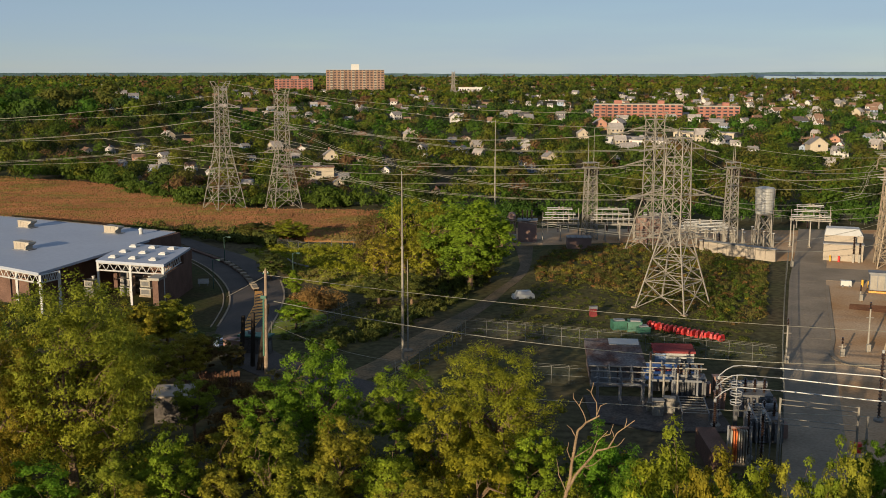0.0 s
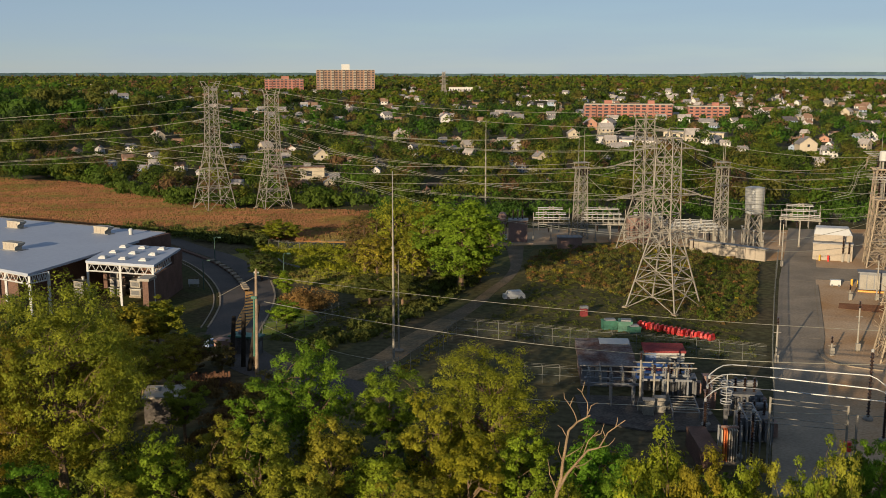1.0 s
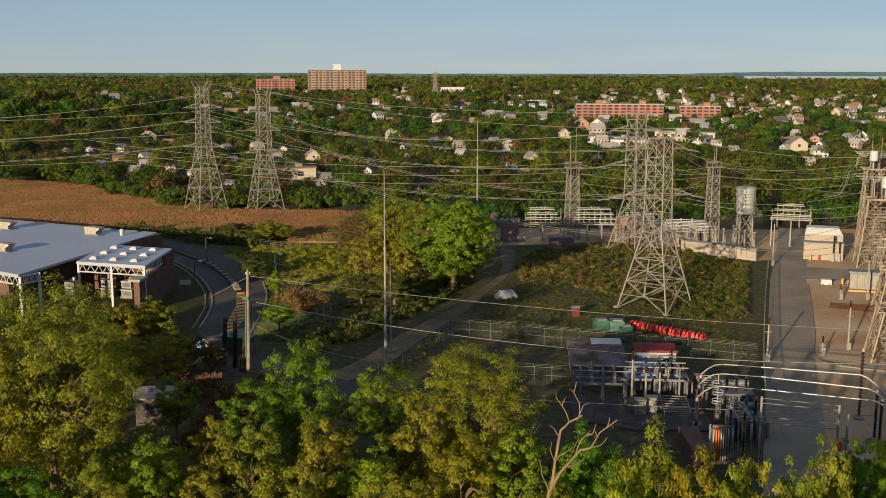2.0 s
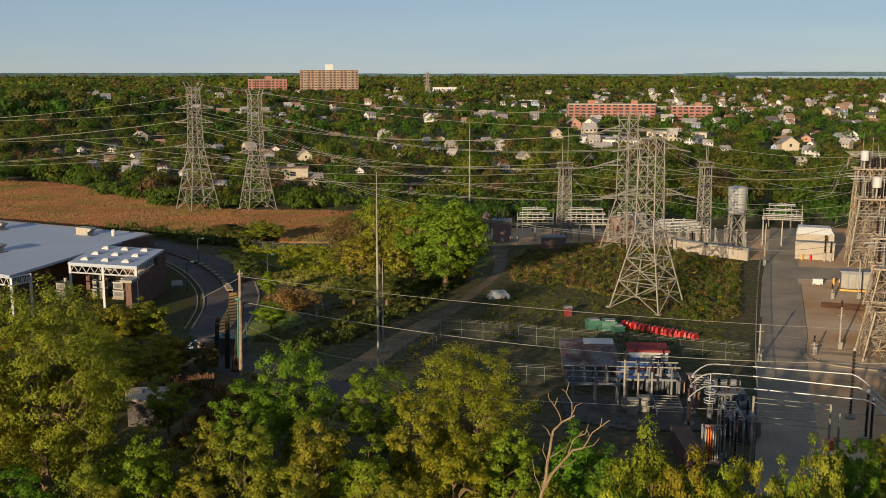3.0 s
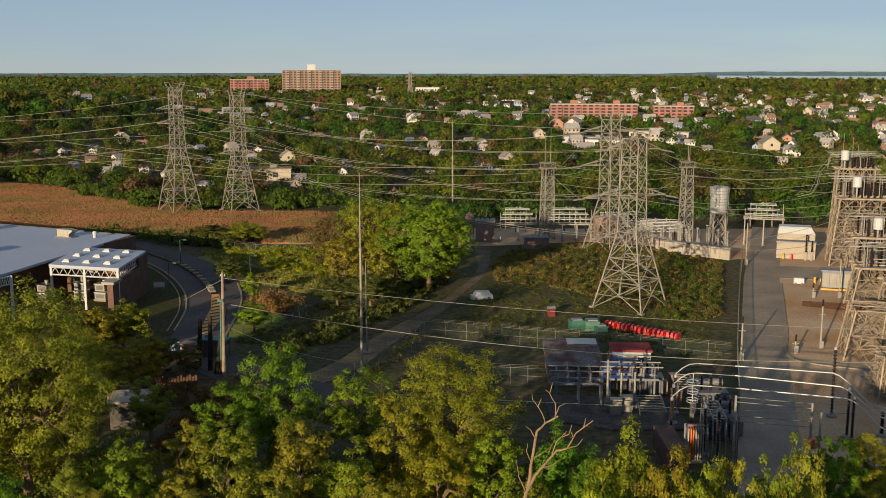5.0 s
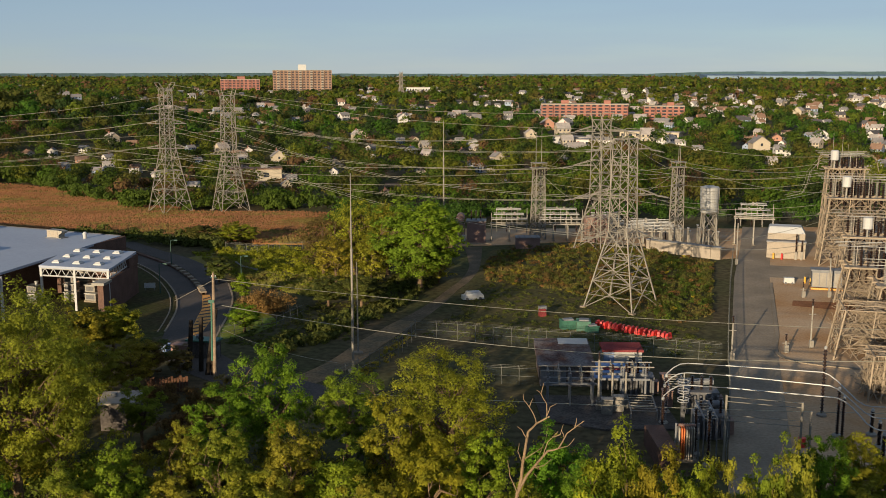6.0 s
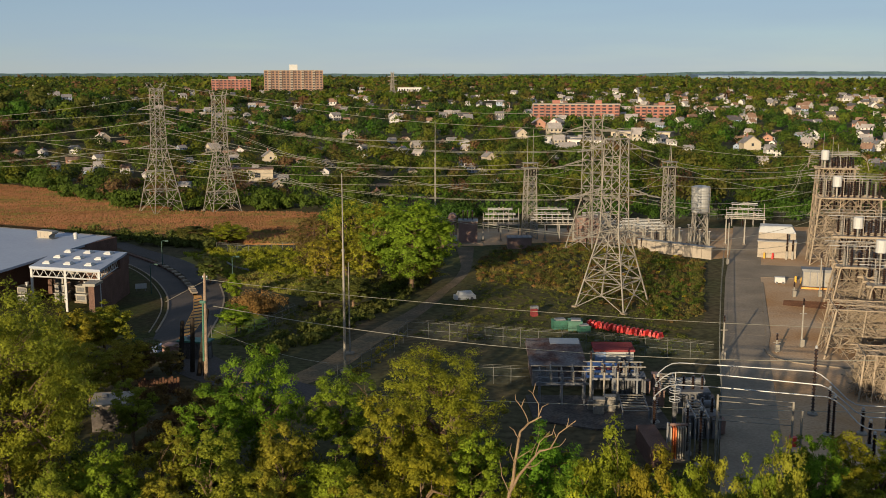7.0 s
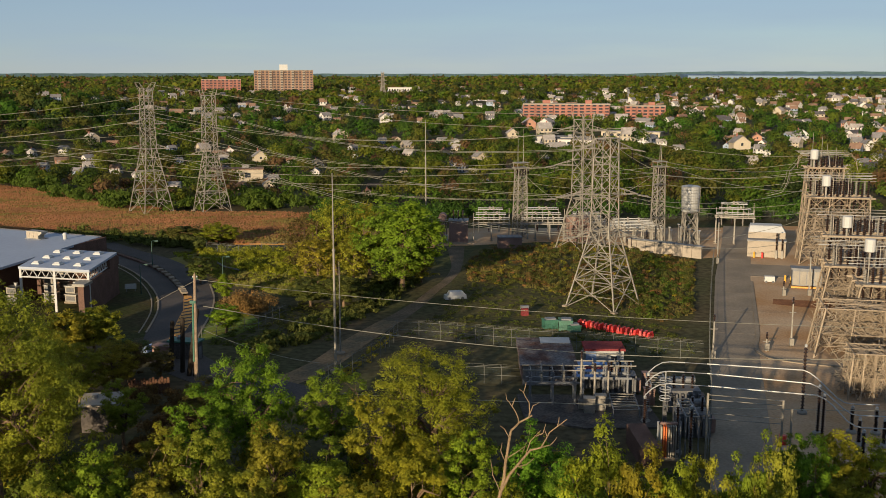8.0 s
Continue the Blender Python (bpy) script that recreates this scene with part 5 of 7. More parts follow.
def strain_string(x, y, z, turn, droop):
    ob = thing("strain_insulator", "pale horizontal insulator string at a pylon arm", "insulator", "strain insulators", pose(x, y, z, 0, droop, turn))
    for k in (-0.22, 0.22):
        prof = [(0, 0.04)]
        for j in range(9):
            prof += [(0.25 + 0.26 * j, 0.05), (0.32 + 0.26 * j, 0.17), (0.4 + 0.26 * j, 0.05)]
        body = Shape().turned(0, k, prof + [(2.8, 0.04)], 7)
        body.v = [(c, b, a) for a, b, c in body.v]
        part("string", body, PALE, ob)
    for x in (0.05, 2.75):
        part("yoke", Shape().box(x, 0, -0.05, 0.12, 0.8, 0.1), STEEL, ob)


for px, py, arms in ((P1[0], P1[1], ((32.2, 5.2), (23.0, 6.6), (14.5, 5.6))), (P2[0], P2[1], ((31.6, 7.0), (22.6, 7.4), (13.8, 7.0)))):
    for z, reach in arms:
        for side, turns in ((-1, (178, 160)), (1, (-8, 14))):
            for k, turn in enumerate(turns):
                strain_string(px + side * (reach - 0.2), py + k * 0.6, z - 0.2, turn, 10)


# ---- masts and poles ----
def mast(x, y, h, r, label):
    ob = thing("mast", label, "mast", "", pose(x, y, 0))
    part("footing", Shape().turned(0, 0, [(-0.3, 0.9), (0.3, 0.9), (0.45, 0.6)]), CONCRETE, ob)
    part("lower_tube", Shape().tube((0, 0, 0.3), (0, 0, h * 0.62), r, r * 0.8, 10), STEEL, ob)
    part("collar", Shape().turned(0, 0, [(h * 0.62 - 0.2, r * 1.15), (h * 0.62 + 0.2, r * 1.15)]), STEEL, ob)
    part("upper_tube", Shape().tube((0, 0, h * 0.62), (0, 0, h), r * 0.6, r * 0.3, 8), STEEL, ob)


mast(-11.7, 161.4, 32, 0.22, "slender grey lightning mast beside the dirt track")
mast(-11.6, 172, 16, 0.15, "shorter grey steel pole beside the track")
mast(5.8, 330, 31.7, 0.28, "slender grey lightning mast before the woods")


def timber_pole():
    ob = thing("utility_pole", "leaning wooden utility pole with a green sheath", "utility pole", "", pose(-33.2, 158, 0, 0, 1.2, 0))
    part("shaft", Shape().turned(0, 0, [(-0.5, 0.34), (10, 0.28), (16.6, 0.21), (17.1, 0.05)], 10), POLEWOOD, ob)
    part("sheath", Shape().tube((-0.32, -0.2, 3), (-0.3, -0.18, 12.3), 0.16), GREEN, ob)
    part("bracket", Shape().box(-0.3, -0.2, 12.3, 0.9, 0.5, 0.4).tube((-0.5, 0, 16.2), (0.5, 0, 16.2), 0.06), GREEN, ob)
    part("guy_wire", Shape().tube((0, 0, 15.8), (-7.5, 6, 11.0), 0.035, n=4), WIRE, ob)
    for k in range(3):
        part("insulator", Shape().turned(0.35 - 0.3 * k, 0, [(16.3, 0.05), (16.45, 0.12), (16.6, 0.05)], 8), WHITE, ob)


timber_pole()
wire((-32.9, 158, 16.0), (78, 148, 9.6), 1.4, 0.04, "service wires")
wire((-31.5, 157, 12.0), (66, 143, 6.6), 2.6, 0.055, "service wires")
wire((-31.8, 158, 8.0), (-14, 158, 2.5), 0.8, 0.03, "service wires")
wire((-14, 140, 3.5), (100, 124, 4.6), 0.9, 0.05, "service wires")


def timber_post(x, y, h, lean):
    ob = thing("timber_post", "dark leaning timber post by the drive", "post", "dark timber posts", pose(x, y, 0, 0, lean, 0))
    part("shaft", Shape().turned(0, 0, [(-0.4, 0.4), (h - 0.3, 0.34), (h, 0.28)], 9), TIMBER, ob)
    part("band", Shape().turned(0, 0, [(h * 0.6, 0.42), (h * 0.6 + 0.25, 0.42)], 9), TIMBER, ob)


for x, y, h, lean in ((-36.2, 162, 9, 2), (-34.8, 160, 11, 9), (-38.5, 164, 8, 4), (-33.8, 160, 6, 0)):
    timber_post(x, y, h, lean)


def street_lamp(x, y, turn, h=6.5):
    ob = thing("street_lamp", "slim green street lamp beside the drive", "street lamp", "street lamps", pose(x, y, 0, 0, 0, turn))
    part("pole", Shape().tube((0, 0, 0), (0, 0, h), 0.12, 0.08), LAMPGREEN, ob)
    arm = part("arm", Shape().path([(0, 0, h - 0.1), (0.5, 0, h + 0.1), (1.0, 0, h + 0.05)], 0.06), LAMPGREEN, ob)
    part("lantern", Shape().box(1.2, 0, h - 0.15, 0.9, 0.45, 0.3, 0, 0.7), LAMPGREEN, arm)


for x, y in ((-62.5, 252), (-57.5, 221), (-41.5, 230)):
    street_lamp(x, y, 10)


def sign(x, y):
    ob = thing("sign_board", "pale sign board on two posts on the lawn", "sign", "", pose(x, y, 0, 0, 0, 10))
    part("board", Shape().box(0, 0, 0.6, 2.4, 0.12, 1.1), WHITE, ob)
    for k in (-0.9, 0.9):
        part("post", Shape().box(k, 0.1, 0, 0.12, 0.12, 1.6), GREY, ob)


sign(-60.5, 224)


# ---- fences ----
MESHWIRE = bpy.data.materials.new("chain_link")
MESHWIRE.use_nodes = True
_n, _l = MESHWIRE.node_tree.nodes, MESHWIRE.node_tree.links
_clear, _mix = _n.new("ShaderNodeBsdfTransparent"), _n.new("ShaderNodeMixShader")
_n["Principled BSDF"].inputs["Base Color"].default_value = (0.16, 0.19, 0.16, 1)
_n["Principled BSDF"].inputs["Roughness"].default_value = 0.5
_mix.inputs[0].default_value = 0.05
_l.new(_clear.outputs[0], _mix.inputs[1])
_l.new(_n["Principled BSDF"].outputs[0], _mix.inputs[2])
_l.new(_mix.outputs[0], _n["Material Output"].inputs["Surface"])


def fence(points, h, gap, label, dense=1):
    ob = thing("fence", label, "fence", "chain-link fences")
    for (x0, y0), (x1, y1) in zip(points, points[1:]):
        n = max(1, round(math.hypot(x1 - x0, y1 - y0) / gap))
        for i in range(n):
            p = (x0 + (x1 - x0) * i / n, y0 + (y1 - y0) * i / n)
            part("post", Shape().tube((*p, -0.2), (*p, h + 0.1), 0.055, n=6).tube((*p, h), (p[0] - 0.15, p[1] + 0.25, h + 0.4), 0.04, n=4), FENCESTEEL, ob)
        for z in (h, h * 0.52)[:1 + dense]:
            part("rail", Shape().tube((x0, y0, z), (x1, y1, z), 0.042, n=5), FENCESTEEL, ob)
        part("mesh", Shape().add([(x0, y0, 0.05), (x1, y1, 0.05), (x1, y1, h), (x0, y0, h)], [(0, 1, 2, 3)]), MESHWIRE, ob, "wire mesh")
        for k in range(2):
            part("barbed_wire", Shape().tube((x0 - 0.08 * k, y0 + 0.12 * (k + 1), h + 0.2 * (k + 1)), (x1 - 0.08 * k, y1 + 0.12 * (k + 1), h + 0.2 * (k + 1)), 0.02, n=3), FENCESTEEL, ob)


fence([(-1.9, 182.6), (5.7, 180.5), (15, 177), (21, 175), (29, 173), (35, 171), (49, 165.5)], 3.0, 3.4, "galvanised chain-link fence across dark rough grass")
fence([(-14, 151), (-9, 161), (-4.7, 170), (-1.9, 182.4)], 3.0, 3.2, "chain-link fence along the dirt track")
fence([(9, 155), (17, 153.5)], 2.6, 3.0, "short chain-link fence before the sheds")
fence([(36, 118), (43.5, 142), (50, 165.5), (60.5, 201), (70.5, 234), (78, 258)], 3.2, 3.0, "chain-link fence along the concrete lane", 1)
fence([(-53, 272), (-44, 268), (-30, 274)], 2.4, 3.2, "chain-link fence on the bank", 0)
fence([(-37, 182), (-28, 190), (-24, 200)], 2.2, 3.0, "green-tinged fence round the lawn", 1)
fence([(80, 330), (140, 318)], 3.0, 4.0, "chain-link fence behind the switchyard", 1)


# ---- switchyard ----
def porcelain(s, x, y, z, h, r=0.17, sheds=9):
    prof = [(z, r * 0.7)]
    for k in range(sheds):
        a = z + h * (k + 0.2) / sheds
        prof += [(a, r * 0.6), (a + h * 0.25 / sheds, r * 1.25), (a + h * 0.5 / sheds, r * 0.6)]
    prof.append((z + h, r * 0.7))
    s.turned(x, y, prof, 8)
    return s


def switch_bay(x, y, turn, w, rows, label, beam_z=4.6, levels=(6.2, 7.6, 9.0)):
    ob = thing("switch_bay", label, "switchgear", "switchgear bays", pose(x, y, 0, 0, 0, turn))
    n = max(2, round(w / 4.2))
    for r in range(rows):
        yy = r * 3.2
        for i in range(n + 1):
            xx = -w / 2 + w * i / n
            part("column", Shape().box(xx, yy, -0.1, 0.26, 0.26, beam_z), PALE, ob)
            part("footing", Shape().box(xx, yy, -0.3, 0.9, 0.9, 0.5), CONCRETE, ob)
        part("beam", Shape().box(0, yy, beam_z, w + 0.8, 0.32, 0.3), PALE, ob)
        m = round(w / 1.5)
        for i in range(m + 1):
            xx = -w / 2 + w * i / m
            top = levels[(i + r) % len(levels)]
            part("post", Shape().box(xx, yy, beam_z + 0.3, 0.15, 0.15, top - beam_z - 0.3), PALE, ob)
            if i % 2:
                part("insulator", porcelain(Shape(), xx, yy, beam_z - 2.0, 1.9, 0.2), PALE if i % 4 == 1 else GLAZE, ob)
        for k, z in enumerate(levels):
            part("bus_tube", Shape().tube((-w / 2 + 0.6 * k, yy - 0.3, z), (w / 2 - 0.9 * k, yy - 0.3, z), 0.12), ALU, ob)
            for xx in (-w / 4 + k, w / 4 - k):
                part("clamp", Shape().box(xx, yy - 0.3, z - 0.1, 0.5, 0.5, 0.5), PALE, ob)
    return ob


switch_bay(23.5, 288, -4, 10, 2, "pale switchgear bay of tubes and posts on gravel")
switch_bay(38.0, 288, -4, 12, 2, "pale switchgear bay of tubes and posts on gravel")
switch_bay(62.5, 283, -12, 14, 3, "low switchgear bay behind a concrete wall", 3.4, (4.4, 5.2, 6.0))
switch_bay(51.0, 291, -8, 11, 3, "low switchgear bay behind the pylon", 3.6, (4.6, 5.6, 6.8))
switch_bay(90, 280, -16, 10, 2, "tall switchgear frame over the concrete lane", 7.2, (8.4, 9.8, 11.2))
switch_bay(120, 262, -16, 18, 2, "pale switchgear bay at the edge of the yard", 5.0, (6.4, 8.0, 9.4))


def post_insulator(x, y, h):
    ob = thing("post_insulator", "pale post insulator on a square pedestal", "insulator", "post insulators behind the wall", pose(x, y, 0))
    part("pedestal", Shape().box(0, 0, -0.1, 0.9, 0.9, 0.8), CONCRETE, ob)
    part("column", Shape().box(0, 0, 0.6, 0.4, 0.4, h * 0.5), PALE, ob)
    part("body", porcelain(Shape(), 0, 0, 0.6 + h * 0.5, h * 0.4, 0.26, 8), PALE, ob)
    part("cap", Shape().box(0, 0, 0.6 + h * 0.9, 0.6, 0.6, 0.2), ALU, ob)


for row in range(2):
    for k in range(9):
        post_insulator(59.5 + 2.4 * k + 0.8 * row, 279.5 - 0.6 * k + 5 * row, 5.4 - 0.5 * (k % 3))


def slim_tower(x, y, turn, h, half, rods, label):
    ob = thing("lattice_tower", label, "lattice tower", "slim lattice towers", pose(x, y, 0, 0, 0, turn))
    b, t = square(half, 0), square(half * 0.72, h)
    for i in range(4):
        part("leg", Shape().beam(b[i], t[i], 0.24), PALE, ob)
    s = Shape()
    lattice(s, b, t, 9, 0.14)
    tagged(part("bracing", s, PALE, ob), kind="stuff")
    part("head", Shape().box(0, 0, h, half * 2.4, half * 2.0, 0.25), STEEL, ob)
    for dx in (-1, 1):
        for dy in (-1, 1):
            part("head_post", Shape().box(dx * half * 0.95, dy * half * 0.75, h + 0.25, 0.14, 0.14, 1.2), STEEL, ob)
    part("head_frame", Shape().box(0, 0, h + 1.45, half * 2.3, half * 1.9, 0.18), STEEL, ob)
    for k in range(-2, 3):
        part("insulator", porcelain(Shape(), k * half * 0.5, -half * 0.8, h - 2.0, 1.9, 0.16), GLAZE, ob)
    for dx, l in rods:
        part("lightning_rod", Shape().tube((dx, 0, h + 1.6), (dx, 0, h + l), 0.1, 0.05), PALE, ob)


slim_tower(32, 292, 20, 20.2, 1.7, ((-0.9, 10.2), (0.8, 11.0)), "slim lattice tower with two lightning rods")
slim_tower(69.3, 283, 20, 21.2, 1.5, ((0, 7.5), (0.5, 6.0)), "slim lattice tower with a lightning rod")


def silo():
    ob = thing("elevated_tank", "ribbed pale steel tank on a lattice stand", "tank", "", pose(77.4, 280, 0))
    b, t = square(1.9, 0), square(1.55, 9)
    for i in range(4):
        part("leg", Shape().beam(b[i], t[i], 0.32), PALE, ob)
    s = Shape()
    lattice(s, b, t, 2, 0.24)
    tagged(part("bracing", s, PALE, ob), kind="stuff")
    prof = [(8.8, 1.5), (9.2, 2.15)]
    for k in range(9):
        prof += [(9.3 + 0.75 * k, 2.3 + 0.03 * k), (9.9 + 0.75 * k, 2.3 + 0.03 * k), (9.95 + 0.75 * k, 2.2 + 0.03 * k)]
    prof += [(16.2, 2.55), (16.5, 1.2), (16.6, 0.1)]
    part("shell", Shape().turned(0, 0, prof, 24), ALU, ob, "ribbed pale metal shell")
    part("ladder", Shape().beam((2.2, -0.8, 0), (2.5, -0.8, 16), 0.08).beam((2.2, -0.3, 0), (2.5, -0.3, 16), 0.08), STEEL, ob)


silo()


def wall_and_sheds():
    w = Shape()
    for k in range(8):
        a, b = k / 8, (k + 1) / 8 - 0.004
        p, q = (58.8 + 15.9 * a, 272 - 14 * a), (58.8 + 15.9 * b, 272 - 14 * b)
        part_ob = tagged(part("concrete_wall_panel", Shape().slab([p, q, (q[0] + 0.4, q[1] + 0.45), (p[0] + 0.4, p[1] + 0.45)], -0.2, 3.0), CREAM),
                         "cream concrete panel of a retaining wall", "wall panel", "retaining wall")
        part_ob["kind"] = "structure"
    setting("wall_cap", Shape().slab([(58.6, 272), (74.8, 257.8), (76.0, 258.9), (59.8, 273.2)], 3.0, 3.25), GREY, "grey capping of the retaining wall", "wall")
    ob = thing("switch_house", "cream switch house with a chamfered white roof", "switch house", "", pose(92.9, 262.5, 0, 0, 0, -18))
    part("lower_block", Shape().box(0, -1.5, -0.1, 9.4, 3.0, 4.3), CREAM, ob)
    part("ledge", Shape().box(0, -1.5, 4.2, 9.7, 3.2, 0.3), GREY, ob, "grey ledge")
    part("upper_block", Shape().box(0, 3.2, -0.1, 9.2, 6.6, 6.2), CREAM, ob)
    part("roof", Shape().add([(-4.6, -0.1, 6.1), (4.6, -0.1, 6.1), (4.6, 6.5, 6.1), (-4.6, 6.5, 6.1), (-4.2, 1.2, 7.7), (3.6, 1.2, 7.7), (3.6, 5.4, 7.7), (-4.2, 5.4, 7.7)],
                             [(3, 2, 1, 0), (4, 5, 6, 7), (0, 1, 5, 4), (1, 2, 6, 5), (2, 3, 7, 6), (3, 0, 4, 7)]), WHITE, ob, "white chamfered roof")
    for k in range(2):
        part("bushing", porcelain(Shape(), 2.4 + 1.4 * k, -4.2, 2.2, 4.4 - 1.5 * k, 0.26, 12), GLAZE, ob)
        part("pedestal", Shape().box(2.4 + 1.4 * k, -4.2, -0.1, 0.5, 0.5, 2.3), PALE, ob)
    ob = thing("control_cabinet", "grey-green control cabinet on a yellow kerb", "cabinet", "", pose(88.5, 223.5, 0, 0, 0, -16))
    part("body", Shape().box(0, 0, 0.5, 6.2, 3.0, 3.6), GREY, ob)
    part("roof", Shape().box(0, 0, 4.1, 6.8, 3.5, 0.3), GREY, ob, "blue-grey roof sheet")
    for k in range(4):
        part("door", Shape().box(-2.3 + 1.5 * k, -1.53, 0.7, 1.3, 0.08, 3.0), PALE, ob)
    part("kerb", Shape().box(0, -1.9, 0, 6.6, 0.5, 0.4), HATCH, ob, "faded ochre kerb")
    ob = thing("transformer", "maroon-brown transformer with radiators", "transformer", "", pose(13.4, 287, 0, 0, 0, -4))
    part("tank", Shape().box(0.8, 0, -0.1, 5.2, 4.2, 6.2), MAROON, ob)
    part("lid", Shape().box(0.8, 0, 6.1, 5.6, 4.6, 0.25), GREY, ob)
    for k in range(5):
        part("radiator", Shape().box(-2.6 - 0.62 * k, 0, 0.6, 0.35, 3.4, 4.6), MAROON, ob)
    part("conservator", Shape().tube((-3.6, -2.0, 7.0), (-3.6, 1.8, 7.0), 1.15, n=16), MAROON, ob)
    for k in range(3):
        part("bushing", porcelain(Shape(), -0.6 + 1.3 * k, 0.5, 6.3, 2.6, 0.25), GLAZE, ob)
    part("plinth", Shape().box(0, 0, -0.3, 10, 6.5, 0.5), CONCRETE, ob)
    part("panel_box", Shape().box(-2.6, -2.4, 0.8, 0.9, 0.5, 1.6), WHITE, ob)
    ob = thing("oil_tank", "pinkish-brown low oil tank on gravel", "tank", "", pose(27.6, 277.5, 0))
    part("body", Shape().box(0, 0, -0.1, 6.4, 4.0, 3.0), MAROON, ob)
    part("lid", Shape().box(0, 0, 2.9, 6.6, 4.2, 0.2), GREY, ob)
    for k in range(4):
        part("lid_rib", Shape().box(-2.4 + 1.6 * k, 0, 3.1, 0.16, 4.0, 0.14), DARKGREY, ob)
    ob = thing("transformer", "beige-brown transformer behind the pylon", "transformer", "", pose(47.5, 287, 0))
    part("tank", Shape().box(0, 0, -0.1, 6, 4, 7.2), MAROON, ob)
    for k in range(6):
        part("radiator", Shape().box(-3.0 + 1.2 * k, -2.4, 0.6, 0.3, 0.8, 5.2), MAROON, ob)
    for k in range(3):
        part("bushing", porcelain(Shape(), -1.5 + 1.5 * k, 0, 7.1, 2.6, 0.25), GLAZE, ob)


wall_and_sheds()


# ---- the stepped lattice structures with decks of insulators ----
def deck_tower(x, y, turn, w, d, z, spread, stacks, tank, label, rails, hoops=0, dense=2):
    ob = thing("termination_tower", label, "termination tower", "termination towers", pose(x, y, 0, 0, 0, turn))
    q = random.Random(int(x * 10 + y))
    b = [(-w / 2 - spread, -d / 2 - spread * 0.4, 0), (w / 2 + spread * 0.3, -d / 2 - spread * 0.4, 0), (w / 2 + spread * 0.3, d / 2, 0), (-w / 2 - spread, d / 2, 0)]
    t = [(-w / 2, -d / 2, z), (w / 2, -d / 2, z), (w / 2, d / 2, z), (-w / 2, d / 2, z)]
    for i in range(4):
        part("leg", Shape().beam(b[i], t[i], 0.26), TANSTEEL, ob)
    for k in range(1, 3):
        for e in (0, 3):
            f = (1, 2)[e == 3]
            part("leg", Shape().beam(Vector(b[e]).lerp(Vector(b[f]), k / 3), Vector(t[e]).lerp(Vector(t[f]), k / 3), 0.2), TANSTEEL, ob)
    for face in range(4):
        s = Shape()
        g = (face + 1) % 4
        across = 4 if face % 2 == 0 else 2
        thin = 0.085 if dense > 2 else 0.12
        high = max(2, round(z / 3.6))
        def on(u, v):
            return Vector(b[face]).lerp(Vector(b[g]), u).lerp(Vector(t[face]).lerp(Vector(t[g]), u), v)
        for i in range(across):
            for j in range(high):
                u0, u1, v0, v1 = i / across, (i + 1) / across, j / high, (j + 1) / high
                s.beam(on(u0, v0), on(u1, v1), thin).beam(on(u1, v0), on(u0, v1), thin).beam(on(u0, v1), on(u1, v1), thin)
                if dense > 1:
                    c = on((u0 + u1) / 2, (v0 + v1) / 2)
                    s.beam(on(u0, (v0 + v1) / 2), c, 0.1).beam(on(u1, (v0 + v1) / 2), c, 0.1).beam(on((u0 + u1) / 2, v1), c, 0.1)
        tagged(part("bracing", s, TANSTEEL, ob), kind="stuff")
    s = Shape()
    high = max(2, round(z / 4.5))
    for j in range(1, high + 1):
        lo = [Vector(p).lerp(Vector(r), j / high) for p, r in zip(b, t)]
        s.beam(lo[0], lo[2], 0.14).beam(lo[1], lo[3], 0.14)
        for _ in range(9 * dense if dense < 3 else 60):
            e, f = lo[0].lerp(lo[1], q.random()), lo[3].lerp(lo[2], q.random())
            s.beam(e, f - Vector((0, 0, q.choice((0, z / high, z / high)))), 0.11)
    for _ in range(110 if dense < 3 else 520):   # the tangle of thin members inside
        lo, hi = [[Vector(p).lerp(Vector(r), v) for p, r in zip(b, t)] for v in (0, 1)]
        c = [q.random() for _ in range(3)]
        e = lo[0].lerp(lo[1], c[0]).lerp(lo[3].lerp(lo[2], c[0]), c[1]).lerp(hi[0].lerp(hi[1], c[0]).lerp(hi[3].lerp(hi[2], c[0]), c[1]), c[2])
        f = e + Vector((q.choice((-1, 1)) * q.uniform(0.4, 2.2), q.uniform(-1.5, 1.5), q.uniform(-2.4, 2.4)))
        if 0 < f.z < z:
            s.beam(e, f, 0.075)
    tagged(part("inner_bracing", s, TANSTEEL, ob), kind="stuff")
    for bx, by, sx, sy in ((0, -d / 2, w + 2.4, 0.3), (0, d / 2, w + 2.4, 0.3), (0, 0, w + 2.0, 0.28), (-w / 2, 0, 0.28, d + 1.6), (w / 2, 0, 0.28, d + 1.6)):
        slim = 1.0 if stacks > 1 else 0.4
        part("deck_beam", Shape().box(bx, by, z + 0.01 * (sx < 1), sx if sx > 1 else sx * slim, sy if sy > 1 else sy * slim, (0.34 - 0.03 * (sx < 1)) * slim), TANSTEEL, ob)
    if stacks > 1:
        part("deck_plate", Shape().box(0, -d * 0.25, z + 0.1, w + 1.2, d * 0.3, 0.12), PALE, ob)
    n = round(w / 1.35)
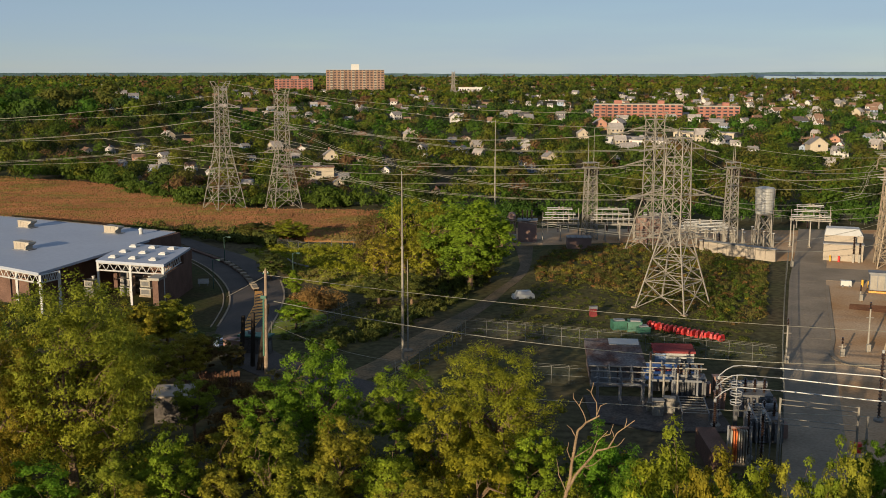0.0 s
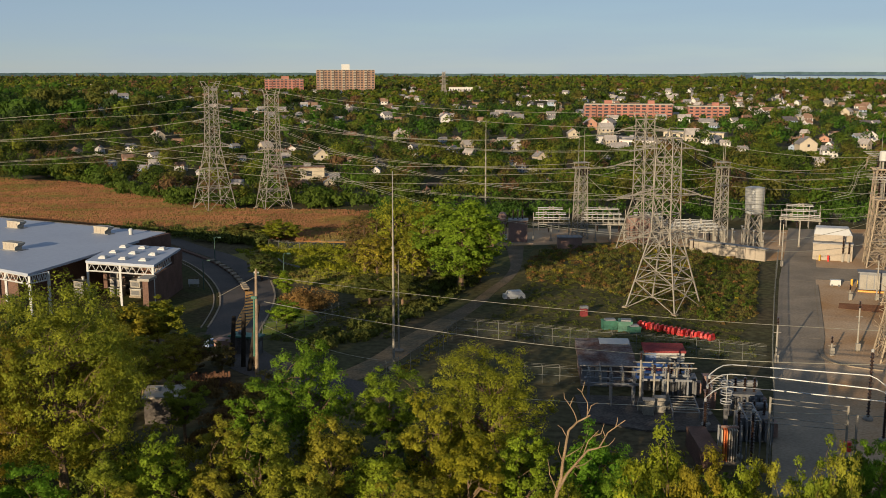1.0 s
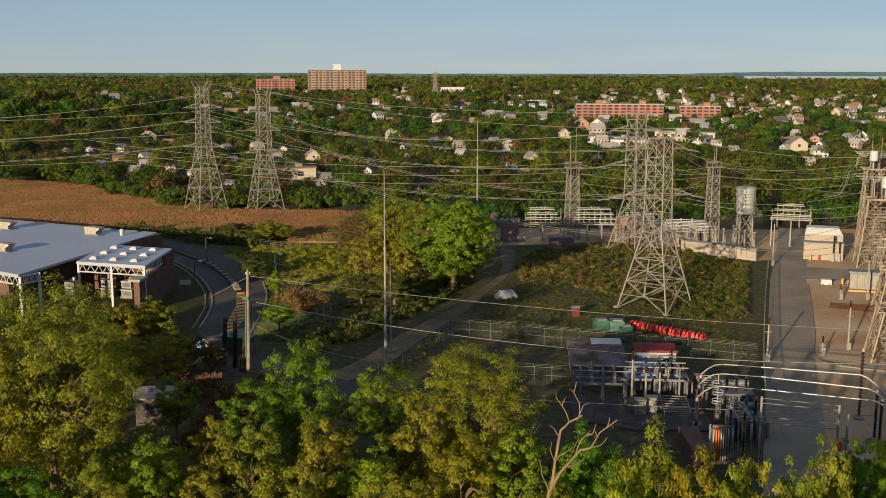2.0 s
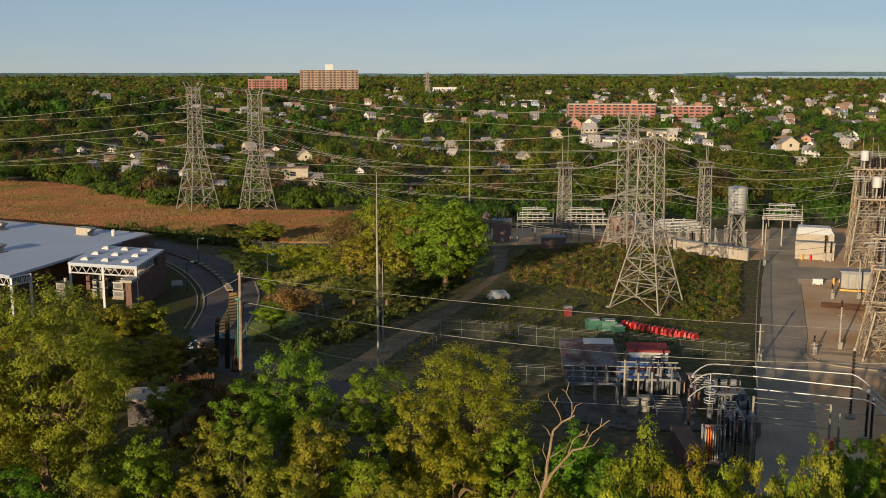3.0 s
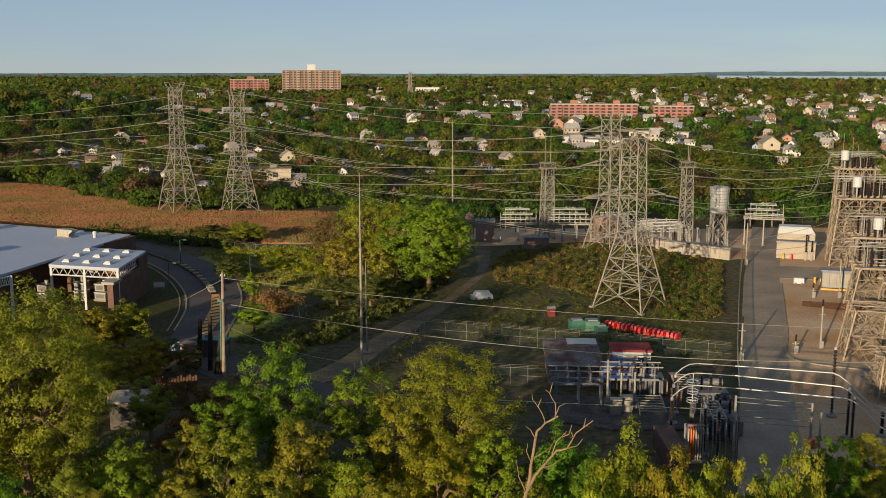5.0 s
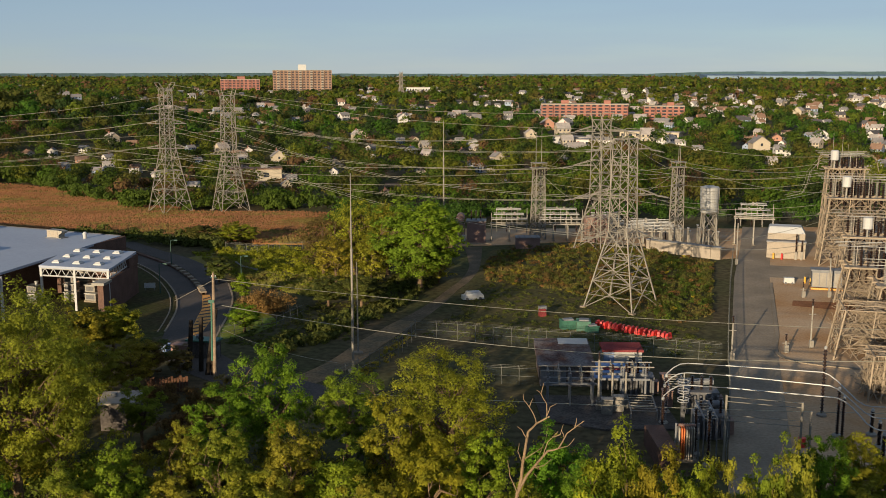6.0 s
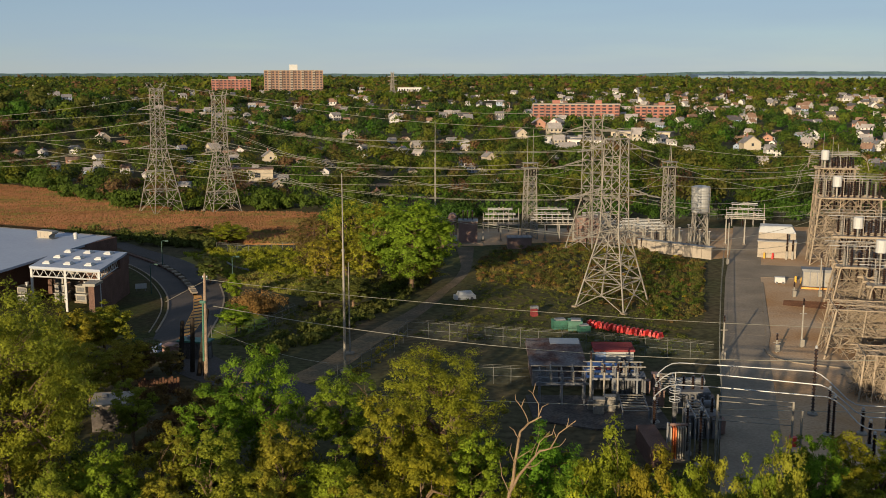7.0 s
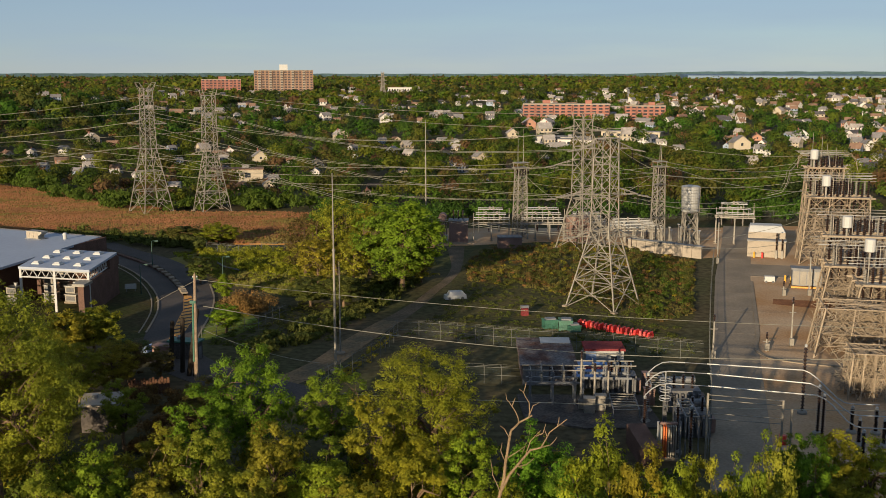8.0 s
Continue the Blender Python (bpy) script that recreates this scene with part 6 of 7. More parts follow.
    for r in range(2 if stacks > 1 else 0):
        for i in range(n):
            xx, yy = -w / 2 + 0.7 + (w - 1.2) * i / max(1, n - 1), (-1, 1)[r] * d * 0.36
            part("insulator", porcelain(Shape(), xx, yy, z + 0.4, stacks * (0.85 + 0.15 * ((i + r) % 2)), 0.34, 8), GLAZE if (i * 3 + r) % 7 else PALE, ob)
        for i in range(n if stacks > 1 else 0):
            part("insulator", porcelain(Shape(), -w / 2 + 0.4 + w * i / n, (-1, 1)[r] * d * 0.46, z - 2.7, 2.6, 0.3, 7), GLAZE, ob)
        for k in range(rails):
            zz = z + 0.5 + stacks * (0.95 + 0.17 * k)
            yy = (-1, 1)[r] * d * 0.36 + 0.4 * k
            part("bus_tube", Shape().tube((-w / 2 - 1.5 - 0.8 * k, yy, zz), (w / 2 + 1.2, yy, zz), 0.07), ALU if k % 2 else PALE, ob)
    for i in range(n // 3 if stacks > 1 else 0):
        xx = -w / 2 + 1.2 + 4.1 * i
        part("support", Shape().box(xx, -d * 0.36, z + 0.4, 0.16, 0.16, stacks + 0.5), PALE, ob)
        part("support", Shape().box(xx, d * 0.1, z + 0.4, 0.16, 0.16, stacks + 1.0), PALE, ob)
    for tx, tz in tank:
        part("vessel", Shape().turned(tx, -d * 0.45, [(tz - 0.2, 0.5), (tz, 1.05), (tz + 2.3, 1.05), (tz + 2.5, 0.9), (tz + 2.6, 0.2)], 14), WHITE, ob, "white cylindrical vessel")
        part("vessel_stand", Shape().box(tx, -d * 0.45, z, 0.35, 0.35, tz - z), PALE, ob)
    for k in range(4 if w < 10 and stacks > 2 else 0):   # loose jumper leads
        yy = -d / 2 + d * k / 4
        a = q.uniform(0, 1.5)
        part("jumper", Shape().path([(-w / 2 + 0.5, yy, z + 1.5 + a), (-w / 2 - 2.2, yy, z + 1.2 + a), (-w / 2 - 3.6 - a, yy - 0.3, z - 0.8), (-w / 2 - 4.2 - a, yy - 0.5, z - 4.0),
                                     (-w / 2 - 5.4 - a, yy - 0.8, z - 6.6), (-w / 2 - 8.0 - 2 * a, yy - 1.0, max(3.0, z - 7.6))], 0.04, 5), PALE, ob)
    for k in range(hoops):
        zz = z + 0.5 + stacks * (1.0 + 0.1 * k)
        part("bus_loop", Shape().path([(-w / 2, 0.7 * k - 1, zz), (-w / 2 - 1.6, 0.7 * k - 1, zz - 0.2), (-w / 2 - 2.3, 0.7 * k - 1, zz - 1.2), (-w / 2 - 2.7, 0.7 * k - 1.2, zz - 3.6)], 0.06), TANSTEEL, ob)
        part("bus_loop", Shape().path([(w / 2, 0.7 * k - 1, zz), (w / 2 + 2.0, 0.7 * k - 1, zz - 0.2), (w / 2 + 3.2, 0.7 * k - 1, zz - 1.4), (w / 2 + 3.8, 0.7 * k - 1.2, zz - 4.2)], 0.06), TANSTEEL, ob)
    return ob


deck_tower(112.5, 276, -14, 9, 6, 21.5, 1.2, 3.0, [(-3.2, 24.0)], "tall lattice tower with a top deck of insulators and tubes", 3, 3)
deck_tower(106.5, 252, -14, 14, 7, 16.5, 1.8, 4.0, [(-3.4, 19.6)], "lattice tower with a wide deck of dark insulators", 3, 0)
deck_tower(101.5, 228, -14, 14, 7, 10.8, 1.6, 3.8, [(-3.0, 13.0)], "lattice tower with a middle deck of dark insulators", 3, 3)
deck_tower(92.5, 203, -14, 15, 8, 8.8, 1.6, 3.4, [(-0.2, 12.2)], "low lattice stand carrying insulators and tubes", 3, 2, 3)
deck_tower(77.5, 169, -14, 14, 8, 8.4, 1.6, 0.6, [], "low dense lattice stand in the yard", 0, 0, 3)
deck_tower(67.8, 146.5, -14, 4.6, 6, 7.0, 0.5, 0.6, [], "dense lattice stand beside the bus tubes", 0, 0, 3)
deck_tower(91, 184, -14, 16, 9, 9.0, 1.6, 3.0, [], "broad lattice stand of the yard", 2, 0, 3)
for x, l in ((108.5, 9), (111, 8), (112.5, 6), (115, 5)):
    ob = part("lightning_rod", Shape().tube((x, 275, 22), (x, 275, 22 + l), 0.09, 0.05), PALE)
    tagged(ob, "thin lightning rod over the tower deck", "lightning rod", "lightning rods")


def yard_pole(x, y, h, label):
    ob = thing("yard_pole", label, "pole", "yard poles", pose(x, y, 0))
    part("shaft", Shape().tube((0, 0, 0), (0, 0, h), 0.2, 0.14), PALE, ob)
    part("box", Shape().box(0, -0.25, 0.2, 0.7, 0.5, 1.3), PALE, ob)
    part("cap", porcelain(Shape(), 0, 0, h, 1.2, 0.2, 5), GLAZE, ob)
    part("arm", Shape().beam((-0.6, 0, h * 0.8), (0.6, 0, h * 0.8), 0.12), PALE, ob)


yard_pole(66.9, 174, 7.6, "pale steel pole with a box at its foot")
yard_pole(85.5, 214, 8.5, "pale steel pole beside the cabinet")
yard_pole(61.5, 171, 2.2, "short steel marker post in the yard")
yard_pole(80, 214, 2.2, "short steel marker post in the yard")
for x, y, h in ((50.9, 166.5, 6.5), (76.9, 251.5, 10.5)):
    yard_pole(x, y, h, "grey steel pole in the fence line beside the lane")


def white_cart():
    ob = thing("covered_cart", "small white covered cart in the yard", "cart", "", pose(82, 228.5, 0, 0, 0, -12) @ Matrix.Diagonal((0.72, 0.8, 0.75, 1)))
    part("body", Shape().box(0, 0, 0.35, 3.2, 1.7, 1.5, 0, 0.92), WHITE, ob)
    part("lid", Shape().box(0, 0, 1.85, 3.1, 1.6, 0.12), WHITE, ob)
    for k in (-1, 1):
        part("wheel", Shape().tube((k * 1.0, -0.95, 0.35), (k * 1.0, -0.75, 0.35), 0.35, n=12), DARKGREY, ob)
        part("wheel", Shape().tube((k * 1.0, 0.75, 0.35), (k * 1.0, 0.95, 0.35), 0.35, n=12), DARKGREY, ob)


white_cart()
for x, y, mat, words in ((85.8, 229, YELLOW, "yellow bollard in the yard"), (86.6, 227.5, YELLOW, "yellow bollard in the yard"), (88.4, 262, YELLOW, "yellow bollard by the switch house"),
                         (88.8, 259.6, YELLOW, "yellow bollard by the switch house"), (90.6, 258.6, RED, "red drum by the switch house")):
    tagged(part("bollard", Shape().turned(x, y, [(-0.1, 0.25), (1.4, 0.25), (1.55, 0.15)], 10), mat), words, "bollard", "bollards")


# ---- things on the rough ground ----
def tarp_car():
    ob = thing("covered_car", "car under a pale blue-white cover in rough grass", "car", "", pose(9.9, 214, 0, 0, 0, 12))
    s = Shape().box(0, 0, 0.15, 4.6, 1.9, 0.85, 0, 0.96).box(0.1, 0, 1.0, 3.6, 1.75, 0.75, 0, 0.78)
    part("cover", s, WHITE, ob)
    for a in (-1.4, 1.4):
        for b in (-0.9, 0.9):
            part("wheel", Shape().tube((a, b - 0.1, 0.32), (a, b + 0.1, 0.32), 0.32, n=12), DARKGREY, ob)


tarp_car()


def red_barrier(x, y, turn):
    ob = thing("barrier", "red plastic road barrier stored in a row", "barrier", "red barriers", pose(x, y, 0.05, 0, 0, turn))
    s = Shape().box(0, 0, 0, 2.0, 0.62, 0.4).box(0, 0, 0.4, 2.0, 0.5, 0.7, 0, 0.75)
    part("body", s, RED, ob)
    part("lug", Shape().box(0, -0.28, 0.2, 0.5, 0.12, 0.3), RED, ob)
    return ob


first = red_barrier(32.4, 190.2, 60)
for i in range(1, 17):
    k = i / 16
    copy_thing(first, pose(32.4 + 11.2 * k, 190.2 - 9.6 * k, 0.05, 0, 0, 60 + 9 * math.sin(i * 2.3)))
for x, y, sx, sy, h, t in ((26.5, 188.5, 2.6, 2.0, 1.7, 10), (29.3, 187.4, 2.6, 2.4, 1.9, -8), (30.6, 186.0, 2.2, 1.8, 1.2, 14)):
    ob = thing("skip_bin", "green steel bin beside the red barriers", "bin", "green bins", pose(x, y, 0, 0, 0, t))
    part("body", Shape().box(0, 0, 0, sx, sy, h), GREEN, ob)
    for k in (-1, 1):
        part("rim", Shape().box(0, k * sy / 2, h - 0.15, sx + 0.2, 0.15, 0.2), GREEN, ob)
    part("load", Shape().box(0.1, 0.1, h, sx * 0.7, sy * 0.7, 0.25), GREY, ob)
ob = thing("garden_machine", "small dull red machine in the grass", "machine", "", pose(22.9, 198.6, 0, 0, 0, 15))
part("body", Shape().box(0, 0, 0, 1.3, 1.2, 1.5, 0, 0.85), ROOFRED, ob)
part("hood", Shape().box(0.2, 0.5, 1.2, 1.5, 0.9, 0.7), GREY, ob)


# ---- sheds and apparatus by the trees ----
def sheds():
    ob = thing("shed", "grey shed with a rusty patched roof", "shed", "", pose(21.8, 159, -0.9, 0, 0, -3))
    part("wall", Shape().box(0, 0, -0.1, 8.0, 12.0, 4.0), RUSTROOF, ob)
    part("roof", Shape().add([(-4.4, -6.4, 4.0), (4.4, -6.4, 4.0), (4.4, 6.4, 4.0), (-4.4, 6.4, 4.0), (-4.4, -6.4, 4.25), (4.4, -6.4, 4.25), (4.4, 6.4, 5.2), (-4.4, 6.4, 5.2)],
                             [(3, 2, 1, 0), (4, 5, 6, 7), (0, 1, 5, 4), (1, 2, 6, 5), (2, 3, 7, 6), (3, 0, 4, 7)]), RUSTROOF, ob, "rusty patched roof")
    part("roof_sheet", Shape().add([(-0.6, 3.4, 5.02), (4.2, 3.4, 5.02), (4.2, 6.2, 5.24), (-0.6, 6.2, 5.24), (-0.6, 3.4, 5.1), (4.2, 3.4, 5.1), (4.2, 6.2, 5.32), (-0.6, 6.2, 5.32)],
                                   [(3, 2, 1, 0), (4, 5, 6, 7), (0, 1, 5, 4), (1, 2, 6, 5), (2, 3, 7, 6), (3, 0, 4, 7)]), ALU, ob, "bare metal sheet")
    for k in range(8):
        part("wall_sheet", Shape().box(-3.5 + 1.0 * k, -6.04, 0, 0.92, 0.08, 3.9), GREY if k < 4 else RUSTROOF, ob)
    ob = thing("site_cabin", "white and blue site cabin with a red roof", "cabin", "", pose(31.8, 163.5, 0, 0, 0, -4))
    part("wall", Shape().box(0, 0, 0.2, 6.2, 4.5, 2.9), ALU, ob)
    part("side_sheet", Shape().box(-2.2, -2.29, 0.3, 1.7, 0.08, 2.7), BLUE, ob)
    part("roof", Shape().box(0, 0, 3.1, 6.6, 5.0, 0.35), ROOFRED, ob, "red roof")
    part("window", Shape().box(1.5, -2.3, 1.3, 0.9, 0.1, 0.9), GLASS, ob)
    for y in (-1.5, 1.5):
        part("skid", Shape().box(0, y, -0.1, 6, 0.4, 0.3), DARKGREY, ob)
    ob = thing("tarp_roof", "blue tarpaulin roof over stored plant", "shelter", "", pose(29.0, 151.8, -0.6, 0, 0, -4))
    part("sheet", Shape().add([(-4, -2.6, 2.9), (4.2, -2.6, 2.7), (4.0, 2.4, 3.7), (-3.8, 2.4, 3.9), (-4, -2.6, 3.0), (4.2, -2.6, 2.8), (4.0, 2.4, 3.8), (-3.8, 2.4, 4.0)],
                              [(3, 2, 1, 0), (4, 5, 6, 7), (0, 1, 5, 4), (1, 2, 6, 5), (2, 3, 7, 6), (3, 0, 4, 7)]), BLUE, ob)
    part("red_strip", Shape().box(0.4, 0.4, 3.52, 5.0, 0.8, 0.12), ROOFRED, ob)
    for a in (-3.7, 3.8):
        for b in (-2.4, 2.2):
            part("post", Shape().box(a, b, -0.1, 0.16, 0.16, 3.1), GREY, ob)
    part("plant", Shape().box(0, 0.5, -0.1, 5.5, 2.4, 2.2), DARKGREY, ob)


sheds()


def disconnector(x, y, turn, label):
    ob = thing("disconnector", label, "switchgear", "small disconnectors", pose(x, y, 0, 0, 0, turn))
    for k in range(3):
        for j in range(2):
            part("post", Shape().box(-3.2 + 3.2 * k, -1.3 + 2.6 * j, -0.1, 0.26, 0.26, 3.4), GREY, ob)
    for j in range(2):
        part("beam", Shape().box(0, -1.3 + 2.6 * j, 3.3, 7.6, 0.3, 0.3), GREY, ob)
    for k in range(5):
        for j in range(2):
            part("insulator", porcelain(Shape(), -3.2 + 1.6 * k, -1.3 + 2.6 * j, 3.6, 1.5, 0.2, 6), PALE if k % 2 else GREY, ob)
        part("blade", Shape().tube((-3.2 + 1.6 * k, -1.6, 5.2), (-3.2 + 1.6 * k, 1.7, 5.2 + 0.3 * (k % 2)), 0.07), STEEL, ob)
    for y in (-1.3, 1.3):
        part("bus_tube", Shape().tube((-4.4, y, 5.3), (4.4, y, 5.3), 0.1), STEEL, ob)


disconnector(20.8, 144.5, -4, "grey disconnector frame with ribbed insulators")
disconnector(28.8, 146.5, -4, "grey disconnector frame with ribbed insulators")
for k in range(3):
    yard_pole(24.5 + 2.0 * k, 141.5 + 0.3 * k, 5.5 + 2 * (k == 0), "pale steel pole among the disconnectors")
setting("slab", Shape().slab([(16, 137), (16, 148), (34.5, 147), (34.5, 133), (24, 133)], -0.2, 0.25), OILED, "dark stained concrete slab of the apparatus", "slab")
setting("slab", Shape().slab([(28.2, 119), (28.2, 128), (30.6, 128), (30.6, 119)], -0.2, 2.6), BRICK, "brown brick block by the cooling bank", "block")


def bushing_column(x, y, h):
    ob = thing("bushing", "tall dark ribbed bushing on a round foot", "bushing", "dark bushings", pose(x, y, 0))
    part("foot", Shape().turned(0, 0, [(0, 0.7), (0.3, 0.7), (0.5, 0.5)]), PALE, ob)
    part("body", porcelain(Shape(), 0, 0, 0.5, h - 0.8, 0.25, 18), GLAZE, ob)
    part("cap", Shape().turned(0, 0, [(h - 0.3, 0.2), (h, 0.22), (h + 0.15, 0.08)]), ALU, ob)


def bus_line(x0, y0, x1, y1, xe, ye):
    """One white bus tube: up from a bushing, level over the lane, and down again."""
    ob = thing("bus_tube", "white aluminium bus tube bent over the lane", "bus tube", "white bus tubes")
    bushing_column(x0 - 3.2, y0 - 0.6, 5.6)
    pts = [(x0 - 3.2, y0 - 0.6, 5.8), (x0 - 2.2, y0 - 0.4, 6.6), (x0 - 1.2, y0 - 0.2, 7.05), (x0, y0, 7.1), (x0 + 2, y0 - 0.3, 7.05)]
    part("bend", Shape().path(pts, 0.085, 8), ALU, ob)
    k = [(x0 + 2, y0 - 0.3, 7.05), (x0 + 5, y0 - 0.9, 6.98)]
    part("flexible_link", Shape().path(k, 0.06, 6), GREY, ob)
    part("tube", Shape().tube((x0 + 5, y0 - 0.9, 7.0), (x1, y1, 7.0), 0.095, n=10), ALU, ob)
    pts = [(x1, y1, 7.0), (x1 + 0.8, y1 - 0.4, 6.7), (x1 + 1.6, y1 - 1.1, 6.1), (xe - 1.6, ye + 1.0, 4.6), (xe - 0.8, ye + 0.3, 4.15), (xe, ye, 4.05), (xe + 3.5, ye - 0.6, 4.05)]
    part("drop", Shape().path(pts, 0.085, 8), ALU, ob)
    for xx, yy in ((xe + 0.2, ye), (xe + 3.2, ye - 0.6)):
        bushing_column(xx, yy, 3.7)


bus_line(37.0, 140.8, 54.4, 136.4, 58.8, 130.5)
bus_line(35.7, 136.2, 53.0, 130.3, 57.8, 125.9)
bus_line(34.2, 130.6, 51.9, 125.3, 56.3, 121.3)


def hanging_string(x, y, z):
    ob = thing("insulator_string", "hanging insulator string with grading rings", "insulator", "", pose(x, y, 0))
    part("stand", Shape().box(0, 0, -0.1, 0.5, 0.5, z - 4.0), DARKGREY, ob)
    part("rod", Shape().tube((0, 0, z - 4.2), (0, 0, z), 0.07), ALU, ob)
    for k in range(3):
        ring = [(0.75 * math.cos(a), 0.75 * math.sin(a), z - 1.2 - 1.25 * k) for a in np.linspace(0, 2 * math.pi, 17)]
        part("grading_ring", Shape().path(ring, 0.07, 6).path([(p[0], p[1], p[2] - 0.35) for p in ring], 0.06, 6), ALU, ob)


hanging_string(35.2, 136.0, 7.2)


def gantry():
    ob = thing("gate_frame", "grey tube frame with four rails over the lane", "frame", "")
    posts = ((36.0, 119, 9.6), (46.6, 122.6, 7.4), (47.6, 122.2, 6.4))
    for x, y, h in posts:
        part("post", Shape().box(x, y, -0.1, 0.22, 0.22, h), STEEL, ob)
        part("foot", Shape().box(x, y, -0.1, 0.9, 0.9, 0.35), CONCRETE, ob)
    for k, z in enumerate((9.3, 8.7, 7.0, 6.3)):
        part("rail", Shape().tube((36.0, 119, z), (46.6, 122.6, z - 2.1), 0.06), STEEL, ob)


gantry()


def cooling_bank():
    ob = thing("cooling_bank", "rusty brown ribbed transformer cooling bank", "cooling bank", "", pose(32.2, 122.5, 0, 0, 0, -5))
    part("base", Shape().box(0, 0, -0.1, 2.6, 2.4, 0.5), CONCRETE, ob)
    for k in range(7):
        part("fin", Shape().box(-0.9 + 0.3 * k, 0, 0.4, 0.12, 2.0, 4.0), ORANGE if k in (1, 2) else BEIGE, ob)
    for z in (4.5, 0.6):
        part("header", Shape().tube((-1.2, 0, z), (1.2, 0, z), 0.18), MAROON, ob)
    for k in (-1.4, 1.4):
        part("frame_post", Shape().box(k, -1.0, -0.1, 0.18, 0.18, 5.2), GREY, ob)


cooling_bank()


def main_transformer(x, y):
    ob = thing("transformer", "dark transformer bank on a stained slab", "transformer", "", pose(x, y, 0, 0, 0, -5))
    part("tank", Shape().box(0, 0, 0, 4.6, 3.0, 3.2), DARKGREY, ob)
    for k in range(6):
        part("radiator", Shape().box(-2.0 + 0.8 * k, -1.9, 0.5, 0.3, 0.7, 2.4), DARKGREY, ob)
    part("conservator", Shape().tube((-1.8, 0.9, 4.1), (1.8, 0.9, 4.1), 0.5, n=12), GREY, ob)
    for k in range(3):
        part("bushing", porcelain(Shape(), -1.3 + 1.3 * k, 0, 3.2, 2.0, 0.22), GLAZE, ob)
    part("cabinet", Shape().box(2.7, 0.4, 0.3, 0.8, 1.4, 1.9), MAROON, ob)


main_transformer(31.5, 148.5)
main_transformer(37.6, 131)
main_transformer(39.0, 141)
for x, y, h in ((34.4, 120, 7.5), (33.8, 124, 6.5), (55.4, 138.5, 10.0), (54.2, 130, 6.8), (53.6, 127, 6.6)):
    bushing_column(x, y, h)


def low_hut(x, y, turn, w, d, h, mat, label):
    ob = thing("hut", label, "hut", "", pose(x, y, 0, 0, 0, turn))
    part("wall", Shape().box(0, 0, -0.2, w, d, h + 0.2), OILED, ob)
    part("roof", Shape().box(0, 0, h, w + 0.6, d + 0.6, 0.28), mat, ob)
    part("door", Shape().box(w / 2 + 0.03, 0, 0, 0.08, 1.1, 2.1), DARKGREY, ob)
    part("vent", Shape().box(-w * 0.2, d * 0.1, h + 0.28, 0.8, 0.8, 0.5), GREY, ob)


low_hut(-41.6, 137, 8, 5.0, 5.0, 3.6, CREAM, "small grey block hut below the trees")
low_hut(-37.4, 170.5, -14, 5.0, 2.2, 2.9, GREEN, "long hut with a green roof edge by the drive")


def wood_fence():
    ob = thing("plank_fence", "red-brown plank fence below the trees", "fence", "")
    for k in range(14):
        x, y = -41.5 + 0.42 * k, 150.0 + 0.1 * k
        part("plank", Shape().box(x, y, -0.1, 0.36, 0.06, 2.4 + 0.15 * (k % 3), 13), PLANK, ob)
    for z in (0.5, 1.9):
        part("rail", Shape().beam((-41.6, 150.15, z), (-35.8, 151.45, z), 0.1), POLEWOOD, ob)


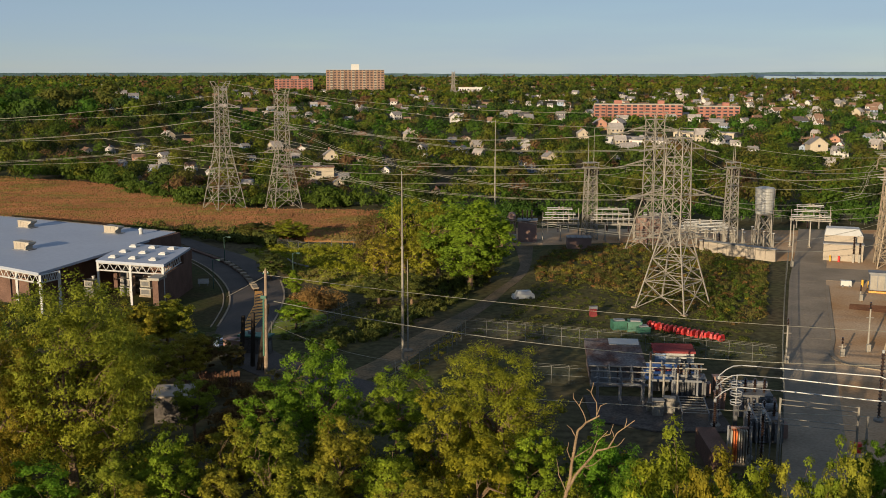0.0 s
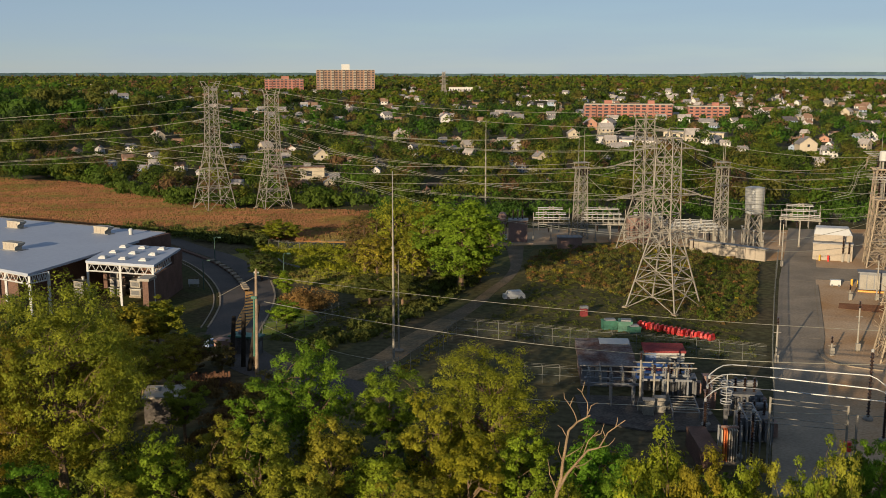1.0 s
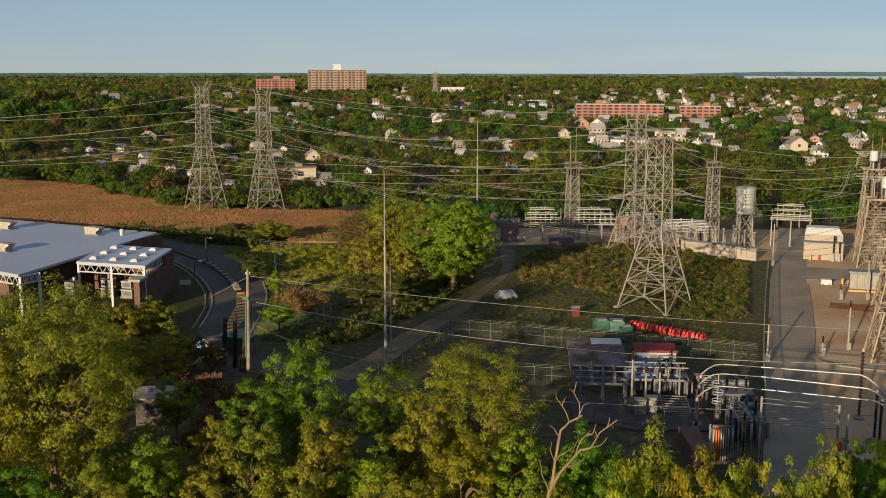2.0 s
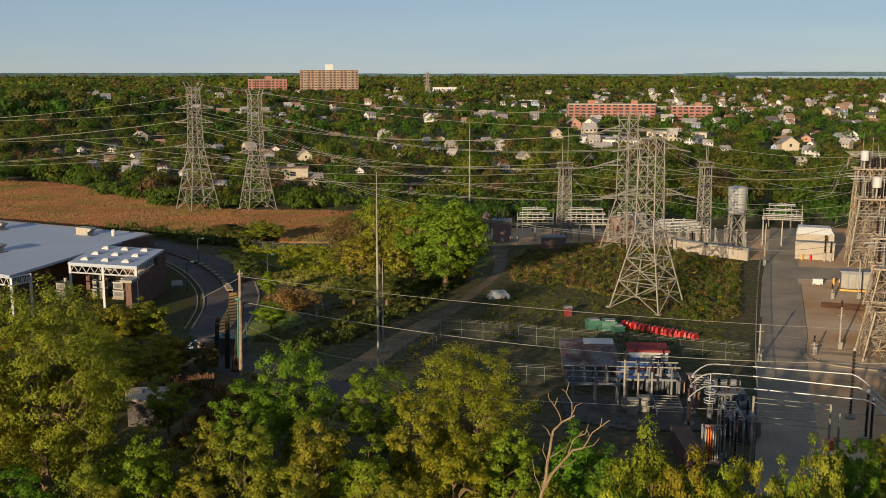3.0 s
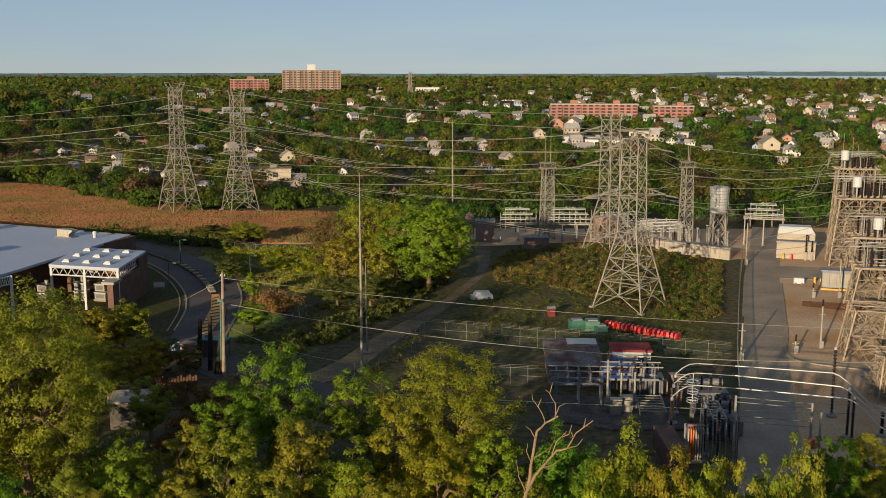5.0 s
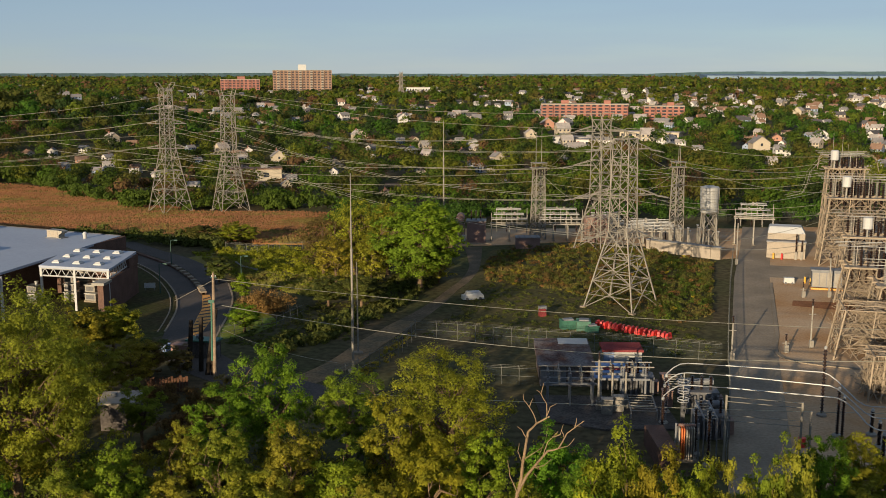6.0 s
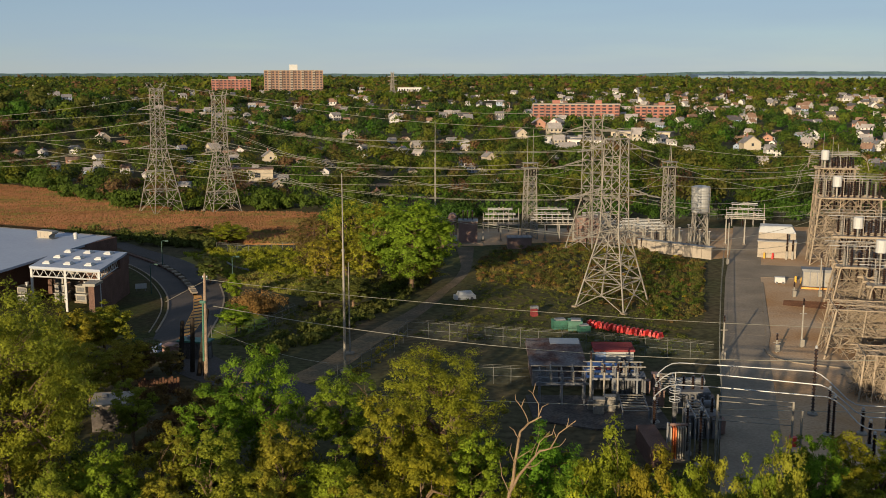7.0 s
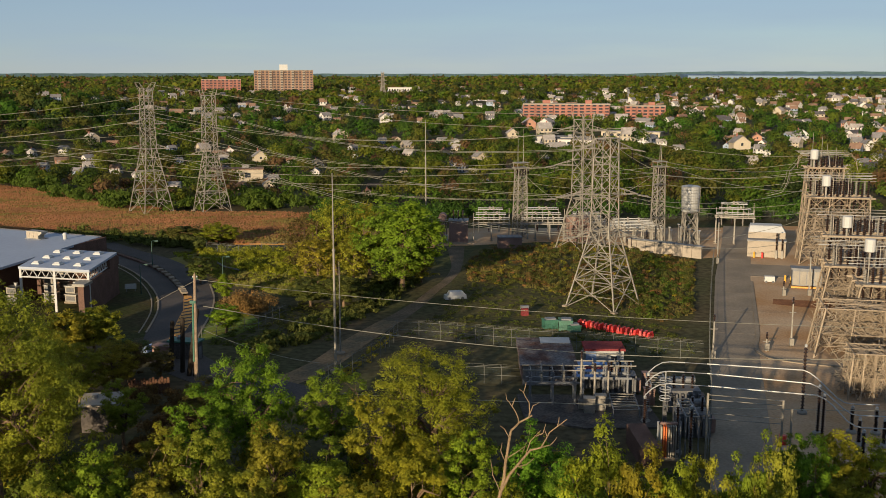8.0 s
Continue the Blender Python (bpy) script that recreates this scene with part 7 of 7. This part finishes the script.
wood_fence()
ob = thing("blue_skip", "small blue container by the drive", "container", "", pose(-45.6, 174.5, 0, 0, 0, -15))
part("body", Shape().box(0, 0, -0.1, 2.4, 1.6, 1.3), BLUE, ob)
for y in (-1.0, 1.0):
    part("rim", Shape().box(0, y * 0.8, 1.15, 2.5, 0.14, 0.16), BLUE, ob)
ob = thing("red_skip", "small red-brown container by the drive", "container", "", pose(-41.0, 170.5, 0, 0, 0, -15))
part("body", Shape().box(0, 0, -0.1, 3.4, 2.0, 2.3), MAROON, ob)
part("lid", Shape().box(0, 0, 2.2, 3.6, 2.2, 0.14), MAROON, ob)


# ---- clutter of the apparatus yard ----
def rack(x, y, turn, w, d, h, label):
    ob = thing("cable_rack", label, "rack", "cable racks", pose(x, y, 0, 0, 0, turn))
    for a in (-1, 1):
        for b in (-1, 1):
            part("post", Shape().box(a * w / 2, b * d / 2, -0.1, 0.16, 0.16, h), GREY, ob)
        part("runner", Shape().beam((a * w / 2, -d / 2, h), (a * w / 2, d / 2, h), 0.16), GREY, ob)
    n = max(3, round(d / 1.2))
    for k in range(n + 1):
        part("rung", Shape().beam((-w / 2, -d / 2 + d * k / n, h), (w / 2, -d / 2 + d * k / n, h), 0.12), STEEL, ob)


rack(30.5, 140.5, -6, 3.6, 7.0, 1.4, "low steel rack of rails on the slab")
rack(36.5, 146, -6, 2.4, 6.0, 3.0, "dark steel cable rack beside the lane")
rack(35.5, 125.5, -6, 1.6, 7.0, 5.5, "tall steel cable rack beside the lane")
for x, y, mat, words in ((36.3, 151.5, MAROON, "rust-red steel cabinet beside the lane"), (34.8, 143.5, MAROON, "rust-red tank beside the rails"), (38.2, 148.5, DARKGREY, "dark cabinet beside the lane"),
                         (27.2, 140.8, PALE, "pale concrete pier of the apparatus"), (25.4, 139.6, PALE, "pale concrete pier of the apparatus"), (48.3, 126.5, RED, "small red cabinet by the gate frame")):
    ob = thing("cabinet", words, "cabinet", "yard cabinets", pose(x, y, 0, 0, 0, -6))
    k = 0.5 if mat is RED else 1.0
    part("body", Shape().box(0, 0, 0, 1.5 * k, 1.2 * k, 2.3 * k), mat, ob)
    part("cap", Shape().box(0, 0, 2.3 * k, 1.7 * k, 1.4 * k, 0.12), mat, ob)
    part("door", Shape().box(0, -0.62 * k, 0.2, 1.2 * k, 0.06, 1.9 * k), mat, ob)
# a small pylon far off on the skyline
far_pylon = pylon(-39, 1700, 20, 5.0, 2.0, 20, 1.7, 40.0, [(34, 7), (28, 7), (22, 7)], "small far pylon over the trees", STEEL, 0.4, 0.8, -20)
